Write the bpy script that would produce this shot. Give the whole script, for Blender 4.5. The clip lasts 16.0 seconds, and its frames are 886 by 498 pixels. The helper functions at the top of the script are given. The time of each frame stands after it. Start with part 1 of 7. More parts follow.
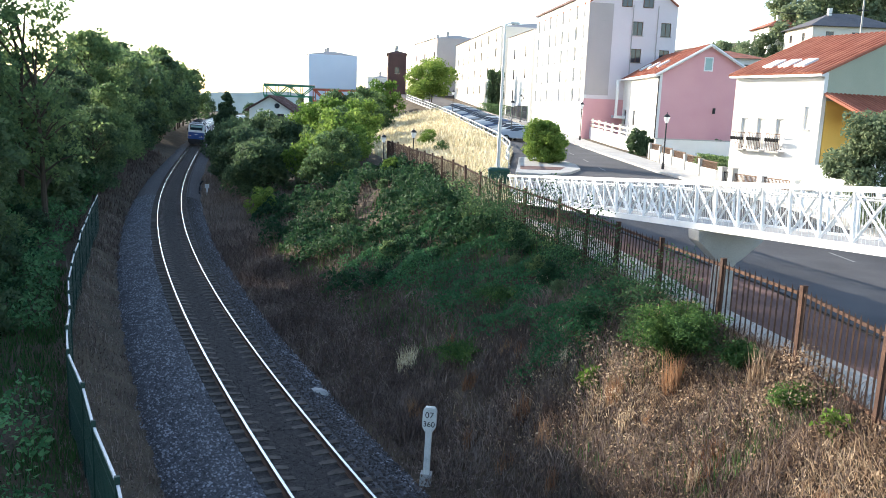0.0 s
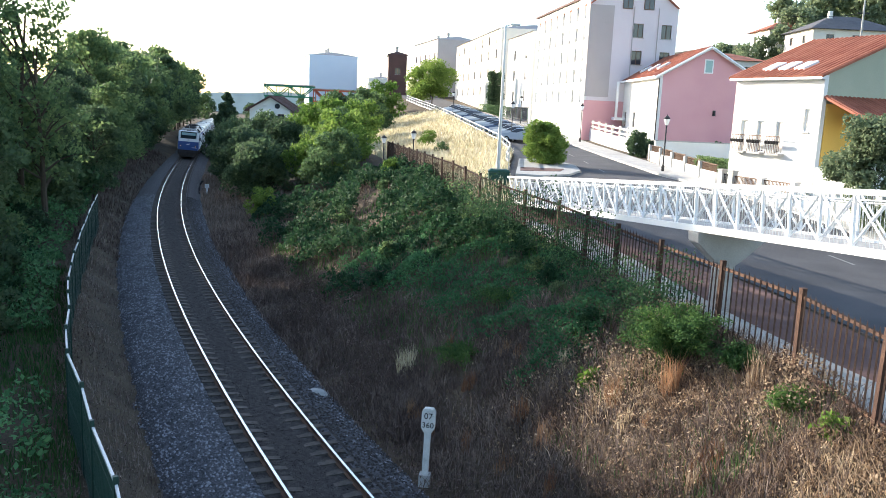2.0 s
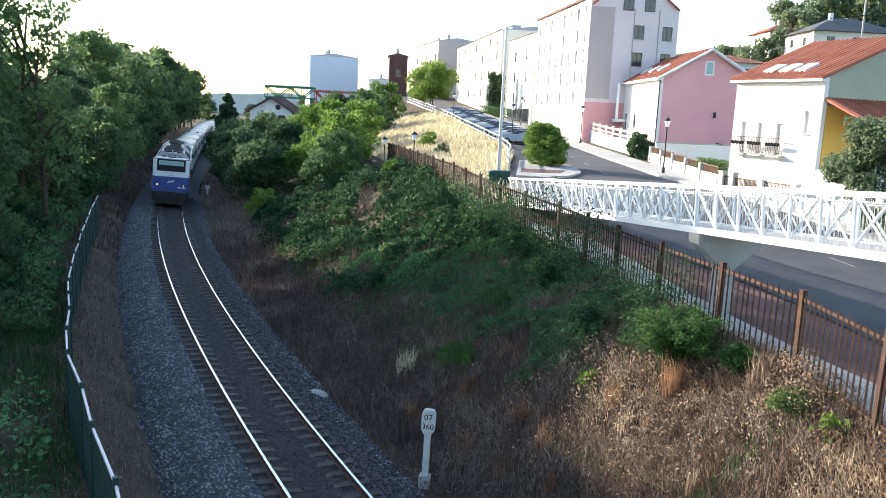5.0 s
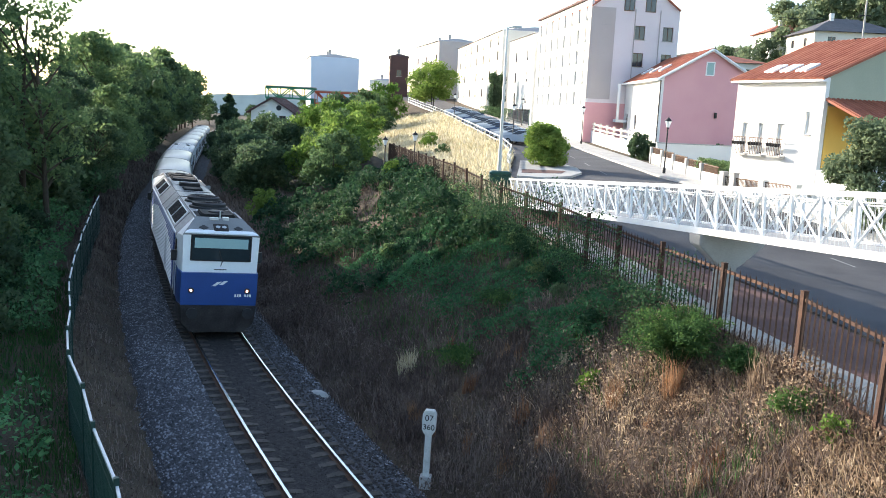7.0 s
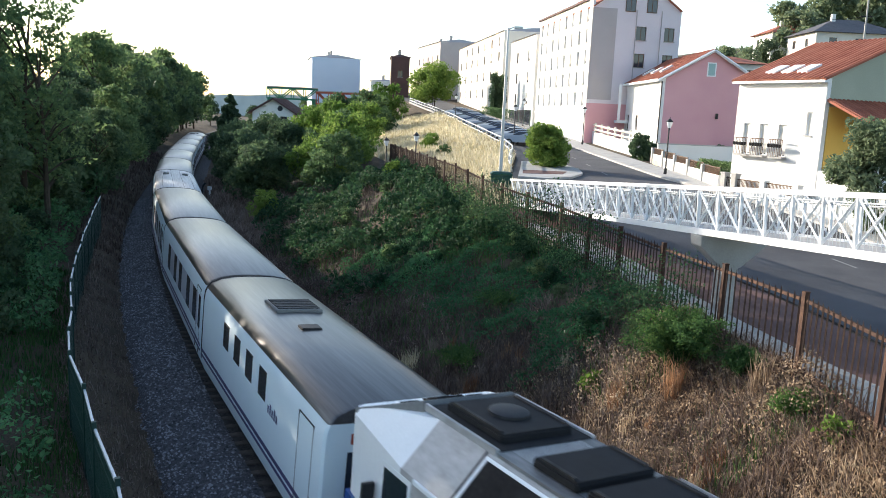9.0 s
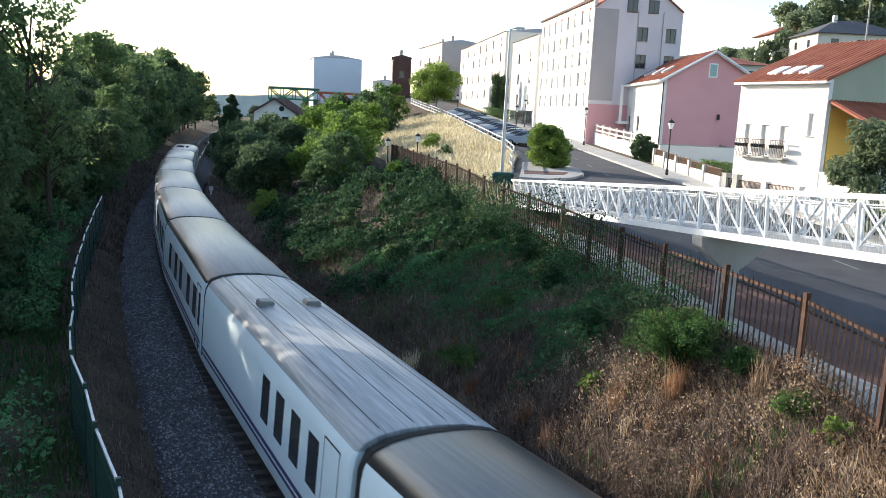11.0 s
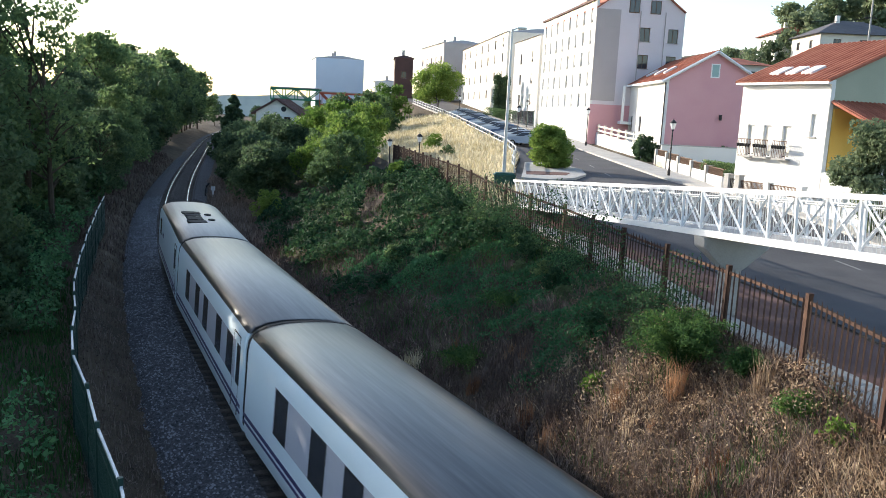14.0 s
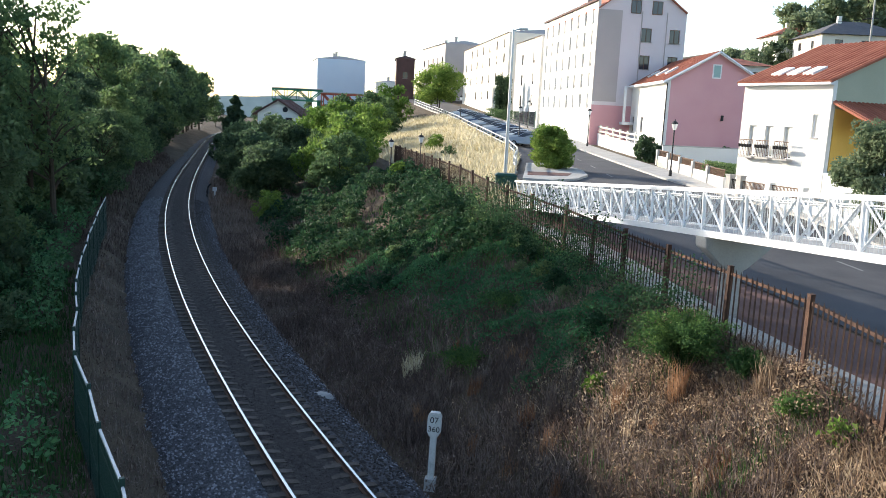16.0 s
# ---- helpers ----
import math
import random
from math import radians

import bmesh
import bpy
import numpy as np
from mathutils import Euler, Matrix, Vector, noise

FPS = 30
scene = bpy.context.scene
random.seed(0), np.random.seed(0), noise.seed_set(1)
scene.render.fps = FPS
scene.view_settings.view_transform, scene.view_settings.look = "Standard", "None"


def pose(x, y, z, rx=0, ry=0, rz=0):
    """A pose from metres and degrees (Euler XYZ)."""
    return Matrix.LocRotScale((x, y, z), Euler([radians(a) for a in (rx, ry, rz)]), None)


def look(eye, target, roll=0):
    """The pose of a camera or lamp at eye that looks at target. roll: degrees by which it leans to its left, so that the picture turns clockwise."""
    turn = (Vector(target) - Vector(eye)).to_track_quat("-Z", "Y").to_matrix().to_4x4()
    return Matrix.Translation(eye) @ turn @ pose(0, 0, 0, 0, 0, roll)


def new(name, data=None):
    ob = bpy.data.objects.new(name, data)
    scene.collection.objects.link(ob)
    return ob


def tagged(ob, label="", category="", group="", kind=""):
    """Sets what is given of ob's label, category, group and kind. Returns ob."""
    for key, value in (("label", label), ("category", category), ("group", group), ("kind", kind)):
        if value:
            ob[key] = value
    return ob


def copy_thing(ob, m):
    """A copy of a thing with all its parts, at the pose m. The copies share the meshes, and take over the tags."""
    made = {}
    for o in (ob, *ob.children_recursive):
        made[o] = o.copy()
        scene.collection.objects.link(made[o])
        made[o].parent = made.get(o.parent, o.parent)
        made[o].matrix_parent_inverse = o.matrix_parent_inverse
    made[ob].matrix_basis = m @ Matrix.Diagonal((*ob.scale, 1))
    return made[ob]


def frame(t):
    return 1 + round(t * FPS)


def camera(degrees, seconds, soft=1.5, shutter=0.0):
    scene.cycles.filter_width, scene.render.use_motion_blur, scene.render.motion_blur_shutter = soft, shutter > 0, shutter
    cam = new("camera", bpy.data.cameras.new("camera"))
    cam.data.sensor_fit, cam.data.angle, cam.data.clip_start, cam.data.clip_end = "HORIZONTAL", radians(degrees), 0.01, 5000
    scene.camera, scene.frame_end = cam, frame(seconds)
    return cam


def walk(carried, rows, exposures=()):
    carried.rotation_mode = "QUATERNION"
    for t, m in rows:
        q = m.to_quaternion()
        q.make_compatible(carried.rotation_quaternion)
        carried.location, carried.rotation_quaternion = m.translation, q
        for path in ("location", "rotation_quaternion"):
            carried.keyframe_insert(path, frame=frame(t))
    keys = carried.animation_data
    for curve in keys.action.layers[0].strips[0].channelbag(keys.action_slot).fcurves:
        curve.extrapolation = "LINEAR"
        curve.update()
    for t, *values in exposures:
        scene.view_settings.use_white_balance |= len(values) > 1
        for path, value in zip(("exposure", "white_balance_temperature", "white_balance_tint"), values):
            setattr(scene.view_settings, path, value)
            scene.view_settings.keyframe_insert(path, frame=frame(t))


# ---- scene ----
# Railway curve in a cutting, seen from a footbridge beside a sloping street.
# World: x right, y away from the bridge, z up; z = 0 at rail level.

# -- camera: it stands still and turns a little --
cam = camera(58.0, 16.0, soft=0.8, shutter=0.12)
walk(cam, [
    (0, pose(0, 0, 8.58, 79.988, -2.234, 0.394)),
    (0.5, pose(0, 0, 8.58, 80.028, -2.297, 0.390)),
    (1, pose(0, 0, 8.58, 80.047, -2.369, 0.395)),
    (1.5, pose(0, 0, 8.58, 80.049, -2.434, 0.405)),
    (2, pose(0, 0, 8.58, 80.060, -2.479, 0.412)),
    (2.5, pose(0, 0, 8.58, 80.080, -2.502, 0.417)),
    (3, pose(0, 0, 8.58, 80.098, -2.517, 0.419)),
    (3.5, pose(0, 0, 8.58, 80.114, -2.536, 0.424)),
    (4, pose(0, 0, 8.58, 80.124, -2.559, 0.431)),
    (6.5, pose(0, 0, 8.58, 80.193, -2.558, 0.492)),
    (7, pose(0, 0, 8.58, 80.190, -2.554, 0.510)),
    (7.5, pose(0, 0, 8.58, 80.188, -2.551, 0.536)),
    (8, pose(0, 0, 8.58, 80.194, -2.542, 0.561)),
    (8.5, pose(0, 0, 8.58, 80.206, -2.557, 0.578)),
    (9, pose(0, 0, 8.58, 80.233, -2.569, 0.594)),
    (11.5, pose(0, 0, 8.58, 80.266, -2.665, 0.716)),
    (12, pose(0, 0, 8.58, 80.271, -2.643, 0.745)),
    (12.5, pose(0, 0, 8.58, 80.274, -2.658, 0.764)),
    (13, pose(0, 0, 8.58, 80.274, -2.680, 0.784)),
    (13.5, pose(0, 0, 8.58, 80.274, -2.683, 0.814)),
    (14, pose(0, 0, 8.58, 80.279, -2.679, 0.837)),
    (14.5, pose(0, 0, 8.58, 80.290, -2.681, 0.865)),
    (15, pose(0, 0, 8.58, 80.301, -2.693, 0.891)),
    (15.5, pose(0, 0, 8.58, 80.312, -2.702, 0.914)),
    (16, pose(0, 0, 8.58, 80.320, -2.674, 0.940)),
], exposures=((0, 1.65, 6300, 10), (7.5, 1.6, 6300, 10), (9, 1.2, 6300, 10), (13, 1.12, 6300, 10), (16, 1.22, 6300, 10)))

# -- daylight: low evening sun beyond the trees --
SUN_AZ, SUN_EL = radians(-55), radians(17)
world = bpy.data.worlds.new("evening_sky")
scene.world = world
world.use_nodes = True
wn = world.node_tree.nodes
sky = wn.new("ShaderNodeTexSky")
sky.sky_type, sky.sun_disc = "NISHITA", False
sky.sun_elevation, sky.sun_rotation = SUN_EL, SUN_AZ
sky.air_density, sky.dust_density, sky.ozone_density = 1.0, 1.0, 1.0
world.node_tree.links.new(sky.outputs[0], wn["Background"].inputs[0])
wn["Background"].inputs[1].default_value = 0.15
sun_data = bpy.data.lights.new("sun", "SUN")
sun_data.energy, sun_data.angle, sun_data.color = 4.2, radians(0.6), (1.0, 0.88, 0.72)
sun = new("sun", sun_data)
to_sun = Vector((math.sin(SUN_AZ) * math.cos(SUN_EL), math.cos(SUN_AZ) * math.cos(SUN_EL), math.sin(SUN_EL)))
sun.matrix_world = look(to_sun * 200, (0, 0, 0))


# -- materials --
def mat(name, cols, rough=0.8, scale=3.0, fine=40.0, bump=0.3, metal=0.0, island=0.0, spec=0.3, depth=0.01):
    """Two scales of noise over a ramp of colours, with bump; island varies each loose piece."""
    m = bpy.data.materials.new(name)
    m.use_nodes = True
    nt = m.node_tree
    N, L = nt.nodes, nt.links
    b = N["Principled BSDF"]
    co = N.new("ShaderNodeTexCoord")
    n1, n2 = N.new("ShaderNodeTexNoise"), N.new("ShaderNodeTexNoise")
    n1.inputs["Scale"].default_value, n1.inputs["Detail"].default_value = scale, 5
    n2.inputs["Scale"].default_value, n2.inputs["Detail"].default_value = fine, 4
    L.new(co.outputs["Object"], n1.inputs["Vector"])
    L.new(co.outputs["Object"], n2.inputs["Vector"])
    mix = N.new("ShaderNodeMath")
    mix.operation = "MULTIPLY_ADD"
    mix.inputs[1].default_value = 0.55
    L.new(n1.outputs[0], mix.inputs[0])
    half = N.new("ShaderNodeMath")
    half.operation = "MULTIPLY"
    half.inputs[1].default_value = 0.45
    L.new(n2.outputs[0], half.inputs[0])
    L.new(half.outputs[0], mix.inputs[2])
    fac = mix.outputs[0]
    if island:
        g, oi = N.new("ShaderNodeNewGeometry"), N.new("ShaderNodeObjectInfo")
        ad = N.new("ShaderNodeMath")
        ad.operation = "ADD"
        L.new(g.outputs["Random Per Island"], ad.inputs[0])
        L.new(oi.outputs["Random"], ad.inputs[1])
        ma = N.new("ShaderNodeMath")
        ma.operation = "MULTIPLY_ADD"
        ma.inputs[1].default_value = island * 0.5
        L.new(ad.outputs[0], ma.inputs[0])
        sub = N.new("ShaderNodeMath")
        sub.operation = "SUBTRACT"
        sub.inputs[1].default_value = island * 0.5
        L.new(fac, sub.inputs[0])
        L.new(sub.outputs[0], ma.inputs[2])
        fac = ma.outputs[0]
    r = N.new("ShaderNodeValToRGB")
    el = r.color_ramp.elements
    while len(el) < len(cols):
        el.new(0.5)
    for i, c in enumerate(cols):
        el[i].position = 0.3 + 0.4 * i / max(1, len(cols) - 1)
        el[i].color = (*c, 1)
    L.new(fac, r.inputs[0])
    L.new(r.outputs[0], b.inputs["Base Color"])
    b.inputs["Roughness"].default_value, b.inputs["Metallic"].default_value = rough, metal
    b.inputs["Specular IOR Level"].default_value = spec
    if bump:
        bp = N.new("ShaderNodeBump")
        bp.inputs["Strength"].default_value, bp.inputs["Distance"].default_value = bump, depth
        L.new(n2.outputs[0], bp.inputs["Height"])
        L.new(bp.outputs[0], b.inputs["Normal"])
    return m


def stretch(m, scale):
    """Draws out a material's noise along an axis: streaks."""
    nt = m.node_tree
    co = [n for n in nt.nodes if n.type == "TEX_COORD"][0]
    mp = nt.nodes.new("ShaderNodeMapping")
    mp.inputs["Scale"].default_value = scale
    nt.links.new(co.outputs["Object"], mp.inputs["Vector"])
    for n in [n for n in nt.nodes if n.type == "TEX_NOISE"]:
        nt.links.new(mp.outputs[0], n.inputs["Vector"])
    return m


def leafy(name, cols, thin=0.35, scale=0.35):
    """Leaves: colour by piece and by place, some light passing through."""
    m = mat(name, cols, 0.72, scale, 2.5, 0, island=0.55, spec=0.14)
    nt = m.node_tree
    N, L = nt.nodes, nt.links
    b, out = N["Principled BSDF"], N["Material Output"]
    tr, mx = N.new("ShaderNodeBsdfTranslucent"), N.new("ShaderNodeMixShader")
    mx.inputs[0].default_value = thin
    L.new(b.inputs["Base Color"].links[0].from_socket, tr.inputs[0])
    L.new(b.outputs[0], mx.inputs[1])
    L.new(tr.outputs[0], mx.inputs[2])
    L.new(mx.outputs[0], out.inputs[0])
    return m


def glassy(name, col, rough=0.08):
    m = mat(name, [col, tuple(c * 1.25 for c in col)], rough, 2, 8, 0, spec=0.6)
    return m


def glow(name, col, power):
    m = bpy.data.materials.new(name)
    m.use_nodes = True
    b = m.node_tree.nodes["Principled BSDF"]
    b.inputs["Base Color"].default_value = (*col, 1)
    b.inputs["Emission Color"].default_value = (*col, 1)
    b.inputs["Emission Strength"].default_value = power
    return m


M_EARTH = mat("earth", [(0.035, 0.028, 0.02), (0.075, 0.055, 0.036), (0.12, 0.09, 0.055)], 0.95, 0.6, 14, 0.8, depth=0.05)
M_BALLAST = mat("ballast_stone", [(0.032, 0.033, 0.037), (0.105, 0.107, 0.118), (0.28, 0.28, 0.30)], 0.9, 1.5, 30, 0.6, island=0.8)
M_OILY = mat("oily_ballast", [(0.020, 0.018, 0.017), (0.042, 0.037, 0.035), (0.08, 0.071, 0.066)], 0.95, 6, 28, 1.0, depth=0.04, island=0.5)
M_BED = mat("ballast_bed", [(0.028, 0.028, 0.031), (0.07, 0.07, 0.076), (0.17, 0.17, 0.18)], 0.95, 9, 30, 1.0, depth=0.04)
M_SLEEPER = mat("sleeper_concrete", [(0.045, 0.038, 0.033), (0.08, 0.069, 0.06), (0.125, 0.11, 0.096)], 0.9, 4, 40, 0.4, island=0.3)
M_RAILHEAD = mat("polished_rail", [(0.62, 0.62, 0.63), (0.75, 0.75, 0.76)], 0.22, 3, 60, 0.02, metal=1.0)
M_RAILSIDE = mat("rusty_rail", [(0.05, 0.03, 0.02), (0.11, 0.06, 0.04)], 0.8, 6, 60, 0.3)
M_ASPHALT = mat("asphalt", [(0.045, 0.045, 0.05), (0.07, 0.07, 0.075), (0.10, 0.10, 0.105)], 0.85, 0.5, 60, 0.4)
M_REDPAVE = mat("red_paving", [(0.10, 0.055, 0.05), (0.14, 0.08, 0.07), (0.18, 0.11, 0.095)], 0.85, 0.8, 30, 0.3)
M_CONCRETE = mat("concrete", [(0.30, 0.29, 0.27), (0.40, 0.39, 0.37), (0.48, 0.47, 0.44)], 0.85, 1.2, 30, 0.3)
M_WHITEWALL = mat("white_render", [(0.70, 0.69, 0.66), (0.78, 0.77, 0.74), (0.82, 0.81, 0.79)], 0.9, 0.5, 25, 0.2)
M_CREAM = mat("cream_render", [(0.66, 0.62, 0.55), (0.74, 0.70, 0.63)], 0.9, 0.5, 25, 0.2)
M_PINK = mat("pink_render", [(0.58, 0.30, 0.33), (0.64, 0.35, 0.37), (0.68, 0.39, 0.41)], 0.9, 0.4, 25, 0.2)
M_PALEPINK = mat("pale_pink_render", [(0.64, 0.58, 0.60), (0.71, 0.65, 0.67), (0.76, 0.70, 0.72)], 0.9, 0.3, 20, 0.2)
M_PANEL = mat("grey_cladding", [(0.40, 0.36, 0.35), (0.47, 0.43, 0.42)], 0.8, 0.4, 20, 0.1)
M_GREENWALL = mat("olive_render", [(0.35, 0.37, 0.28), (0.43, 0.44, 0.34)], 0.9, 0.5, 25, 0.2)
M_YELLOW = mat("ochre_render", [(0.66, 0.40, 0.08), (0.74, 0.47, 0.12)], 0.9, 0.5, 25, 0.2)
M_TILE = mat("clay_tile", [(0.22, 0.070, 0.042), (0.32, 0.108, 0.066), (0.41, 0.158, 0.10)], 0.8, 0.9, 18, 0.5, island=0.4)
M_SLATE = mat("slate", [(0.06, 0.06, 0.07), (0.11, 0.11, 0.12)], 0.7, 1.2, 20, 0.4)
M_BROWNWALL = mat("brown_cladding", [(0.07, 0.04, 0.036), (0.11, 0.06, 0.055)], 0.8, 0.6, 20, 0.2)
M_BLUEWALL = mat("pale_blue_render", [(0.60, 0.68, 0.78), (0.66, 0.73, 0.82)], 0.9, 0.3, 12, 0.1)
M_WINDOW = glassy("window_glass", (0.03, 0.035, 0.045))
M_WFRAME = mat("brown_frame", [(0.10, 0.06, 0.04), (0.15, 0.09, 0.06)], 0.6, 3, 30, 0.1)
M_WHITEPAINT = mat("white_paint", [(0.72, 0.73, 0.74), (0.80, 0.81, 0.82)], 0.5, 1.5, 40, 0.1)
M_POST = mat("weathered_white", [(0.40, 0.40, 0.37), (0.60, 0.60, 0.57), (0.70, 0.70, 0.67)], 0.8, 4, 30, 0.3)
M_RUST = mat("rusty_steel", [(0.028, 0.014, 0.010), (0.055, 0.027, 0.018), (0.12, 0.062, 0.038)], 0.8, 2.5, 40, 0.4, island=0.3)
# darker copy of the rust: shade on the pales is put into the colour
M_PALE = mat("shade_dark_rusted_pale", [(0.02, 0.012, 0.010), (0.042, 0.024, 0.018), (0.08, 0.045, 0.03)], 0.85, 2.5, 40, 0.4, island=0.3)
M_GALV = mat("galvanised_steel", [(0.42, 0.44, 0.46), (0.55, 0.57, 0.58)], 0.45, 2, 30, 0.1, metal=0.6)
M_GREENMESH = mat("green_coated_steel", [(0.012, 0.035, 0.028), (0.022, 0.055, 0.045)], 0.5, 3, 40, 0.1)
M_DARK = mat("dark_metal", [(0.015, 0.015, 0.017), (0.04, 0.04, 0.042)], 0.6, 4, 40, 0.2)
M_BARK = mat("bark", [(0.04, 0.03, 0.022), (0.09, 0.07, 0.05)], 0.95, 3, 25, 0.8, depth=0.03)
M_LEAF = leafy("broad_leaves", [(0.065, 0.115, 0.056), (0.115, 0.185, 0.08), (0.20, 0.275, 0.108)], 0.55)
# paled leaf colour: haze over the hill, sunlight on the garden tree
M_LEAF_PALE = leafy("haze_sun_paled_leaves", [(0.10, 0.14, 0.08), (0.16, 0.21, 0.12), (0.24, 0.29, 0.17)], 0.5)
M_LEAF_DARK = leafy("dark_leaves", [(0.05, 0.086, 0.05), (0.088, 0.14, 0.07), (0.14, 0.195, 0.092)], 0.5)
M_LEAF_BRIGHT = leafy("fresh_leaves", [(0.075, 0.145, 0.028), (0.145, 0.235, 0.048), (0.24, 0.33, 0.08)], 0.5)
M_BRAMBLE = leafy("bramble_leaves", [(0.02, 0.054, 0.026), (0.04, 0.09, 0.04), (0.085, 0.145, 0.06)], 0.35, 0.25)
M_CARPET = leafy("fresh_undergrowth", [(0.045, 0.125, 0.055), (0.085, 0.21, 0.085), (0.15, 0.30, 0.12)], 0.35, 0.3)
M_DOCK = leafy("rust_dock_stalks", [(0.16, 0.075, 0.042), (0.29, 0.155, 0.085), (0.44, 0.27, 0.16)], 0.3, 0.6)
M_FERN = leafy("feathery_leaves", [(0.04, 0.092, 0.03), (0.08, 0.155, 0.045), (0.15, 0.24, 0.065)], 0.4, 0.6)
M_DRY = leafy("dry_grass_blades", [(0.16, 0.105, 0.072), (0.45, 0.33, 0.22), (0.80, 0.67, 0.48)], 0.35, 0.4)
M_BROWNWEED = leafy("brown_weed_stems", [(0.072, 0.052, 0.046), (0.155, 0.115, 0.097), (0.30, 0.236, 0.20)], 0.2, 0.4)
M_STRAW = leafy("straw_blades", [(0.42, 0.36, 0.20), (0.62, 0.55, 0.37), (0.76, 0.70, 0.53)], 0.35, 0.3)
M_GRASS = leafy("grass_blades", [(0.028, 0.075, 0.024), (0.052, 0.12, 0.036), (0.09, 0.165, 0.05)], 0.3, 0.4)
M_LOCOWHITE = mat("loco_white", [(0.72, 0.75, 0.76), (0.83, 0.855, 0.865)], 0.45, 1.2, 30, 0.05, spec=0.5)
M_LOCOBLUE = mat("loco_blue", [(0.010, 0.05, 0.20), (0.016, 0.07, 0.27)], 0.35, 1.2, 20, 0.05, spec=0.5)
M_LOCOGREY = mat("loco_grey", [(0.13, 0.132, 0.13), (0.21, 0.212, 0.205)], 0.5, 1.5, 20, 0.1, spec=0.5)
M_LOCODECK = stretch(mat("loco_roof", [(0.07, 0.068, 0.065), (0.15, 0.148, 0.143), (0.27, 0.267, 0.26)], 0.45, 1.0, 8, 0.08, spec=0.5), (1.2, 0.3, 1.2))
M_LOCOSILVER = stretch(mat("dusty_silver", [(0.20, 0.197, 0.19), (0.34, 0.338, 0.33), (0.48, 0.485, 0.485)], 0.55, 0.8, 9, 0.05, spec=0.5), (1.0, 0.35, 1.0))
M_SKIRT = mat("grimy_skirt", [(0.014, 0.012, 0.012), (0.034, 0.030, 0.029), (0.065, 0.058, 0.054)], 0.85, 2.2, 20, 0.3)
M_CARWHITE = mat("coach_white", [(0.72, 0.82, 0.86), (0.79, 0.88, 0.91)], 0.3, 0.8, 25, 0.03, spec=0.5)
M_CARROOF = stretch(mat("coach_roof", [(0.065, 0.065, 0.066), (0.105, 0.105, 0.105), (0.155, 0.155, 0.153)], 0.33, 1.3, 9, 0.04, metal=0.75), (1.6, 0.07, 1.6))
M_PALEROOF = stretch(mat("pale_coach_roof", [(0.16, 0.165, 0.17), (0.38, 0.39, 0.395), (0.62, 0.635, 0.64)], 0.45, 0.9, 7, 0.04, metal=0.1), (1.8, 0.09, 1.8))
M_BAND = mat("grey_window_band", [(0.42, 0.42, 0.47), (0.48, 0.48, 0.53)], 0.4, 1, 20, 0.03)
M_PURPLE = mat("navy_stripe", [(0.03, 0.025, 0.10), (0.045, 0.04, 0.14)], 0.4, 2, 20, 0.05)
M_RUBBER = mat("black_rubber", [(0.008, 0.008, 0.009), (0.018, 0.018, 0.019)], 0.8, 5, 40, 0.2)
M_SCREEN = glassy("cab_glass", (0.02, 0.03, 0.035), 0.05)
M_BLIND = mat("pale_blind", [(0.28, 0.42, 0.42), (0.33, 0.48, 0.47)], 0.6, 3, 20, 0.05)
M_LAMP = glow("headlamp_glass", (1.0, 0.55, 0.4), 1.2)
M_REDSTEEL = mat("red_steel", [(0.35, 0.07, 0.04), (0.45, 0.11, 0.06)], 0.6, 2, 20, 0.2)
M_GREENSTEEL = mat("green_steel", [(0.03, 0.16, 0.09), (0.05, 0.22, 0.13)], 0.6, 2, 20, 0.2)
# distance haze is mixed into this colour; the woods themselves are darker
M_HILL = mat("hazed_far_woods", [(0.46, 0.50, 0.47), (0.58, 0.61, 0.57), (0.66, 0.68, 0.64)], 1.0, 0.03, 0.2, 0)
M_BIN = mat("green_plastic", [(0.012, 0.05, 0.04), (0.02, 0.075, 0.055)], 0.5, 2, 20, 0.1)
M_LINE = mat("road_paint", [(0.12, 0.12, 0.12), (0.34, 0.34, 0.33)], 0.8, 3, 30, 0.1)
CAR_PAINT = [mat("car_paint", [c, tuple(v * 1.15 for v in c)], 0.25, 1, 10, 0, spec=0.6) for c in
             ((0.30, 0.34, 0.40), (0.62, 0.63, 0.64), (0.05, 0.08, 0.16), (0.16, 0.17, 0.18), (0.40, 0.44, 0.50), (0.03, 0.03, 0.035))]


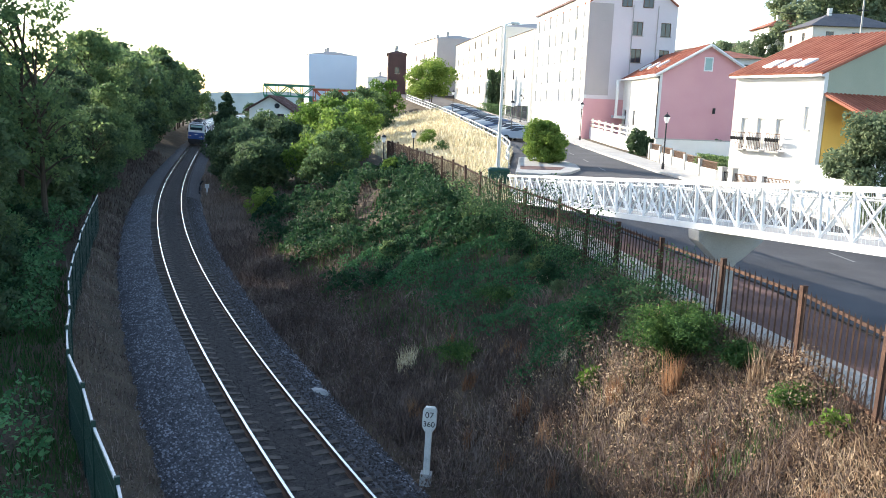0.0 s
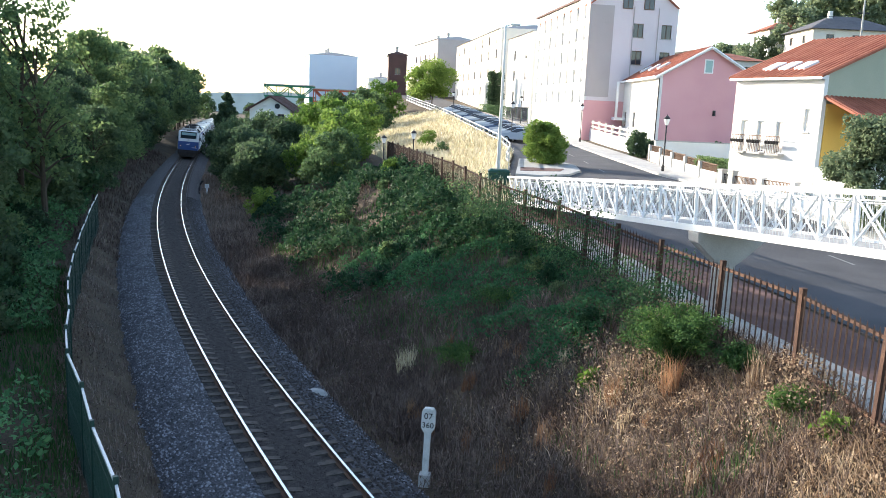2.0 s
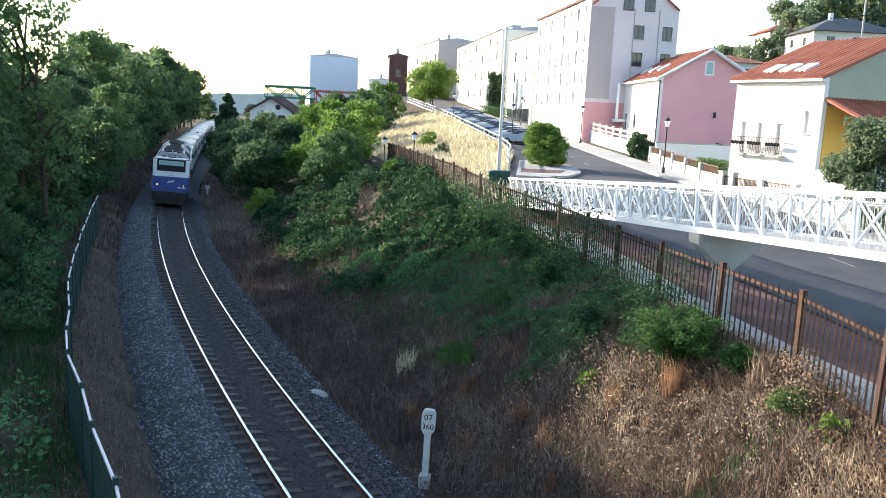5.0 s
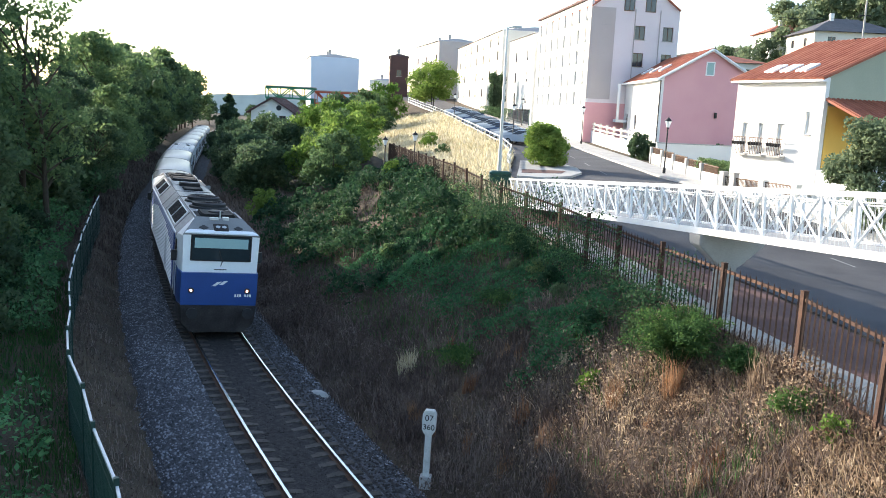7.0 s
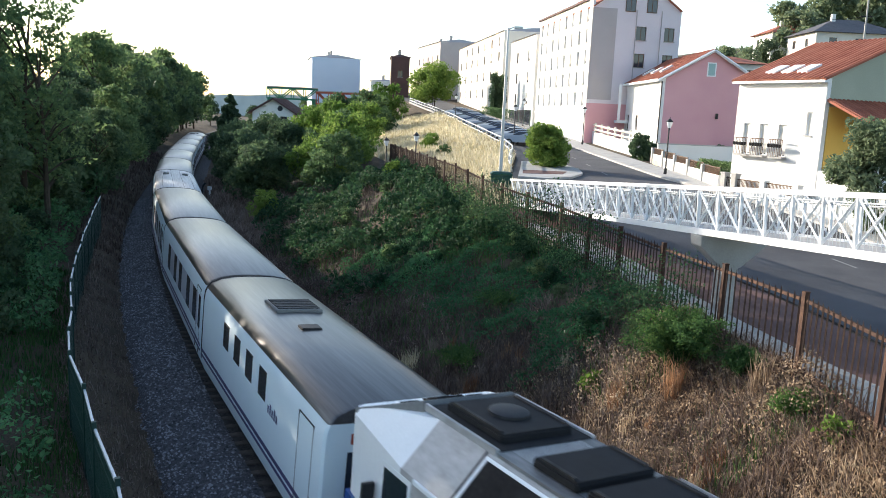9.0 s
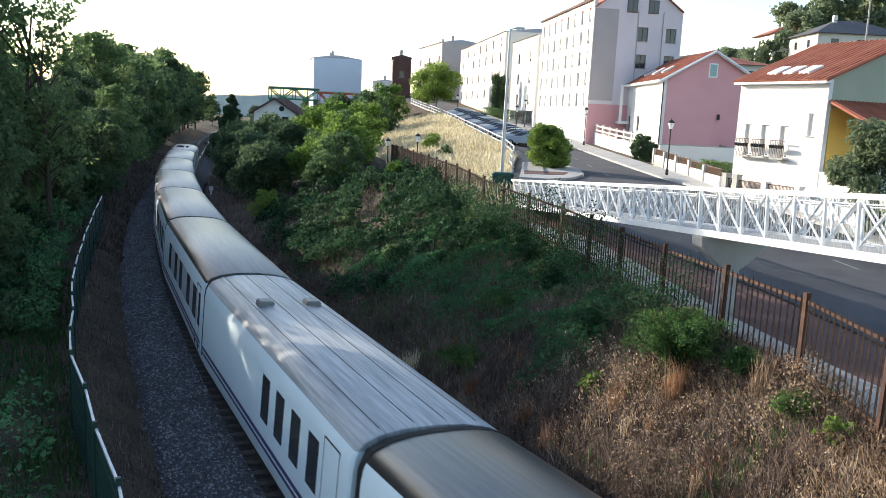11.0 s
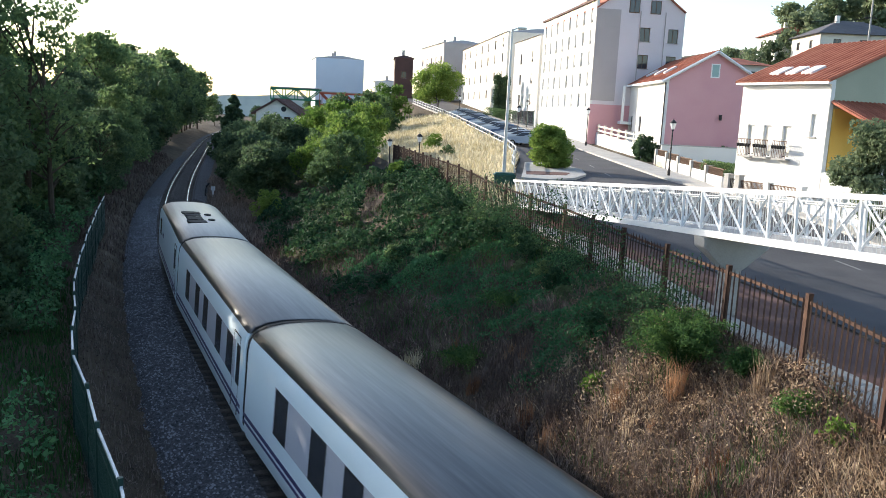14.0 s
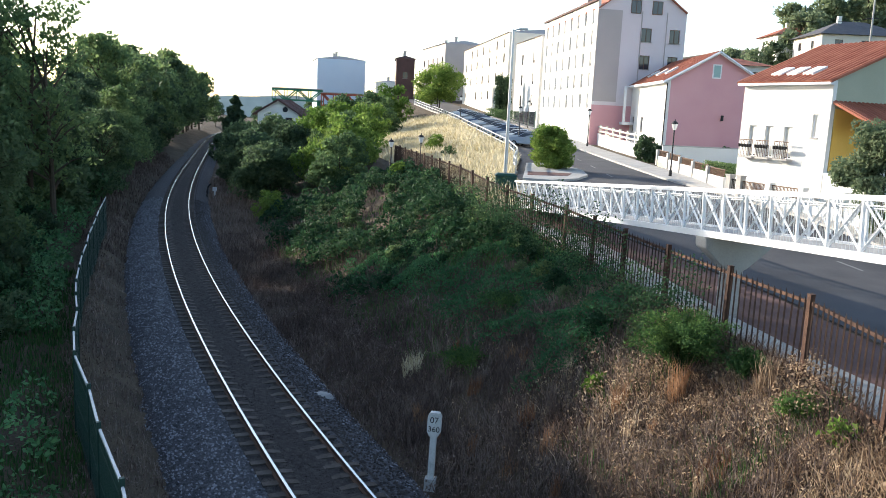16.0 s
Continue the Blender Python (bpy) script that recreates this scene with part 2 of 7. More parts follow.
# -- mesh helpers --
class Shape:
    """Gathers vertices and faces for one mesh."""

    def __init__(self):
        self.v, self.f = [], []

    def add(self, verts, faces):
        n = len(self.v)
        self.v += [tuple(p) for p in verts]
        self.f += [tuple(i + n for i in q) for q in faces]
        return self

    def box(self, x0, x1, y0, y1, z0, z1, m=None):
        p = [Vector((x, y, z)) for z in (z0, z1) for x, y in ((x0, y0), (x1, y0), (x1, y1), (x0, y1))]
        if m is not None:
            p = [m @ q for q in p]
        return self.add(p, [(3, 2, 1, 0), (4, 5, 6, 7), (0, 1, 5, 4), (1, 2, 6, 5), (2, 3, 7, 6), (3, 0, 4, 7)])

    def tube(self, pts, rad, n=8, cap=True):
        pts = [Vector(p) for p in pts]
        rr = rad if isinstance(rad, (list, tuple)) else [rad] * len(pts)
        ring = []
        for i, p in enumerate(pts):
            d = (pts[min(i + 1, len(pts) - 1)] - pts[max(i - 1, 0)]).normalized()
            a = d.orthogonal().normalized() if abs(d.z) > 0.9 else d.cross(Vector((0, 0, 1))).normalized()
            b = d.cross(a)
            ring.append([p + (a * math.cos(2 * math.pi * k / n) + b * math.sin(2 * math.pi * k / n)) * rr[i] for k in range(n)])
        fs = [(i * n + k, i * n + (k + 1) % n, (i + 1) * n + (k + 1) % n, (i + 1) * n + k) for i in range(len(pts) - 1) for k in range(n)]
        if cap:
            fs += [tuple(range(n))[::-1], tuple((len(pts) - 1) * n + k for k in range(n))]
        return self.add([q for r in ring for q in r], fs)

    def loft(self, rings, close=True, caps=True):
        """Joins rings of equally many points."""
        n = len(rings[0])
        last = n if close else n - 1
        fs = [(i * n + k, i * n + (k + 1) % n, (i + 1) * n + (k + 1) % n, (i + 1) * n + k) for i in range(len(rings) - 1) for k in range(last)]
        if caps and close:
            fs += [tuple(range(n))[::-1], tuple((len(rings) - 1) * n + k for k in range(n))]
        return self.add([q for r in rings for q in r], fs)

    def lathe(self, prof, n=12, at=(0, 0, 0)):
        rings = [[(at[0] + r * math.cos(2 * math.pi * k / n), at[1] + r * math.sin(2 * math.pi * k / n), at[2] + z) for k in range(n)] for r, z in prof]
        return self.loft(rings)


def part(name, shape, material, parent=None, label="", smooth=False, m=None, bevel=0.0, weld=False):
    me = bpy.data.meshes.new(name)
    me.from_pydata(shape.v, [], shape.f)
    me.update()
    if weld:
        bm = bmesh.new()
        bm.from_mesh(me)
        bmesh.ops.remove_doubles(bm, verts=bm.verts, dist=0.0005)
        bm.to_mesh(me)
        bm.free()
    if bevel:
        bm = bmesh.new()
        bm.from_mesh(me)
        bmesh.ops.recalc_face_normals(bm, faces=bm.faces)
        bmesh.ops.bevel(bm, geom=[e for e in bm.edges if e.calc_length() > bevel * 3], offset=bevel, segments=2, affect="EDGES", clamp_overlap=True)
        bm.to_mesh(me)
        bm.free()
    if smooth:
        me.polygons.foreach_set("use_smooth", [True] * len(me.polygons))
        me.set_sharp_from_angle(angle=radians(35))
    me.materials.append(material)
    ob = new(name, me)
    if parent is not None:
        ob.parent = parent
    if m is not None:
        ob.matrix_local = m
    if label:
        tagged(ob, label)
    return ob


def thing(name, m, label, category, group="", kind=""):
    e = new(name)
    e.matrix_world = m
    return tagged(e, label, category, group, kind)


def mesh_np(name, verts, faces, material, parent=None, label=""):
    """A mesh from arrays: verts (n, 3), faces (m, 3 or 4)."""
    me = bpy.data.meshes.new(name)
    k = faces.shape[1]
    me.vertices.add(len(verts))
    me.vertices.foreach_set("co", np.ascontiguousarray(verts, dtype=np.float32).ravel())
    me.loops.add(faces.size)
    me.loops.foreach_set("vertex_index", np.ascontiguousarray(faces, dtype=np.int32).ravel())
    me.polygons.add(len(faces))
    me.polygons.foreach_set("loop_start", np.arange(0, faces.size, k, dtype=np.int32))
    me.update(calc_edges=True)
    me.validate()
    me.materials.append(material)
    ob = new(name, me)
    if parent is not None:
        ob.parent = parent
    if label:
        tagged(ob, label)
    return ob


RNG = np.random.default_rng(7)


def leaf_quads(centres, size, rng, up=0.4, slim=0.55):
    """A pointed leaf, folded along its midrib, at each centre."""
    n = len(centres)
    ax = rng.normal(size=(n, 3))
    ax /= np.linalg.norm(ax, axis=1)[:, None]
    nrm = rng.normal(size=(n, 3)) + np.array([0, 0, up * 2])
    side = np.cross(ax, nrm)
    side /= np.linalg.norm(side, axis=1)[:, None] + 1e-9
    s = (size * rng.uniform(0.55, 1.35, n))[:, None]
    dip = np.cross(side, ax) * s * 0.12
    v = np.stack([centres - ax * s * 0.5, centres + side * s * slim * 0.5 - dip, centres + ax * s * 0.5, centres - side * s * slim * 0.5 - dip], 1)
    f = np.arange(4 * n).reshape(n, 4)
    return v.reshape(-1, 3), f


def crown_points(clumps, per, rng, hollow=0.55):
    """Leaf places on uneven clumps: rows of (x, y, z, radius, flatten)."""
    out = []
    for x, y, z, r, fl in clumps:
        d = rng.normal(size=(per, 3))
        d /= np.linalg.norm(d, axis=1)[:, None]
        rad = r * (hollow + (1.08 - hollow) * rng.random(per) ** 0.6) * (1 + 0.22 * np.sin(d[:, 0] * 5 + x) * np.cos(d[:, 2] * 4 + y))
        out.append(np.array([x, y, z]) + d * rad[:, None] * np.array([1, 1, fl]))
    return np.concatenate(out)


def blades(x, y, z, h, wid, rng, lean=0.35):
    """Thin bent blades, each of two faces."""
    n = len(x)
    a = rng.uniform(0, 2 * np.pi, n)
    c, s = np.cos(a) * wid, np.sin(a) * wid
    la, lh = rng.uniform(0, 2 * np.pi, n), h * rng.uniform(0.1, 1.0, n) * lean
    dx, dy = np.cos(la) * lh, np.sin(la) * lh
    base = np.stack([x, y, z - 0.03], 1)
    w = np.stack([c, s, 0 * c], 1)
    mid = base + np.stack([dx * 0.35, dy * 0.35, h * 0.6], 1)
    tip = base + np.stack([dx, dy, h], 1)
    v = np.stack([base - w, base + w, mid + w * 0.7, mid - w * 0.7, tip], 1).reshape(-1, 3)
    i = np.arange(n)[:, None] * 5
    f = np.concatenate([i + np.array([[0, 1, 2]]), i + np.array([[0, 2, 3]]), i + np.array([[3, 2, 4]])])
    return v, f


# -- the line of the track: curvature along its length --
X0, Y0, HEAD, CANT = 3.765, 6.0, -0.5515, 0.063
_st = 0.5
_sf = np.arange(0, 330 + _st, _st)
_kf = np.interp(_sf, [0, 20, 40, 60, 90, 130, 180, 240], [0.0063, 0.0035, 0.003, 0.0025, 0.0009, -0.0002, 0.0008, 0.0016])
_af = HEAD + np.concatenate([[0], np.cumsum((_kf[1:] + _kf[:-1]) / 2 * _st)])
_xf = X0 + np.concatenate([[0], np.cumsum((np.sin(_af[1:]) + np.sin(_af[:-1])) / 2 * _st)])
_yf = Y0 + np.concatenate([[0], np.cumsum((np.cos(_af[1:]) + np.cos(_af[:-1])) / 2 * _st)])
_sb = np.arange(-_st, -190, -_st)
_ab = HEAD + 0.004 * _sb
_xb = X0 - np.cumsum(np.sin(_ab) * _st)
_yb = Y0 - np.cumsum(np.cos(_ab) * _st)
TS = np.concatenate([_sb[::-1], _sf])
TX = np.concatenate([_xb[::-1], _xf])
TY = np.concatenate([_yb[::-1], _yf])
TA = np.concatenate([_ab[::-1], _af])


def on_track(s, off=0.0, z=0.0):
    """The world place at s along, off to the right of the centre, z over the rails, with the cant."""
    x, y, a = np.interp(s, TS, TX), np.interp(s, TS, TY), np.interp(s, TS, TA)
    o = off + z * CANT
    return np.array([x + o * np.cos(a), y - o * np.sin(a), z - off * CANT])


def lateral(x, y):
    """Distance to the right of the track's centre, and how far along, for arrays of places."""
    x, y = np.asarray(x, float).ravel(), np.asarray(y, float).ravel()
    d, s = np.empty(len(x)), np.empty(len(x))
    tx, ty, ta, ts = TX[::2], TY[::2], TA[::2], TS[::2]
    for i in range(0, len(x), 4000):
        q = slice(i, i + 4000)
        k = np.argmin((x[q, None] - tx) ** 2 + (y[q, None] - ty) ** 2, 1)
        ex, ey, a = x[q] - tx[k], y[q] - ty[k], ta[k]
        d[q] = ex * np.cos(a) - ey * np.sin(a)
        s[q] = ts[k] + ex * np.sin(a) + ey * np.cos(a)
    return d, s


# street fence line, road edges and heights by y
FY = [-40, 0, 13, 16, 19.2, 22.5, 26, 30, 35, 38, 42, 46, 50, 56, 70, 90, 120, 150, 200, 300]
FX = [10, 7.9, 7.46, 7.35, 6.58, 5.82, 5.19, 4.54, 2.76, 1.9, 1.04, 0.15, -0.72, -2.0, -5.0, -9.5, -16, -24, -38, -66]
RY = [-60, 0, 20, 30, 40, 50, 60, 80, 110, 150, 200, 260, 400]
RZ = [2.9, 2.9, 2.9, 3.2, 4.1, 4.7, 5.0, 5.6, 6.8, 8.8, 12, 14, 16]
EY = [-60, 10, 19, 26, 30, 36, 40, 44, 49, 57, 64, 76, 91, 119, 146, 172, 260]
EX = [13.6, 13.2, 12.2, 11.0, 9.8, 6.8, 4.8, 4.2, 3.9, 4.6, 5.4, 5.2, 3.7, 0.6, -3.5, -8.9, -30]
OY = [-60, 10, 26, 36, 44, 48.5, 53, 65, 77, 93, 119, 150, 172, 260]
OX = [25, 23.5, 20.5, 18.6, 16.9, 15.3, 14.2, 13.2, 12.4, 11.2, 8.6, 4.5, 0, -20]
BASE_Z = 3.45


def ground(x, y):
    x, y = np.asarray(x, float), np.asarray(y, float)
    shape = x.shape
    x, y = x.ravel(), y.ravel()
    d, s = lateral(x, y)
    left = np.interp(d, [-400, -60, -30, -18, -9, -5.6, -4.4, -3.5, -3.0, 0], [9, 6, 3.6, 2.4, 1.0, 0.55, 0.3, -0.45, -0.8, -0.85])
    xf, xe, zr = np.interp(y, FY, FX), np.interp(y, EY, EX), np.interp(y, RY, RZ)
    gap = np.maximum(xf - x, 0) * 0.92
    u = np.clip((d - 3.0) / np.maximum(d - 3.0 + gap, 0.3), 0, 1)
    base = np.interp(y, [-40, 30, 45, 70, 110, 160, 240], [BASE_Z, BASE_Z, 3.9, 3.8, 3.5, 3.0, 2.0])
    bank = -0.8 + (base + 0.8) * (0.35 * u + 0.65 * u * u * (3 - 2 * u))
    reach = np.maximum(xe - 0.5 - xf, 0.8)
    near = np.clip((42 - y) / 8, 0, 1)
    reach = reach * (1 - near) + 0.7 * near
    w = np.clip((x - xf - 0.15) / reach, 0, 1)
    top = base + (zr - base) * (w * w * (3 - 2 * w) * 0.4 + 0.6 * w)
    hill = np.clip(x - np.interp(y, OY, OX) - 10, 0, 95) * np.interp(y, [0, 60, 120], [0.08, 0.15, 0.19])
    right = np.where(x < xf, bank, top + hill)
    z = np.where(d < 0, left, right)
    far = np.clip((np.hypot(x, y) - 300) / 300, 0, 1)
    return (z * (1 - far)).reshape(shape)


def gz(x, y):
    return float(ground(np.array([x]), np.array([y]))[0])


# -- ground: one sheet to the horizon --
def build_ground():
    xs = np.concatenate([[-3000, -1200, -600, -350, -240, -180, -140, -110], np.arange(-90, -42, 4.0), np.arange(-42, 26, 0.7), np.arange(26, 130, 5.0), [150, 190, 250, 350, 600, 1200, 3000]])
    ys = np.concatenate([[-1500, -500, -250], np.arange(-190, -8, 7.0), np.arange(-8, 90, 0.7), np.arange(90, 262, 3.0), [280, 310, 360, 450, 600, 900, 1500, 4000]])
    X, Y = np.meshgrid(xs, ys)
    Z = ground(X, Y)
    d, s = lateral(X, Y)
    d = d.reshape(X.shape)
    rough = np.array([noise.fractal(Vector((x * 0.55, y * 0.55, 0.0)), 1.0, 2.0, 4) for x, y in zip(X.ravel(), Y.ravel())]).reshape(X.shape)
    off_road = (X < np.interp(Y, FY, FX) - 0.5) & (np.abs(d) > 3.2) & (np.hypot(X, Y) < 250)
    Z = Z + np.where(off_road, 0.22 * rough, 0) - 0.02
    nx, ny = len(xs), len(ys)
    i = np.arange(nx * ny).reshape(ny, nx)
    f = np.stack([i[:-1, :-1], i[:-1, 1:], i[1:, 1:], i[1:, :-1]], -1).reshape(-1, 4)
    g = mesh_np("ground", np.stack([X, Y, Z], -1).reshape(-1, 3), f, M_EARTH)
    g.data.polygons.foreach_set("use_smooth", [True] * len(f))
    tagged(g, "dark earth and leaf litter of the railway cutting", "ground", kind="structure")


build_ground()


def strip(name, ys, xl, xr, lift, material, label, category, thick=0.12, n=6, parent=None):
    """A sheet over the ground between two edges given by y, with sides."""
    s = Shape()
    rows = []
    for y in ys:
        a, b = xl(y), xr(y)
        rows.append([(a + (b - a) * k / n, y) for k in range(n + 1)])
    pts = np.array(rows)
    z = np.interp(pts[..., 1], RY, RZ) + lift
    v = np.concatenate([np.concatenate([pts, z[..., None]], -1), np.concatenate([pts, z[..., None] - thick], -1)], 1)
    m = 2 * (n + 1)
    for r in v:
        s.v += [tuple(p) for p in r]
    for j in range(len(ys) - 1):
        a, b = j * m, (j + 1) * m
        for k in range(n):
            s.f.append((a + k, a + k + 1, b + k + 1, b + k))
        s.f.append((a + n, a + m - 1, b + m - 1, b + n))
        s.f.append((a, b, b + n + 1, a + n + 1))
    ob = part(name, s, material, parent)
    return tagged(ob, label, category, kind="structure")


def fence_x(y):
    return float(np.interp(y, FY, FX))


def road_l(y):
    return float(np.interp(y, EY, EX))


def road_r(y):
    return float(np.interp(y, OY, OX))


YS = list(np.arange(-50, 100, 1.5)) + list(np.arange(100, 262, 5.0))
strip("road", YS, road_l, road_r, 0.03, M_ASPHALT, "grey asphalt street climbing away beside houses", "road")
YN = list(np.arange(-30, 41, 1.0))
strip("pavement_1", YN, lambda y: fence_x(y) + (2.6 if y < 30 else 1.3), lambda y: max(road_l(y) - 0.3, fence_x(y) + 1.4), 0.06, M_REDPAVE, "worn reddish-brown paved walkway beside the street", "pavement")
strip("pavement_2", list(np.arange(-30, 140, 1.5)), lambda y: road_r(y) + 0.16, lambda y: road_r(y) + 2.4, 0.16, M_CONCRETE, "pale concrete pavement along the garden walls", "pavement", 0.3)
strip("kerb", list(np.arange(-30, 140, 1.5)), lambda y: road_r(y), lambda y: road_r(y) + 0.15, 0.15, M_CONCRETE, "pale concrete kerb of the street", "kerb", 0.3, 1)


# -- track --
def build_track():
    s_near, s_far = -60, 260
    bed = Shape()
    prof = [(-3.15, -0.86), (-2.9, -0.6), (-2.1, -0.24), (-1.4, -0.21), (-1.36, -0.2), (1.36, -0.2), (1.4, -0.21), (1.9, -0.26), (2.7, -0.62), (3.0, -0.86)]
    for s in np.arange(s_near, s_far + 1, 1.0):
        bed.v += [tuple(on_track(s, o, z)) for o, z in prof]
    n = len(prof)
    for j in range(int(s_far - s_near)):
        bed.f += [(j * n + k, j * n + k + 1, (j + 1) * n + k + 1, (j + 1) * n + k) for k in range(n - 1)]
    tagged(part("ballast", bed, M_BED, smooth=True), "grey crushed-stone ballast bed under the track", "ballast", kind="structure")
    dark = Shape()
    for s in np.arange(s_near, s_far + 1, 1.0):
        dark.v += [tuple(on_track(s, o, z)) for o, z in ((-1.3, -0.22), (-1.27, -0.193), (-0.6, -0.19), (0.6, -0.19), (1.45, -0.205), (1.5, -0.24))]
    for j in range(int(s_far - s_near)):
        dark.f += [(j * 6 + k, j * 6 + k + 1, (j + 1) * 6 + k + 1, (j + 1) * 6 + k) for k in range(5)]
    tagged(part("oiled_ballast", dark, M_OILY, smooth=True), "dark oil-stained ballast between the rails", "ballast", kind="structure")
    for nm, o in (("rail_outer", -0.869), ("rail_inner", 0.869)):
        e = thing(nm.split("_")[0], Matrix.Identity(4), "steel running rail with a polished head on rusty sides", "rail", "rails of the track")
        head, web = Shape(), Shape()
        hp = [(-0.036, -0.03), (-0.034, -0.004), (-0.026, 0.0), (0.026, 0.0), (0.034, -0.004), (0.036, -0.03)]
        wp = [(-0.075, -0.17), (-0.075, -0.155), (-0.012, -0.135), (-0.012, -0.045), (-0.034, -0.031), (0.034, -0.031), (0.012, -0.045), (0.012, -0.135), (0.075, -0.155), (0.075, -0.17)]
        ss = list(np.arange(s_near, s_far, 1.0))
        head.loft([[tuple(on_track(s, o + a, z)) for a, z in hp] for s in ss])
        web.loft([[tuple(on_track(s, o + a, z)) for a, z in wp] for s in ss])
        part("rail_head", head, M_RAILHEAD, e, "polished bright running surface", smooth=True)
        part("rail_web", web, M_RAILSIDE, e, "rusty brown rail side")
    # sleepers
    base = Shape()
    ring = lambda x, w, h: [(x, -w, -0.16), (x, w, -0.16), (x, w * 0.8, h), (x, -w * 0.8, h)]
    base.loft([ring(-1.3, 0.13, 0.01), ring(-0.75, 0.14, 0.03), ring(-0.3, 0.11, -0.03), ring(0.3, 0.11, -0.03), ring(0.75, 0.14, 0.03), ring(1.3, 0.13, 0.01)])
    e = thing("sleepers", Matrix.Identity(4), "row of dusty brown-grey concrete sleepers under the rails", "sleepers", kind="structure")
    first = part("sleeper", base, M_SLEEPER, e)
    rest = Shape()
    for k, s in enumerate(np.arange(-20, 240, 0.6)):
        p = on_track(s, 0, -0.172)
        a = float(np.interp(s, TS, TA))
        m = Matrix.LocRotScale(Vector(p), Euler((0, math.asin(CANT), -a + RNG.normal() * 0.004)), None)
        if k == 0:
            first.matrix_local = m
        elif k < 250:
            o = first.copy()
            scene.collection.objects.link(o)
            o.matrix_local = m
        else:
            rest.add([m @ Vector(v) for v in base.v], base.f)
    tagged(part("sleeper_rows", rest, M_SLEEPER, e), kind="stuff")
    # loose stones of the ballast
    rng = np.random.default_rng(3)
    n = 75000
    s = -3 + 75 * rng.random(n) ** 1.4
    o = rng.uniform(-3.3, 3.15, n)
    hgt = np.interp(o, [p[0] for p in prof], [p[1] for p in prof])
    keep = (np.abs(np.abs(o) - 0.87) > 0.12)
    s, o, hgt = s[keep], o[keep], hgt[keep]
    x, y, a = np.interp(s, TS, TX), np.interp(s, TS, TY), np.interp(s, TS, TA)
    oo = o + hgt * CANT
    c = np.stack([x + oo * np.cos(a), y - oo * np.sin(a), hgt - o * CANT + 0.005], 1)
    r = rng.uniform(0.018, 0.05, len(c))[:, None, None]
    octa = np.array([(1, 0, 0), (0, 1, 0), (-1, 0, 0), (0, -1, 0), (0, 0, 0.9), (0, 0, -0.9)], float)
    dirty = (o > -1.3) & (o < 1.7 + 1.3 * rng.random(len(o)))
    thin = ~dirty | (rng.random(len(o)) < 0.5) | (o > 1.4)
    c, r, dirty = c[thin], r[thin], dirty[thin]
    v = c[:, None, :] + octa[None] * r * rng.uniform(0.6, 1.35, (len(c), 6, 1))
    fo = np.array([(0, 1, 4), (1, 2, 4), (2, 3, 4), (3, 0, 4)])
    for nm, pick, m, lab in (("ballast_stones", ~dirty, M_BALLAST, "loose grey angular ballast stones beside the rails"), ("oiled_stones", dirty, M_OILY, "dark oily stones between the sleepers")):
        w = v[pick]
        f = (np.arange(len(w))[:, None, None] * 6 + fo[None]).reshape(-1, 3)
        tagged(mesh_np(nm, w.reshape(-1, 3), f, m), lab, "ballast", kind="stuff")



build_track()



# -- the train: each vehicle's y runs back from its front --
LOCO_L, COACH_L, PITCH, END_L = 21.6, 12.95, 13.14, 11.5


def mirror_ring(half, y):
    """A closed ring from a half section (x, z), bottom to top."""
    return [(x, y, z) for x, z in half] + [(-x, y, z) for x, z in reversed(half)]


def slope_panel(shape, side, y0, y1, a, b, out=0.012, thick=0.02, lo=(1.43, 3.5), hi=(0.86, 4.15)):
    """A plate on the slanted roof edge, from share a to share b of its width."""
    p0, p1 = Vector((lo[0], 0, lo[1])), Vector((hi[0], 0, hi[1]))
    n = Vector((p1.z - p0.z, 0, p0.x - p1.x)).normalized()
    q = [p0.lerp(p1, a), p0.lerp(p1, b)]
    vs = []
    for o in (out - thick, out):
        for p, y in ((q[0], y0), (q[0], y1), (q[1], y1), (q[1], y0)):
            w = p + n * o
            vs.append((w.x * side, y, w.z))
    shape.add(vs, [(3, 2, 1, 0), (4, 5, 6, 7), (0, 1, 5, 4), (1, 2, 6, 5), (2, 3, 7, 6), (3, 0, 4, 7)])


def bogie(parent, y, axles, wheel_r=0.5):
    b = Shape()
    for x in (-1.12, 1.12):
        b.box(x - 0.09, x + 0.09, y - 2.3, y + 2.3, 0.45, 0.85)
        for a in axles:
            b.box(x - 0.16, x + 0.16, y + a - 0.22, y + a + 0.22, 0.32, 0.72)
    b.box(-1.1, 1.1, y - 0.3, y + 0.3, 0.55, 0.95)
    bg = part("bogie", b, M_SKIRT, parent, "grimy dark bogie frame", bevel=0.02)
    for a in axles:
        w = Shape()
        w.tube([(-1.0, y + a, wheel_r), (1.0, y + a, wheel_r)], 0.08, 8)
        for x in (-0.87, 0.87):
            w.tube([(x - 0.07, y + a, wheel_r), (x + 0.07, y + a, wheel_r)], wheel_r, 20)
        part("wheelset", w, M_DARK, bg, smooth=True)


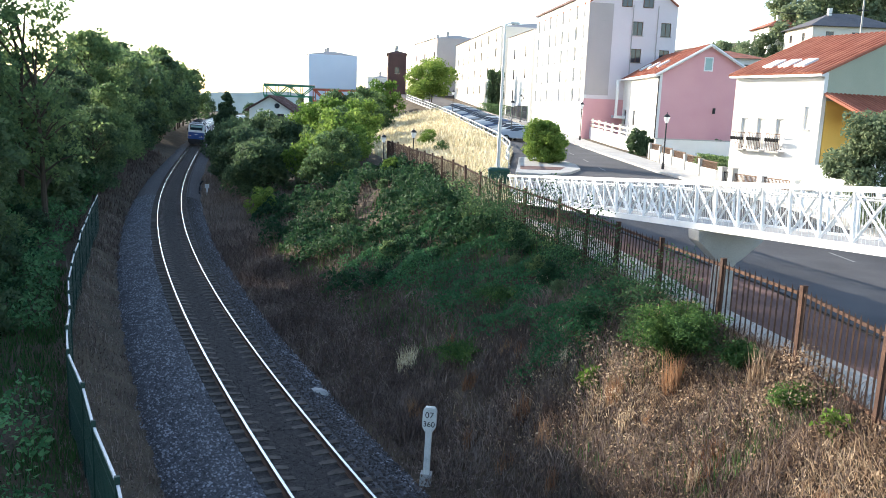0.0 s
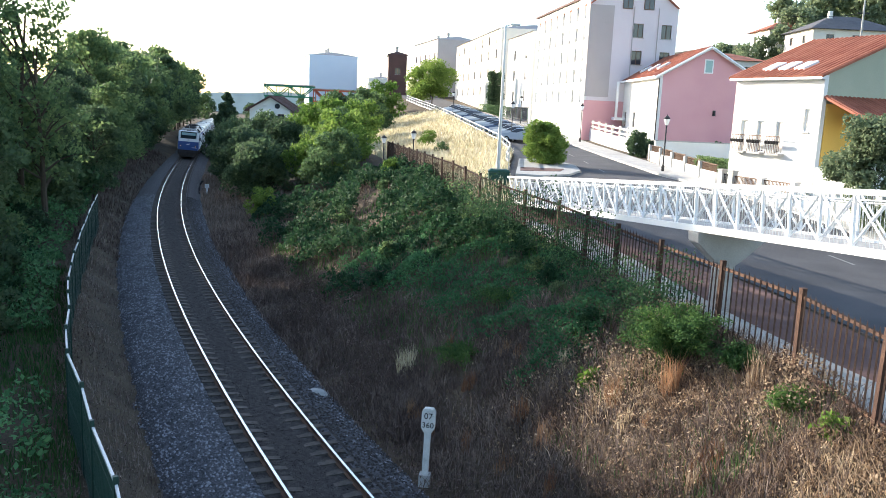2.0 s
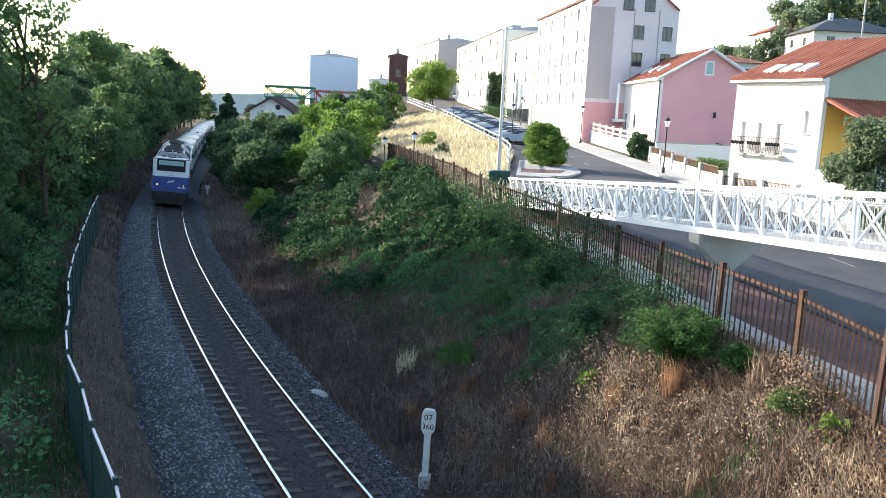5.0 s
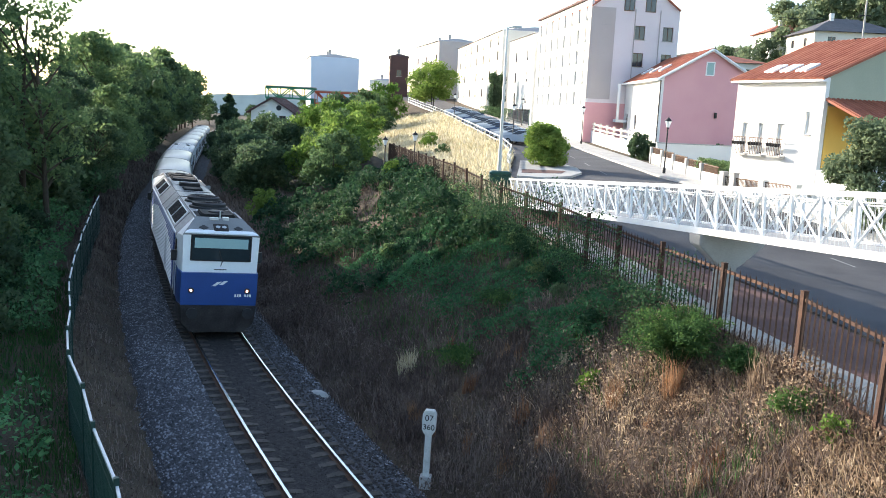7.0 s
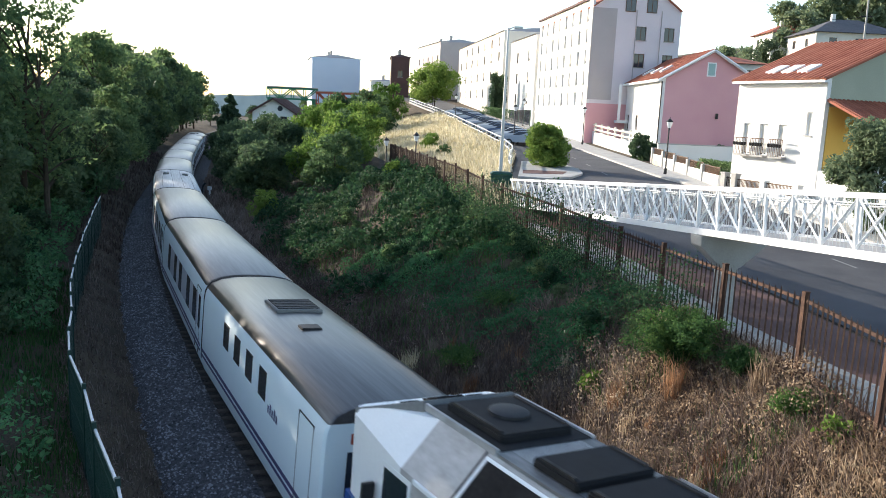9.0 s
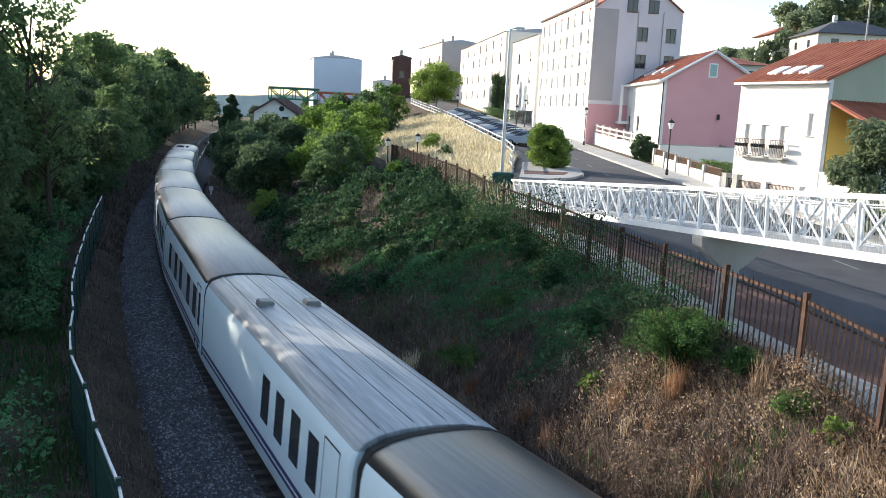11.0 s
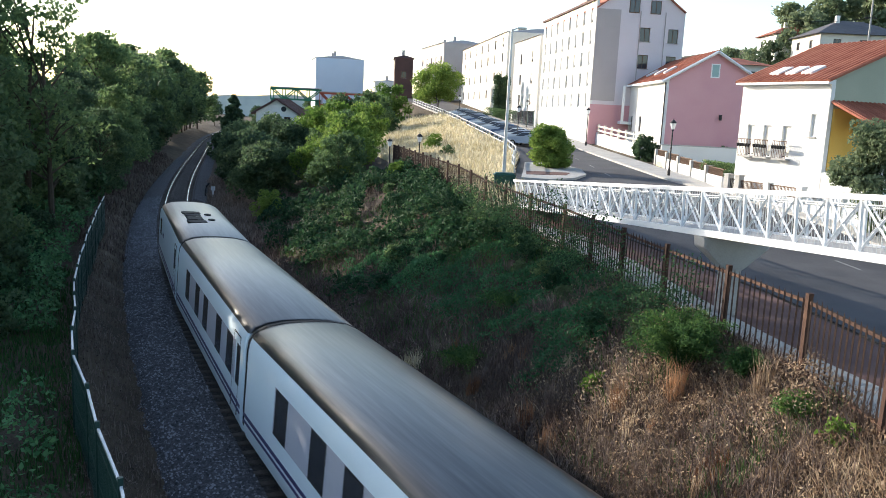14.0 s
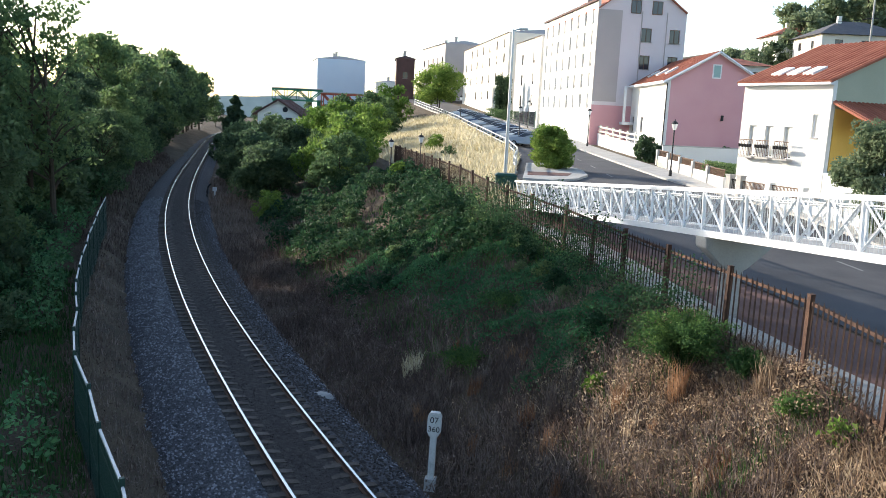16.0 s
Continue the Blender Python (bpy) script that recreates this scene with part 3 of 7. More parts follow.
def build_loco():
    e = thing("locomotive", Matrix.Identity(4), "white and blue diesel locomotive with ribbed sides and grimy nose", "locomotive")
    half = [(1.40, 1.05), (1.43, 1.2), (1.43, 3.5), (0.86, 4.15), (0.6, 4.2)]
    body = Shape()
    body.loft([mirror_ring(half, y) for y in (2.0, LOCO_L - 2.0)])
    part("body", body, M_LOCOSILVER, e, "dusty silver-white body shell with slanted roof edges")
    for end in (0, 1):
        f = (lambda y: y) if end == 0 else (lambda y: LOCO_L - y)
        nose = Shape()
        rings = [[(1.32, 2.38), (1.36, 3.7), (1.3, 3.82), (1.2, 3.84)], [(1.42, 2.38), (1.42, 3.66), (1.1, 3.98), (1.0, 4.0)], [(1.43, 2.38), (1.43, 3.5), (0.86, 4.15), (0.6, 4.2)]]
        ys = [0.32, 1.0, 2.02]
        nose.loft([mirror_ring(r, f(y)) for r, y in zip(rings, ys)])
        cab = part("cab", nose, M_LOCOWHITE, e, "white cab shell", smooth=True)
        blue = Shape()
        blue.loft([mirror_ring([(1.34, 1.18), (1.36, 1.5), (1.36, 2.376)], f(0.2)), mirror_ring([(1.42, 1.18), (1.425, 1.5), (1.425, 2.376)], f(0.75)), mirror_ring([(1.425, 1.18), (1.432, 1.5), (1.432, 2.376)], f(2.02))])
        part("nose_panel", blue, M_LOCOBLUE, e, "deep blue lower nose", smooth=True)
        sk = Shape()
        sk.loft([mirror_ring([(0.95, 0.2), (1.28, 0.55), (1.34, 1.175)], f(0.1)), mirror_ring([(1.1, 0.2), (1.38, 0.55), (1.4, 1.175)], f(0.5)), mirror_ring([(1.2, 0.4), (1.38, 0.6), (1.4, 1.175)], f(1.9))])
        part("skirt", sk, M_SKIRT, e, "sooty grey front skirt", smooth=True)
        hood = Shape()
        hood.add([(-1.36, f(0.28), 3.78), (1.36, f(0.28), 3.78), (0.84, f(1.5), 4.26), (-0.84, f(1.5), 4.26), (-1.36, f(0.34), 3.72), (1.36, f(0.34), 3.72), (0.84, f(1.55), 4.1), (-0.84, f(1.55), 4.1)],
                 [(0, 1, 2, 3), (7, 6, 5, 4), (0, 4, 5, 1), (1, 5, 6, 2), (2, 6, 7, 3), (3, 7, 4, 0)])
        part("hood", hood, M_LOCOGREY, e, "dirty grey sloping hood over the windscreen")
        ws = Shape()
        ws.box(-1.02, 1.02, 0, 0.03, 2.84, 3.70, Matrix.Translation((0, f(0.296 if end == 0 else 0.326), 0)))
        scr = part("windscreen", ws, M_SCREEN, e, "dark one-piece windscreen", bevel=0.01)
        bl = Shape()
        bl.box(-0.95, 0.95, 0, 0.006, 3.28, 3.64, Matrix.Translation((0, f(0.288 if end == 0 else 0.294), 0)))
        part("sun_blind", bl, M_BLIND, scr, "pale green-blue blind behind the glass")
        fr = Shape()
        for x0, x1, z0, z1 in ((-1.08, 1.08, 2.80, 2.84), (-1.08, 1.08, 3.70, 3.74), (-1.08, -1.02, 2.84, 3.70), (1.02, 1.08, 2.84, 3.70)):
            fr.box(x0, x1, 0, 0.03, z0, z1, Matrix.Translation((0, f(0.293 if end == 0 else 0.323), 0)))
        part("windscreen_frame", fr, M_RUBBER, scr)
        wp = Shape()
        wp.tube([(0.0, f(0.27), 2.62), (0.05, f(0.25), 2.8), (-0.08, f(0.25), 3.2)], 0.015, 6)
        wp.tube([(-0.22, f(0.28), 2.5), (0.22, f(0.28), 2.5)], 0.015, 6)
        part("wiper", wp, M_DARK, scr)
        for x in (-1.0, 1.0):
            l = Shape()
            l.tube([(x, f(0.20), 1.72), (x, f(0.165), 1.72)], [0.055, 0.045], 14)
            part("headlight", l, M_LAMP, e, "small glowing reddish-white headlight", smooth=True)
            hs = Shape()
            hs.tube([(x, f(0.215), 1.72), (x, f(0.18), 1.72)], 0.11, 14)
            part("headlight_bezel", hs, M_DARK, e)
            g = Shape()
            m = Matrix.Translation((x * 0.62, f(0.72), 4.0)) @ Matrix.Rotation(radians(-21 if end else 21), 4, "X") @ Matrix.Rotation(radians(45), 4, "Z")
            g.box(-0.12, 0.12, -0.12, 0.12, -0.06, -0.025, m)
            part("horn_grille", g, M_DARK, e)
            bu = Shape()
            bu.tube([(x * 0.98, f(0.15), 1.0), (x * 0.98, f(-0.3), 1.0)], 0.09, 10)
            bu.tube([(x * 0.98, f(-0.3), 1.0), (x * 0.98, f(-0.36), 1.0)], 0.2, 16)
            part("buffer", bu, M_DARK, e, smooth=True)
        tl = Shape()
        tilt = Matrix.Translation((0, f(0.74), 3.965)) @ Matrix.Rotation(radians(-21.5 if end else 21.5), 4, "X")
        tl.box(-0.27, 0.27, -0.27, 0.27, -0.05, 0.035, tilt)
        lamp = part("top_lamp_box", tl, M_SKIRT, e, "grey upper lamp housing", bevel=0.03)
        for x in (-0.11, 0.11):
            l = Shape()
            l.tube([tilt @ Vector((x, 0.02, 0.03)), tilt @ Vector((x, 0.02, 0.045))], 0.085, 12)
            part("lamp_glass", l, M_GALV, lamp)
        # plain mark and number bars on the nose
        mk = Shape()
        for k, (x, z) in enumerate(((-0.12, 1.98), (0.12, 2.02))):
            y = f(0.192 if end == 0 else 0.192)
            mk.add([(x - 0.16, y, z - 0.08), (x - 0.02, y, z - 0.08), (x + 0.2, y, z + 0.09), (x + 0.02, y, z + 0.07)], [(0, 1, 2, 3)])
        part("mark", mk, M_WHITEPAINT, e, "white swoosh-like mark")
        for k in range(7):
            if k != 3:
                nb = Shape().box(0.55 + k * 0.09, 0.61 + k * 0.09, f(0.196) - 0.003, f(0.196) + 0.003, 1.5, 1.6)
                part("number_bar", nb, M_WHITEPAINT, e)
        # cab side door and window
        for side in (-1, 1):
            xx = sorted((side * 1.434, side * 1.447))
            door = part("cab_door", Shape().box(*xx, *sorted((f(1.5), f(2.35))), 2.384, 3.42), M_LOCOWHITE, e, bevel=0.008)
            part("door_panel", Shape().box(*xx, *sorted((f(1.5), f(2.35))), 1.25, 2.38), M_LOCOBLUE, door, "blue lower half of the cab door", bevel=0.008)
            xx = sorted((side * 1.446, side * 1.456))
            part("door_window", Shape().box(*xx, *sorted((f(1.57), f(2.27))), 2.55, 3.34), M_SCREEN, door, "dark rounded door window", bevel=0.004)
            part("number_bars", Shape().box(*xx, *sorted((f(2.5), f(2.56))), 2.7, 3.1).box(*xx, *sorted((f(2.62), f(2.68))), 2.7, 3.1), M_PURPLE, e, "small dark number drawn as bars")
            for yy in (1.44, 2.42):
                h = Shape()
                h.tube([(side * 1.47, f(yy), 1.3), (side * 1.47, f(yy), 2.4)], 0.018, 6)
                part("handrail", h, M_GALV, e)
            st = Shape()
            for z in (0.45, 0.75):
                st.box(*sorted((side * 1.15, side * 1.42)), *sorted((f(2.1), f(2.7))), z, z + 0.04)
            part("steps", st, M_SKIRT, e)
            mi = Shape()
            mi.box(*sorted((side * 1.46, side * 1.66)), *sorted((f(1.28), f(1.36))), 2.6, 3.0)
            part("mirror", mi, M_DARK, e, bevel=0.01)
    # ribbed sides
    for side in (-1, 1):
        ribs, blue = Shape(), Shape()
        back = Shape().box(*sorted((side * 1.425, side * 1.436)), 3.0, LOCO_L - 3.0, 1.2, 3.4)
        part("side_panel", back, M_LOCOGREY, e, "grey side panel behind the ribs")
        def rib(shape, z, y0, y1):
            shape.add([(side * 1.434, y, zz) if k in (0, 3) else (side * 1.475, y, zz) for y in (y0, y1) for k, zz in enumerate((z, z + 0.012, z + 0.085, z + 0.097))],
                      [(0, 1, 5, 4), (1, 2, 6, 5), (2, 3, 7, 6), (0, 4, 7, 3), (0, 3, 2, 1), (4, 5, 6, 7)])

        z = 1.22
        while z < 3.40:
            # the stripe is narrow amidships and sweeps down towards both cabs
            front = float(np.interp(z, [1.2, 2.2, 2.55, 2.9, 3.08], [3.15, 3.7, 4.4, 6.2, 8.2]))
            rear = float(np.interp(z, [1.2, 2.4, 2.6, 2.8, 3.08], [18.45, 18.3, 17.9, 16.3, 13.0]))
            if z > 3.08:
                rib(blue, z, 3.0, LOCO_L - 3.0)
            else:
                rib(blue, z, 3.0, front)
                rib(ribs, z, front, rear)
                rib(blue, z, rear, LOCO_L - 3.0)
            z += 0.148
        part("side_ribs", ribs, M_LOCOWHITE, e, "white horizontal side ribbing")
        part("side_ribs", blue, M_LOCOBLUE, e, "blue ribbed stripe widening towards the cabs")
        for y0, y1, zt, m in ((2.82, 3.06, 3.42, M_LOCOBLUE), (LOCO_L - 3.06, LOCO_L - 2.82, 3.42, M_LOCOBLUE), (6.4, 7.4, 2.66, M_LOCOWHITE)):
            part("side_post", Shape().box(*sorted((side * 1.433, side * 1.479)), y0, y1, 1.2, zt), m, e, bevel=0.01)
        part("shoulder_rail", Shape().box(*sorted((side * 1.42, side * 1.47)), 2.4, LOCO_L - 2.4, 3.43, 3.5), M_LOCOWHITE, e, bevel=0.01)
        fr = Shape()
        fr.box(*sorted((side * 1.25, side * 1.44)), 1.9, LOCO_L - 1.9, 0.92, 1.17)
        part("sole_bar", fr, M_SKIRT, e, "dark grimy frame edge", bevel=0.02)
        for y0, y1, slats in ((3.92, 5.95, 0), (6.08, 8.16, 0), (14.1, 16.05, 7), (16.5, 18.25, 0)):
            g = Shape()
            slope_panel(g, side, y0, y1, 0.15, 0.88, 0.008)
            rim = Shape()
            for ya, yb, u0, u1 in ((y0 - 0.06, y1 + 0.06, 0.09, 0.145), (y0 - 0.06, y1 + 0.06, 0.885, 0.94), (y0 - 0.06, y0 - 0.004, 0.145, 0.885), (y1 + 0.004, y1 + 0.06, 0.145, 0.885)):
                slope_panel(rim, side, ya, yb, u0, u1, 0.025, 0.03)
            part("grille_frame", rim, M_LOCOWHITE, e)
            gr = part("roof_grille", g, M_RUBBER, e, "dark louvred grille on the slanted roof edge")
            s2 = Shape()
            k = slats or 26
            for j in range(k):
                yy = y0 + (j + 0.3) * (y1 - y0) / k
                slope_panel(s2, side, yy, yy + 0.03 + 0.075 * (slats > 0), 0.15, 0.88, 0.03, 0.02)
            part("louvre", s2, M_SKIRT, gr)
        for y in (3.45, 8.95, 10.75, 13.6, 18.35):
            seam = Shape()
            slope_panel(seam, side, y, y + 0.03, 0.0, 1.0, 0.012, 0.02)
            part("roof_seam", seam, M_SKIRT, e)
    # roof gear
    roof = Shape()
    roof.box(-0.84, 0.84, 1.6, LOCO_L - 1.6, 4.14, 4.2)
    part("roof_deck", roof, M_LOCODECK, e, "dusty pale roof deck")
    for y in (2.45, 19.1):
        well = Shape().box(-0.81, 0.81, y - 0.9, y + 0.9, 4.19, 4.215)
        part("roof_well", well, M_RUBBER, e, "sooty black roof well")
        for x in (-0.83, 0.83):
            part("well_edge", Shape().box(x - 0.03, x + 0.03, y - 0.92, y + 0.92, 4.14, 4.25), M_LOCOSILVER, e, bevel=0.008)
        cap = Shape().lathe([(0.30, 4.33), (0.30, 4.375), (0.25, 4.40), (0, 4.40)], 20, (0, y, 0))
        part("roof_cap", cap, M_DARK, e, "round dark roof cap", smooth=True)
    for y0, y1, w, h in ((1.75, 3.15, 0.62, 0.14), (11.3, 12.4, 0.45, 0.10), (13.1, 13.8, 0.5, 0.18), (15.9, 16.7, 0.66, 0.14), (16.85, 17.7, 0.66, 0.14), (18.4, 19.8, 0.62, 0.14)):
        b = Shape()
        b.box(-w, w, y0, y1, 4.19, 4.19 + h)
        hatch = part("roof_hatch", b, M_RUBBER, e, "dark sooty roof hatch", bevel=0.03)
        r = Shape()
        for x in (-w * 0.9, w * 0.9):
            r.box(x - 0.03, x + 0.03, y0 + 0.1, y1 - 0.1, 4.19 + h, 4.215 + h)
        part("hatch_rib", r, M_SKIRT, hatch)
    for y in (4.77, 6.87):
        fan = Shape()
        fan.lathe([(0.80, 4.19), (0.78, 4.28), (0.68, 4.30), (0.68, 4.42), (0.6, 4.46), (0.58, 4.38), (0.0, 4.38)], 28, (0, y, 0))
        fn = part("roof_fan", fan, M_DARK, e, "round dark radiator fan", smooth=True)
        for rad in (0.27, 0.35, 0.43, 0.51):
            ring = Shape().lathe([(rad - 0.016, 4.405), (rad - 0.016, 4.44), (rad + 0.016, 4.44), (rad + 0.016, 4.405)], 24, (0, y, 0))
            part("guard_ring", ring, M_SKIRT, fn)
        for k in range(6):
            m = Matrix.Translation((0, y, 4.38)) @ Matrix.Rotation(2 * math.pi * k / 6, 4, "Z")
            part("guard_spoke", Shape().box(0.19, 0.57, -0.012, 0.012, 0.02, 0.05, m), M_SKIRT, fn)
        bl = Shape().lathe([(0.2, 4.38), (0.2, 4.46), (0, 4.47)], 12, (0, y, 0))
        part("fan_hub", bl, M_SKIRT, fn)
    # sooty engine roof: plates, raised edges and long seams
    for y0, y1 in ((14.0, 15.75),):
        part("roof_plate", Shape().box(-0.7, 0.7, y0, y1, 4.195, 4.225), M_LOCOGREY, e, "sooty grey roof plate", bevel=0.01)
    for side in (-1, 1):
        for y0, y1 in ((13.4, 14.5), (14.7, 16.6)):
            part("roof_fin", Shape().box(*sorted((side * 0.79, side * 0.83)), y0, y1, 4.19, 4.30), M_LOCOSILVER, e, bevel=0.01)
    for y in (8.5, 10.75):
        part("roof_seam", Shape().box(-0.85, 0.85, y, y + 0.03, 4.195, 4.22), M_SKIRT, e)
    an = Shape()
    an.box(-0.36, -0.04, 1.28, 1.5, 4.14, 4.26)
    an.box(0.12, 0.34, 1.3, 1.58, 4.16, 4.28)
    an.tube([(0.02, 1.4, 4.2), (0.02, 1.4, 4.5)], 0.03, 6)
    part("antenna", an, M_GALV, e, "pale grey antenna boxes above the lamp")
    tank = Shape()
    tank.loft([mirror_ring([(0.9, 0.3), (1.3, 0.45), (1.3, 1.0)], y) for y in (7.6, 14.2)])
    part("fuel_tank", tank, M_SKIRT, e, "dark fuel tank between the bogies")
    bogie(e, 4.6, (-1.8, 0, 1.8))
    bogie(e, LOCO_L - 4.6, (-1.8, 0, 1.8))
    return e


SIDE = [(1.36, 0.42), (1.46, 0.75), (1.475, 1.2), (1.475, 2.6), (1.45, 2.82), (1.40, 2.95)]
ROOF = [(1.40, 2.95), (1.28, 3.1), (1.0, 3.22), (0.6, 3.29), (0.2, 3.31)]


def build_coach(kind, length, label):
    e = thing("coach", Matrix.Identity(4), label, "train coach", "coaches of the train")
    shell = Shape()
    ys = [0.0, 0.06, length - 0.06, length]
    sc = [0.965, 1.0, 1.0, 0.965]
    shell.loft([mirror_ring([(x * k, z) for x, z in SIDE], y) for y, k in zip(ys, sc)])
    part("body", shell, M_CARWHITE, e, "white painted coach sides", smooth=True)
    roof = Shape()
    half = [(1.405, 2.946)] + [(x * 1.003, z + 0.004) for x, z in ROOF]
    roof.loft([mirror_ring([(x * k, 2.9 + (z - 2.9) * k) for x, z in half], y) for y, k in zip(ys, sc)])
    part("roof", roof, M_PALEROOF if kind == "service" else M_CARROOF, e, "grimy silver-grey rounded roof", smooth=True)
    bel = Shape()
    bel.loft([mirror_ring([(1.25, 0.6), (1.36, 1.0), (1.36, 2.7), (1.24, 3.0), (0.9, 3.15), (0.5, 3.2)], y) for y in (length - 0.02, length + 0.21)])
    part("gangway", bel, M_RUBBER, e, "black rubber bellows")
    rim = Shape()
    arch = SIDE[1:-1] + ROOF
    rim.loft([mirror_ring([(x * k + 0.012 * g, z + 0.014 * g) for x, z in arch], y) for y, k, g in ((length - 0.17, 1.0, -1), (length - 0.16, 1.0, 1), (length - 0.01, 0.99, 1), (length + 0.03, 0.96, 0))])
    part("end_seal", rim, M_RUBBER, e, "black rubber seal round the coach end")
    for side in (-1, 1):
        st = Shape()
        for z0, z1 in ((1.0, 1.09), (0.86, 0.92)):
            st.box(*sorted((side * 1.46, side * 1.4795)), 0.08, length - 0.08, z0, z1)
        part("stripe", st, M_PURPLE, e, "navy blue waist stripe")
        if kind == "plain":
            spec = [(y, 0.78) for y in (1.4, 3.15, 5.55, 7.3, 9.6)] + [(0.42, 0.34)]
        elif kind == "service":
            spec = [(1.6 + 1.15 * k, 0.55) for k in range(4)]
        elif kind == "dining":
            spec = [(1.05 + 2.03 * k, 0.84) for k in range(5)] + [(0.27, 0.34)]
        else:
            spec = [(0.8, 0.5), (9.55, 0.75)] if kind == "tail" else [(3.95 + 1.29 * k, 0.58) for k in range(4)]
        if kind in ("plain", "dining"):
            s = Shape().box(*sorted((side * 1.46, side * 1.4775)), 1.0, 10.5, 1.46, 2.5)
            part("window_band", s, M_BAND, e, "pale grey window band", bevel=0.004)
        za, zb = {"head": (2.02, 2.62), "tail": (1.8, 2.5)}.get(kind, (1.5, 2.46))
        for y, w in spec:
            s = Shape()
            s.box(*sorted((side * 1.44, side * 1.481)), y, y + w, za, zb)
            win = part("window", s, M_WINDOW, e, "dark tinted flush window", bevel=0.004)
            fr = Shape()
            for a, b, c, d in ((y - 0.03, y + w + 0.03, za - 0.03, za), (y - 0.03, y + w + 0.03, zb, zb + 0.03), (y - 0.03, y, za, zb), (y + w, y + w + 0.03, za, zb)):
                fr.box(*sorted((side * 1.46, side * 1.484)), a, b, c, d)
            part("window_frame", fr, M_RUBBER, win)
        if kind in ("plain", "dining", "service"):
            for y in ((0.45, 12.35)[:1] if kind == "plain" else (0.5,)):
                dl = Shape()
                for a, b, c, d in ((y, y + 0.02, 0.7, 2.7), (y + 0.8, y + 0.82, 0.7, 2.7), (y, y + 0.82, 2.7, 2.72)):
                    dl.box(*sorted((side * 1.46, side * 1.479)), a, b, c, d)
                part("door_joint", dl, M_SKIRT, e)
        else:
            bars = Shape()
            for k in range(5):
                y = (2.9 if kind == "head" else 7.9) + k * 0.17
                bars.box(*sorted((side * 1.46, side * 1.4785)), y, y + 0.1, 1.85, 2.02 + 0.07 * (k % 2))
            part("mark_bars", bars, M_PURPLE, e, "small navy operator mark drawn as bars")
            dl = Shape()
            for a, b, c, d in ((0.55, 0.57, 0.7, 2.7), (1.45, 1.47, 0.7, 2.7), (0.55, 1.47, 2.7, 2.72)):
                dl.box(*sorted((side * 1.46, side * 1.479)), a, b, c, d)
            part("door_joint", dl, M_SKIRT, e)
        sk = Shape()
        for y0 in (1.6, length / 2 - 1.2, length - 4.0):
            sk.box(*sorted((side * 0.9, side * 1.3)), y0, y0 + 2.4, 0.28, 0.46)
        part("underfloor_box", sk, M_SKIRT, e)
    for x in (-0.93, -0.31, 0.31, 0.93):
        zt = float(np.interp(abs(x), [r[0] for r in ROOF][::-1], [r[1] for r in ROOF][::-1]))
        s = Shape()
        s.box(x - 0.009, x + 0.009, 0.2, length - 0.2, zt - 0.02, zt + 0.008)
        if kind == "service":
            part("roof_seam", s, M_SKIRT, e)
    if kind in ("head", "tail"):
        y = -0.012 if kind == "head" else length - 0.01
        for x in (-1.0, 0.35):
            s = Shape().box(x, x + 0.65, y, y + 0.022, 1.55, 2.4)
            part("end_window", s, M_WINDOW, e, "dark end window", bevel=0.006)
            s = Shape().box(x + 0.05, x + 0.6, y, y + 0.02, 2.55, 2.75)
            part("end_light", s, M_REDSTEEL, e, "red end marker lens")
    if kind == "head":
        s = Shape()
        s.box(-0.55, 0.68, 6.75, 8.0, 3.2, 3.38)
        v = part("roof_unit", s, M_LOCOGREY, e, "slatted grey roof ventilation unit", bevel=0.02)
        s = Shape()
        for k in range(6):
            s.box(-0.49, 0.62, 6.85 + k * 0.18, 6.95 + k * 0.18, 3.38, 3.41)
        part("vent_slat", s, M_DARK, v)
        s = Shape()
        s.box(-0.4, 0.1, 5.0, 5.4, 3.24, 3.36)
        part("roof_vent", s, M_DARK, e, bevel=0.02)
    elif kind == "tail":
        for x, y, w, l in ((-0.38, 3.6, 0.42, 0.75), (-0.38, 4.5, 0.36, 1.0), (-0.38, 5.65, 0.36, 0.7), (-0.38, 6.5, 0.42, 0.75)):
            s = Shape()
            s.box(x - w, x + w, y, y + l, 3.2, 3.33)
            part("roof_vent", s, M_RUBBER, e, "sooty black exhaust opening", bevel=0.02)
        for y in (4.6, 6.27):
            s = Shape()
            s.lathe([(0.16, 3.2), (0.16, 3.36), (0.1, 3.37), (0.1, 3.3), (0, 3.3)], 12, (0.3, y, 0))
            part("roof_pipe", s, M_DARK, e)
    elif kind == "service":
        for x in (-0.66, 0.62):
            s = Shape()
            s.box(x - 0.2, x + 0.2, 8.7, 9.15, 3.15, 3.42)
            part("roof_vent", s, M_LOCOGREY, e, "small grey roof vent", bevel=0.03)
    ax = Shape()
    for y in ((0.0, length) if kind in ("head", "tail") else (0.0,)):
        yy = min(max(y, 0.6), length - 0.6)
        ax.tube([(-1.0, yy, 0.43), (1.0, yy, 0.43)], 0.07, 8)
        for x in (-0.87, 0.87):
            ax.tube([(x - 0.06, yy, 0.43), (x + 0.06, yy, 0.43)], 0.43, 16)
    part("wheelset", ax, M_DARK, e, smooth=True)
    return e


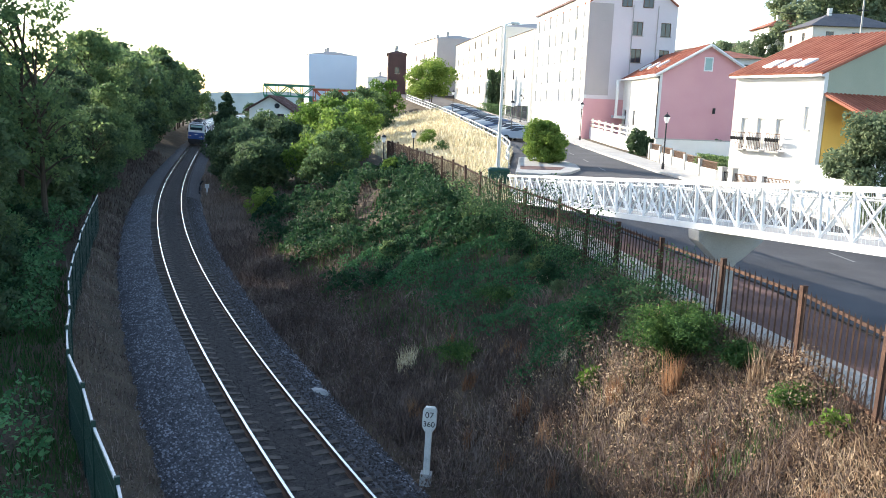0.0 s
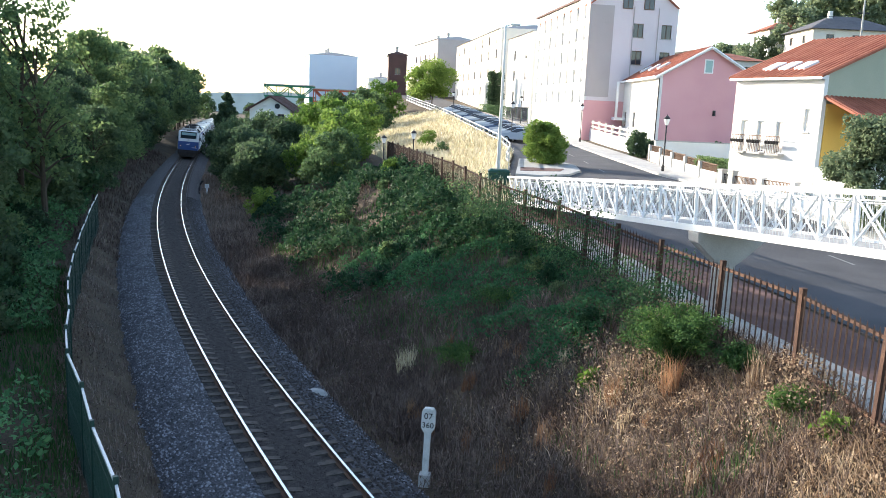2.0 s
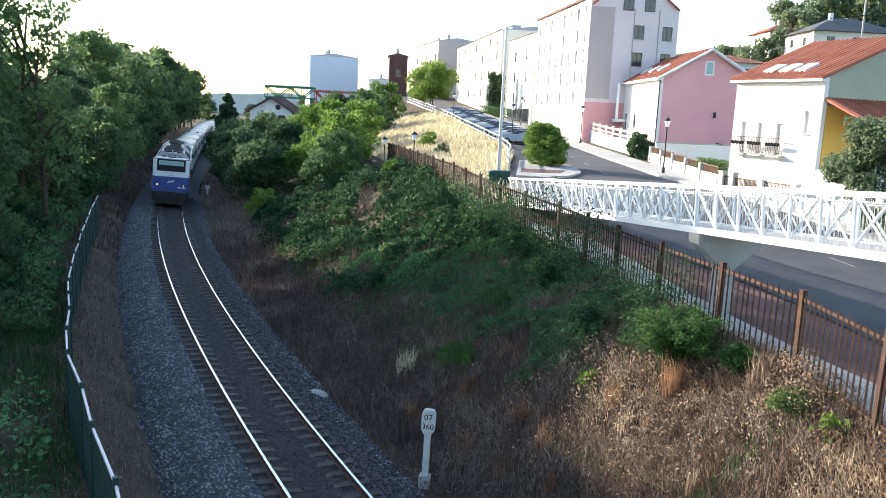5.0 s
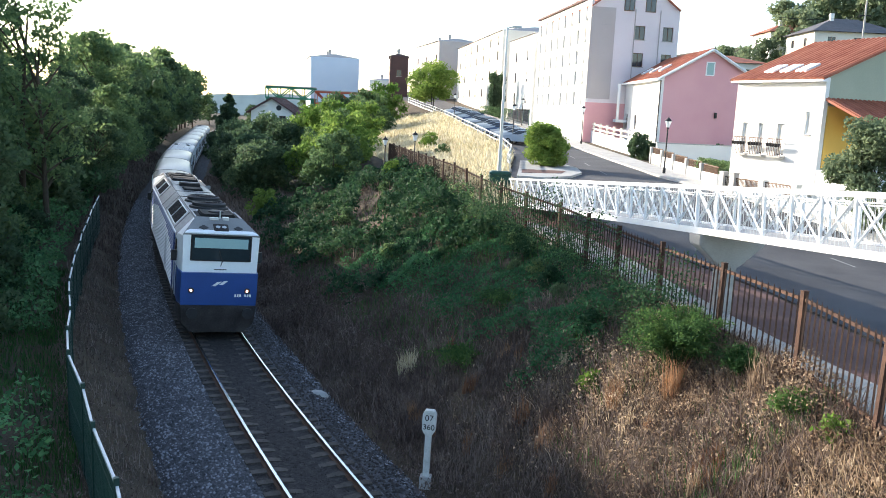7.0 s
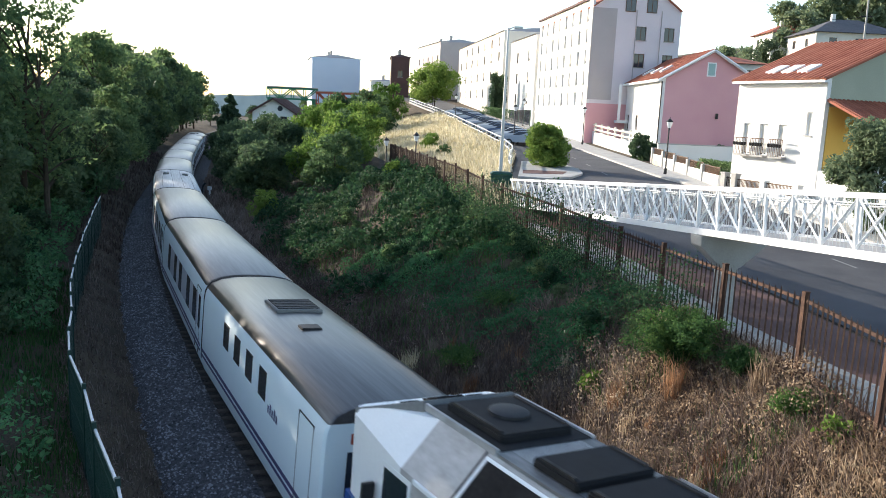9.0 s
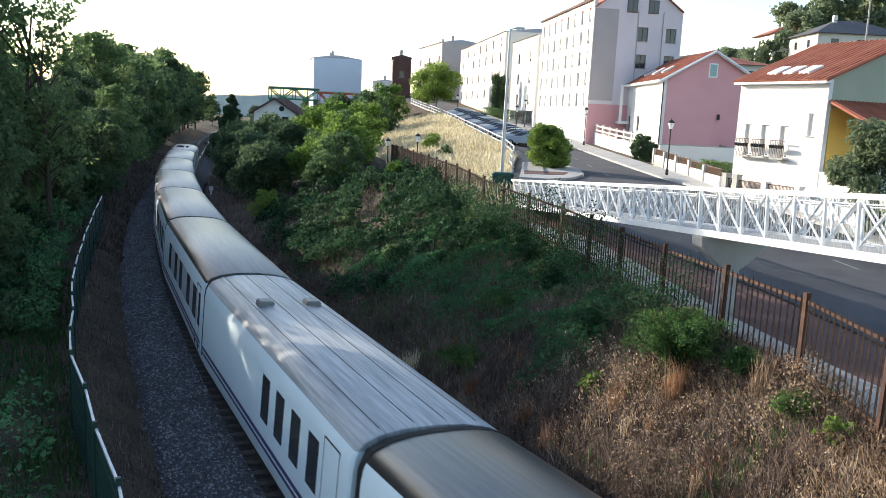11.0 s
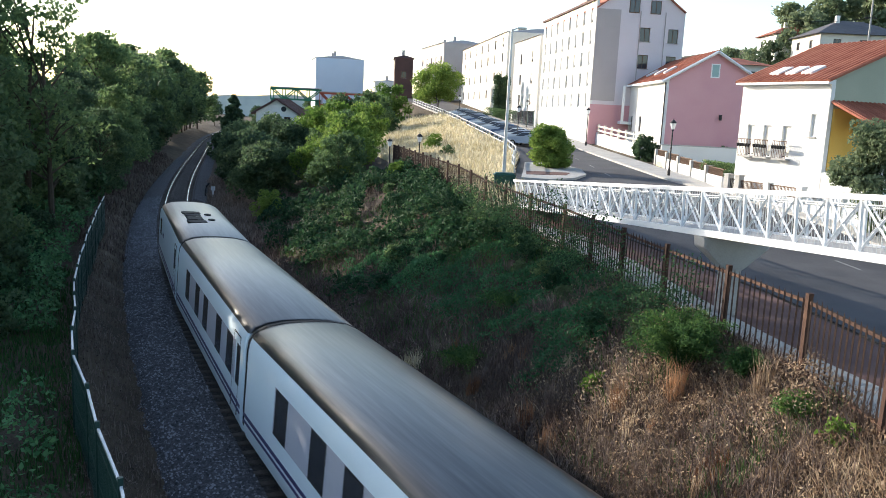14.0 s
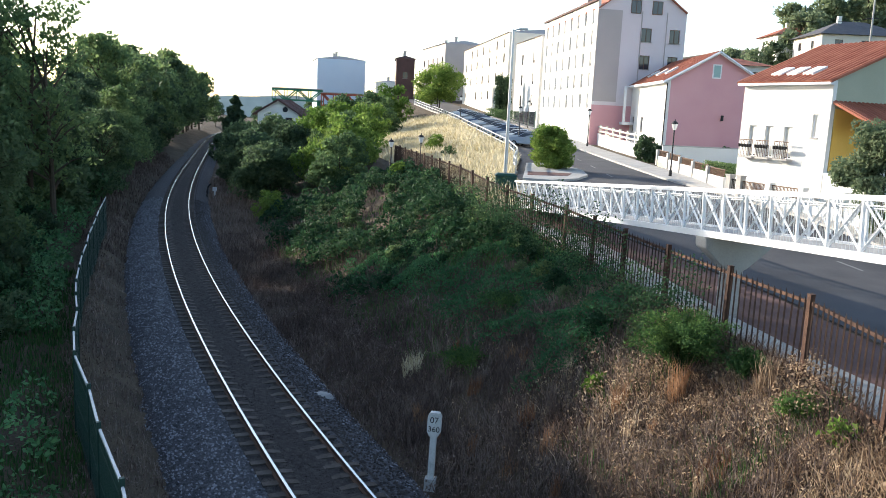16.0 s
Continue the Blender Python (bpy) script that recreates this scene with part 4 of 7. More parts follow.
LOCO = build_loco()
HEAD_COACH = build_coach("head", END_L, "white end coach with four small windows and a grey roof")
PLAIN = build_coach("plain", COACH_L, "white low passenger coach with dark windows and grey roof")
DINING = build_coach("dining", COACH_L, "white buffet coach with wide dark windows and a grey roof")
SERVICE = build_coach("service", COACH_L, "white coach with few small windows and twin roof vents")
TAIL = build_coach("tail", END_L, "white rear coach with a sooty exhaust on its roof")
TRAIN = [(LOCO, -34.15, 4.6, LOCO_L - 4.6), (HEAD_COACH, -11.58, 0.6, END_L - 0.6)]
for k in range(8):
    c = {2: SERVICE, 5: DINING}.get(k) or (PLAIN if k == 0 else copy_thing(PLAIN, Matrix.Identity(4)))
    TRAIN.append((c, 0.06 + PITCH * k, 0.0, COACH_L))
TRAIN.append((TAIL, 0.06 + PITCH * 8, 0.6, END_L - 0.6))


def ahead(t):
    """How far along the track the joint behind the first coach is at t seconds."""
    q = t - 8
    return 40.18 - 19.372 * q - 0.0801 * q * q + 0.01016 * q ** 3


def vehicle_pose(s, a, b):
    """The pose of a vehicle whose front is at s and whose bearings lie a and b behind it."""
    pa, pb = Vector(on_track(s + a)), Vector(on_track(s + b))
    ydir = (pb - pa).normalized()
    up = (Vector(on_track(s + (a + b) / 2, 0, 1)) - Vector(on_track(s + (a + b) / 2))).normalized()
    xdir = ydir.cross(up).normalized()
    up = xdir.cross(ydir)
    m = Matrix((xdir, ydir, up)).transposed().to_4x4()
    m.translation = pa - ydir * a
    return m


def motions():
    for ob, off, a, b in TRAIN:
        walk(ob, [(t * 0.25, vehicle_pose(ahead(t * 0.25) + off, a, b)) for t in range(65)])



# -- walls with real openings --
def wall_cells(shape, length, z0, z1, holes, thick, m):
    """A wall along local x, its face at y = 0 and its body behind, with rectangular holes (x0, x1, z0, z1)."""
    xs = sorted({thick, length, *[h[0] for h in holes], *[h[1] for h in holes]})
    zs = sorted({z0, z1, *[h[2] for h in holes], *[h[3] for h in holes]})
    for a, b in zip(zs, zs[1:]):
        for p, q in zip(xs, xs[1:]):
            open_ = any(h[0] - 1e-6 <= p and q <= h[1] + 1e-6 and h[2] - 1e-6 <= a and b <= h[3] + 1e-6 for h in holes)
            if not open_:
                shape.box(p, q, 0, thick, a, b, m)


def side_matrix(a, b):
    """Local x from a to b in plan, local y into the building (on the left of that way)."""
    d = Vector((b[0] - a[0], b[1] - a[1], 0))
    return Matrix.Translation((a[0], a[1], 0)) @ Matrix.Rotation(math.atan2(d.y, d.x), 4, "Z"), d.length


def window(parent, x0, x1, z0, z1, m, bars=2, frame=None, deep=0.12, sill=True, shutter=0.0):
    """Frame, panes, sill; its own small branch under the house."""
    frame = frame or M_WFRAME
    s = Shape()
    w = 0.06
    for a, b, c, d in ((x0, x1, z0, z0 + w), (x0, x1, z1 - w, z1), (x0, x0 + w, z0 + w, z1 - w), (x1 - w, x1, z0 + w, z1 - w)):
        s.box(a, b, deep, deep + 0.06, c, d, m)
    for k in range(1, bars):
        x = x0 + (x1 - x0) * k / bars
        s.box(x - 0.035, x + 0.035, deep, deep + 0.06, z0 + w, z1 - w, m)
    win = part("window", s, frame, parent)
    g = Shape()
    g.box(x0 + w, x1 - w, deep + 0.025, deep + 0.035, z0 + w, z1 - w, m)
    part("pane", g, M_WINDOW, win)
    if shutter:
        g = Shape()
        g.box(x0 + w, x1 - w, deep + 0.005, deep + 0.022, z1 - w - (z1 - z0) * shutter, z1 - w, m)
        part("roller_blind", g, M_CREAM, win)
    if sill:
        g = Shape()
        g.box(x0 - 0.08, x1 + 0.08, -0.07, deep, z0 - 0.07, z0 - 0.003, m)
        part("sill", g, M_CONCRETE, win)
    return win


def facade(parent, a, b, z0, z1, material, cols=(), rows=(), size=(1.1, 1.4), thick=0.28, bars=2, frame=None, label="", skip=(), shutter=0.0, extra=(), every=3):
    """One wall from a to b with a grid of windows at the given shares and sill heights."""
    m, ln = side_matrix(a, b)
    holes = [(c * ln - size[0] / 2, c * ln + size[0] / 2, z, z + size[1]) for i, z in enumerate(rows) for j, c in enumerate(cols) if (i, j) not in skip]
    holes += list(extra)
    s = Shape()
    wall_cells(s, ln, z0, z1, holes, thick, m)
    part("wall", s, material, parent, label, weld=True)
    for i, h in enumerate(holes):
        window(parent, *h, m, bars, frame, shutter=shutter if i % every == every - 1 else 0)
    return m, ln


def tiled_roof(parent, a, b, c, d, material=None, tiles=True, pitch=0.32, label=""):
    """A roof slope: eave a-b, ridge d-c, with rounded tile courses running up it."""
    material = material or M_TILE
    a, b, c, d = (Vector(p) for p in (a, b, c, d))
    n = (b - a).cross(d - a).normalized()
    if n.z < 0:
        n = -n
    s = Shape()
    t = 0.12
    s.add([*(p for p in (a, b, c, d)), *(p - n * t for p in (a, b, c, d))], [(0, 1, 2, 3), (7, 6, 5, 4), (0, 4, 5, 1), (1, 5, 6, 2), (2, 6, 7, 3), (3, 7, 4, 0)])
    roof = part("roof", s, material, parent, label)
    if tiles:
        k = max(2, int((b - a).length / pitch))
        tl = Shape()
        for i in range(k):
            u = (i + 0.5) / k
            p, q = a.lerp(b, u) - n * 0.045, d.lerp(c, u) - n * 0.045
            tl.tube([p, p.lerp(q, 0.5), q], pitch * 0.36, 6)
        tagged(part("tiling", tl, material, roof), kind="stuff")
    return roof


# -- palisade fence between the street and the cutting --
def build_fence():
    e = thing("palisade_fence", Matrix.Identity(4), "rusty brown steel palisade fence along the top of the bank", "fence", kind="")
    pts, y = [], 9.95
    while y < 72:
        pts.append(Vector((fence_x(y), y, gz(fence_x(y), y))))
        x0 = fence_x(y)
        dy = 2.95
        while math.hypot(fence_x(y + dy) - x0, dy) > 3.0:
            dy -= 0.02
        y += dy
    post0 = Shape().box(-0.055, 0.055, -0.055, 0.055, -0.3, 1.86)
    post0.box(-0.062, 0.062, -0.062, 0.062, 1.86, 1.875)
    pal = Shape()
    pal.add([(-0.028, 0, 0.02), (0, 0.02, 0.02), (0.028, 0, 0.02), (-0.028, 0, 1.72), (0, 0.02, 1.72), (0.028, 0, 1.72), (0, 0.012, 1.84), (-0.024, -0.008, 0.02), (0, 0.01, 0.02), (0.024, -0.008, 0.02), (-0.024, -0.008, 1.7), (0, 0.01, 1.7), (0.024, -0.008, 1.7)],
            [(0, 1, 4, 3), (1, 2, 5, 4), (3, 4, 6), (4, 5, 6), (8, 7, 10, 11), (9, 8, 11, 12), (0, 3, 10, 7), (2, 9, 12, 5), (3, 6, 10), (6, 5, 12), (6, 12, 11, 10)])
    post_ob = pal_ob = None
    count = 0
    rng = random.Random(4)
    rest = Shape()
    for i, (p, q) in enumerate(zip(pts, pts[1:])):
        d = (q - p)
        ang = math.atan2(d.y, d.x)
        m = Matrix.LocRotScale(p, Euler((radians(rng.uniform(-1.2, 1.2)), radians(rng.uniform(-1.2, 1.2)), ang)), None)
        if post_ob is None:
            post_ob = part("post", post0, M_RUST, e, "rusty brown square post", m=m)
        else:
            o = post_ob.copy()
            scene.collection.objects.link(o)
            o.matrix_local = m
        for z in (0.25, 1.69):
            r = Shape()
            a, b = p + Vector((0, 0, z)), q + Vector((0, 0, z))
            r.loft([[tuple(c + Vector((math.sin(ang) * u, -math.cos(ang) * u, w))) for u, w in ((-0.03, -0.035), (0.03, -0.035), (0.03, 0.035), (-0.03, 0.035))] for c in (a, b)])
            part("rail", r, M_RUST, e)
        n = 14
        for k in range(n):
            c = p.lerp(q, (k + 0.7) / (n + 0.4))
            m = Matrix.LocRotScale(c + Vector((math.sin(ang) * -0.035, math.cos(ang) * 0.035, rng.uniform(-0.02, 0.02))), Euler((0, radians(rng.uniform(-1.0, 1.0)), ang)), None)
            if count == 0:
                pal_ob = part("pale", pal, M_PALE, e, m=m)
            elif count < 260:
                o = pal_ob.copy()
                scene.collection.objects.link(o)
                o.matrix_local = m
            else:
                rest.add([m @ Vector(v) for v in pal.v], pal.f)
            count += 1
    tagged(part("far_paling", rest, M_PALE, e), kind="stuff")


build_fence()


def build_low_wall():
    s = Shape()
    prev = None
    ys = np.arange(9, 34, 0.6)
    rings = []
    for y in ys:
        x = fence_x(y) + 0.5
        z = float(np.interp(y, RY, RZ))
        x -= 0.35
        rings.append([(x, y, z - 0.4), (x + 2.4, y, z - 0.4), (x + 2.4, y, z + 0.16), (x, y, z + 0.6)])
    s.loft(rings)
    tagged(part("concrete_edging", s, M_CONCRETE), "broad pale concrete edging strip behind the fence", "edging", kind="structure")


build_low_wall()


# -- white lattice footbridge ramp --
def build_ramp():
    e = thing("footbridge_ramp", Matrix.Identity(4), "white lattice-sided steel footbridge ramp descending to the street", "footbridge")
    a, b = Vector((10.35, 9.6, 6.62)), Vector((3.2, 40.6, 4.15))
    d = b - a
    ln = d.length
    ux = d.normalized()
    side = Vector((ux.y, -ux.x, 0)).normalized()  # to the right, away from the track
    upv = side.cross(ux)
    at = lambda l, s, z: a + ux * l + side * s + upv * z
    W, H = 1.9, 1.18
    bar = lambda shp, p, q, r: shp.tube([p, q], r, 4)
    deck = Shape()
    deck.loft([[at(l, s, z) for s, z in ((0, -0.12), (W, -0.12), (W, -0.02), (0, -0.02))] for l in (0, ln)])
    part("deck", deck, M_CONCRETE, e, "pale walkway deck")
    panel = 1.06
    n = int(ln / panel)
    for s in (0.0, W):
        lo, hi = Shape(), Shape()
        lo.loft([[at(l, s + u, z) for u, z in ((-0.06, -0.14), (0.06, -0.14), (0.06, 0.04), (-0.06, 0.04))] for l in (0, ln)])
        hi.loft([[at(l, s + u, z) for u, z in ((-0.05, H - 0.05), (0.05, H - 0.05), (0.05, H + 0.05), (-0.05, H + 0.05))] for l in (0, ln)])
        part("bottom_chord", lo, M_WHITEPAINT, e)
        part("top_chord", hi, M_WHITEPAINT, e)
        mid = Shape()
        mid.tube([at(0, s + (0.07 if s == 0 else -0.07), H * 0.82), at(ln, s + (0.07 if s == 0 else -0.07), H * 0.82)], 0.022, 6)
        part("handrail", mid, M_GALV, e)
        mesh = Shape()
        for k in range(int(ln / 0.12)):
            l = k * 0.12
            bar(mesh, at(l, s + (0.04 if s == 0 else -0.04), 0.04), at(l, s + (0.04 if s == 0 else -0.04), H - 0.05), 0.006)
        tagged(part("mesh_infill", mesh, M_GALV, e), kind="stuff")
        for k in range(n):
            l0, l1 = k * panel, (k + 1) * panel
            v = Shape()
            bar(v, at(l0, s, 0.03), at(l0, s, H - 0.04), 0.045)
            part("upright", v, M_WHITEPAINT, e)
            for p, q in ((0.03, H - 0.04), (H - 0.04, 0.03)):
                g = Shape()
                bar(g, at(l0, s, p), at(l1, s, q), 0.034)
                part("diagonal", g, M_WHITEPAINT, e)
    # concrete pier with a flared head
    l = 13.6
    c = at(l, W / 2, 0)
    gzc = gz(c.x, c.y)
    ang = math.atan2(ux.y, ux.x) - math.pi / 2
    pm = Matrix.Translation((c.x, c.y, 0)) @ Matrix.Rotation(ang, 4, "Z")
    ring = lambda hx, hy, z: [pm @ Vector((x, y, z)) for x, y in ((-hx, -hy), (hx, -hy), (hx, hy), (-hx, hy))]
    pr = Shape()
    zt = c.z - 0.15
    pr.loft([ring(0.24, 0.24, gzc - 0.3), ring(0.24, 0.24, zt - 0.95), ring(0.34, 0.26, zt - 0.9), ring(1.05, 0.3, zt - 0.28), ring(1.08, 0.3, zt)])
    tagged(part("pier", pr, M_CONCRETE, None, bevel=0.02), "grey concrete pier with a flared head under the ramp", "bridge pier")


build_ramp()


# -- dark green welded fence left of the track --
def build_green_fence():
    e = thing("mesh_fence", Matrix.Identity(4), "dark green steel mesh fence with a pale top rail", "fence")
    pts = [(-1.5, 5.2), (-3.35, 8.6), (-5.1, 12.0), (-6.45, 14.2), (-7.55, 16.2), (-8.9, 18.4), (-9.87, 20.4), (-10.72, 22.4), (-11.6, 24.2), (-12.45, 26.0), (-13.42, 28.3), (-14.38, 30.6), (-15.3, 33.0), (-16.3, 35.4), (-17.2, 37.8), (-18.2, 40.4), (-19.3, 43.2), (-20.4, 46.2), (-21.6, 49.4)]
    top = 2.42
    for i, (p, q) in enumerate(zip(pts, pts[1:])):
        P, Q = Vector((*p, 0)), Vector((*q, 0))
        ln = (Q - P).length
        ang = math.atan2(q[1] - p[1], q[0] - p[0])
        m = Matrix.Translation((p[0], p[1], 0)) @ Matrix.Rotation(ang, 4, "Z")
        z0 = min(gz(*p), gz(*q)) - 0.1
        po = Shape().box(-0.04, 0.04, -0.04, 0.04, z0 - 0.3, top + 0.12, m)
        part("post", po, M_GREENMESH, e, "dark green post")
        r = Shape().box(0.12, ln - 0.12, -0.025, 0.025, top - 0.03, top + 0.03, m)
        part("top_rail", r, M_GALV, e, "pale galvanised top rail", bevel=0.006)
        w = Shape()
        k = int(ln / 0.09)
        for j in range(k):
            x = (j + 0.5) * ln / k
            w.box(x - 0.022, x + 0.022, -0.008, 0.008, z0, top - 0.04, m)
        for z in (z0 + 0.25, 1.3, 2.1):
            w.box(0.04, ln - 0.04, -0.014, 0.014, z, z + 0.04, m)
        part("mesh_panel", w, M_GREENMESH, e, "dark close-set wire panel")


build_green_fence()


# -- houses --
def white_house():
    e = thing("white_house", Matrix.Identity(4), "white two-storey house with red tiled roof and flower balconies", "house")
    A, B = (16.75, 47.8), (19.25, 42.1)   # street facade, far end to near end
    d = Vector((B[0] - A[0], B[1] - A[1], 0)).normalized()
    inn = Vector((-d.y, d.x, 0))  # into the house
    L = 11.5
    C = (B[0] + inn.x * L, B[1] + inn.y * L)
    D = (A[0] + inn.x * L, A[1] + inn.y * L)
    z0, ze = 4.0, 11.15
    # cream sheets over all these panes stand for glass bleached by bright light
    m, ln = facade(e, A, B, z0, ze, M_WHITEWALL, (0.16, 0.36, 0.58), (6.95,), (0.62, 1.75), label="bright white street facade", frame=M_WHITEPAINT, shutter=0.9, every=1,
                   extra=((5.15, 5.55, 8.2, 9.4),))
    # flower boxes on little iron balconies
    for c in (0.16, 0.36, 0.58):
        x = c * ln
        bx = Shape().box(x - 0.5, x + 0.5, -0.42, -0.02, 6.85, 6.95, m)
        bal = part("balcony", bx, M_CONCRETE, e, "small balcony slab with dark iron rail")
        r = Shape()
        r.box(x - 0.5, x + 0.5, -0.43, -0.39, 7.85, 7.9, m)
        part("balcony_rail", r, M_WFRAME, bal)
        for k in range(9):
            part("baluster", Shape().box(x - 0.5 + k * 0.12, x - 0.48 + k * 0.12, -0.42, -0.40, 6.95, 7.85, m), M_WFRAME, bal)
        pots = Shape()
        for k in range(5):
            pots.lathe([(0.07, 0), (0.1, 0.18), (0, 0.18)], 8, tuple(m @ Vector((x - 0.4 + k * 0.2, -0.5, 7.45))))
        part("flower_box", pots, M_SKIRT, bal)
    s = Shape().box(2.6, 6.1, -0.9, -0.004, 5.05, 5.2, m)
    part("terrace_canopy", s, M_CONCRETE, e, "thin projecting concrete canopy")
    gm, gl = facade(e, B, C, z0, ze, M_GREENWALL, (), (), label="olive green gable wall", extra=((5.9, 7.5, 9.4, 11.0), (2.6, 4.4, 6.7, 8.8)))
    facade(e, C, D, z0, ze, M_WHITEWALL, (0.5,), (7.0,))
    facade(e, D, A, z0, ze, M_WHITEWALL, (), ())
    # gable triangle and roof: ridge parallel to the facade, over its middle
    rz = ze + 2.35
    for Pq, Qq in ((B, C), (A, D)):
        P, Q = Vector((*Pq, ze)), Vector((*Qq, ze))
        R = (P + Q) / 2 + Vector((0, 0, rz - ze))
        o = d * (-0.28 if Pq is B else 0.28)
        gv = Shape()
        gv.add([P, Q, R, P + o, Q + o, R + o], [(0, 1, 2), (5, 4, 3), (0, 3, 4, 1), (1, 4, 5, 2), (2, 5, 3, 0)])
        part("gable", gv, M_GREENWALL, e, "olive green gable")
    over = 0.45
    slope = (rz - ze) / (L / 2)
    e0 = [Vector((*p, ze)) - inn * over - Vector((0, 0, over * slope - 0.16)) for p in (A, B)]
    e1 = [Vector((*p, ze)) + inn * over - Vector((0, 0, over * slope - 0.16)) for p in (D, C)]
    rg = [Vector((*p, 0)) + inn * (L / 2) + Vector((0, 0, rz + 0.16)) for p in (A, B)]
    out = d * 0.22
    front = tiled_roof(e, e0[0] - out, e0[1] + out, rg[1] + out, rg[0] - out, label="orange-red clay tiled roof slope")
    tiled_roof(e, e1[0] - out, e1[1] + out, rg[1] + out, rg[0] - out)
    ev = Shape()
    ev.box(-0.15, ln + 0.15, -0.42, -0.004, ze - 0.22, ze - 0.02, m)
    part("eave_cornice", ev, M_WHITEPAINT, e, "white boxed eave")
    sl = (rg[0] - e0[0])
    nrm = d.cross(sl).normalized()
    nrm = nrm if nrm.z > 0 else -nrm
    # skylights are plain white: the sun's glint on the glass as colour
    for u in (0.30, 0.48, 0.66):
        c = e0[0].lerp(e0[1], u) + sl * 0.22 + nrm * 0.14
        k = Shape()
        p = [c - d * 0.35 - sl.normalized() * 0.55, c + d * 0.35 - sl.normalized() * 0.55, c + d * 0.35 + sl.normalized() * 0.55, c - d * 0.35 + sl.normalized() * 0.55]
        k.add([*p, *(q - nrm * 0.2 for q in p)], [(0, 1, 2, 3), (7, 6, 5, 4), (0, 4, 5, 1), (1, 5, 6, 2), (2, 6, 7, 3), (3, 7, 4, 0)])
        part("skylight", k, M_WHITEPAINT, e, "roof window, its sun glint painted white")
    # porch on the gable side, ochre inside, tiled lean-to roof on a white post
    porch = [gm @ Vector(v) for v in ((0.1, -2.6, 9.0), (5.6, -2.6, 9.0), (5.6, -0.01, 10.1), (0.1, -0.01, 10.1))]
    tiled_roof(e, *porch, label="red tiled porch roof")
    for x in (0.35, 4.9):
        s = Shape().box(x - 0.14, x + 0.14, -2.5, -2.22, 4.4, 8.98, gm)
        part("porch_post", s, M_WHITEPAINT, e, bevel=0.02)
    s = Shape().box(0.3, 2.4, -0.05, -0.005, 6.5, 9.7, gm)
    part("ochre_wall_panel", s, M_YELLOW, e, "ochre yellow painted porch wall")
    s = Shape().box(0.02, 5.6, -2.6, -0.004, 3.6, 6.4, gm)
    part("porch_base", s, M_WHITEWALL, e, "white porch terrace wall")
    # white garden wall in front of the house, with a gate
    w = Shape()
    g0, g1 = Vector((15.9, 46.2, 0)), Vector((20.0, 36.0, 0))
    wm, wl = side_matrix((16.1, 47.0), (20.2, 36.5))
    wall = thing("garden_wall", Matrix.Identity(4), "white garden wall with pillars before the white house", "garden wall")
    s = Shape().box(0, wl, 0, 0.2, 3.4, 5.0, wm)
    part("wall", s, M_WHITEWALL, wall)
    for x in (0.0, 0.9, 3.2, 5.6, 8.2, 10.9):
        s = Shape().box(x - 0.18, x + 0.18, -0.08, 0.28, 3.4, 5.75 if x < 1 else 5.55, wm)
        s.box(x - 0.22, x + 0.22, -0.12, 0.32, 5.75 if x < 1 else 5.55, 5.83 if x < 1 else 5.63, wm)
        part("pillar", s, M_CONCRETE if x < 1 else M_WHITEWALL, wall)
    s = Shape()
    for k in range(5):
        s.box(0.22 + k * 0.12, 0.25 + k * 0.12, 0.05, 0.09, 4.7, 5.6, wm)
    s.box(0.18, 0.72, 0.05, 0.09, 5.5, 5.56, wm)
    part("gate", s, M_DARK, wall, "dark iron gate")
    s = Shape()
    for k in range(48):
        x = 1.1 + k * 0.1
        if x < 5.4 and abs(x - 3.2) > 0.2:
            s.box(x, x + 0.03, 0.08, 0.11, 5.0, 5.5, wm)
    s.box(1.08, 5.4, 0.07, 0.12, 5.48, 5.54, wm)
    part("railing", s, M_WFRAME, wall, "brown iron railing")


white_house()


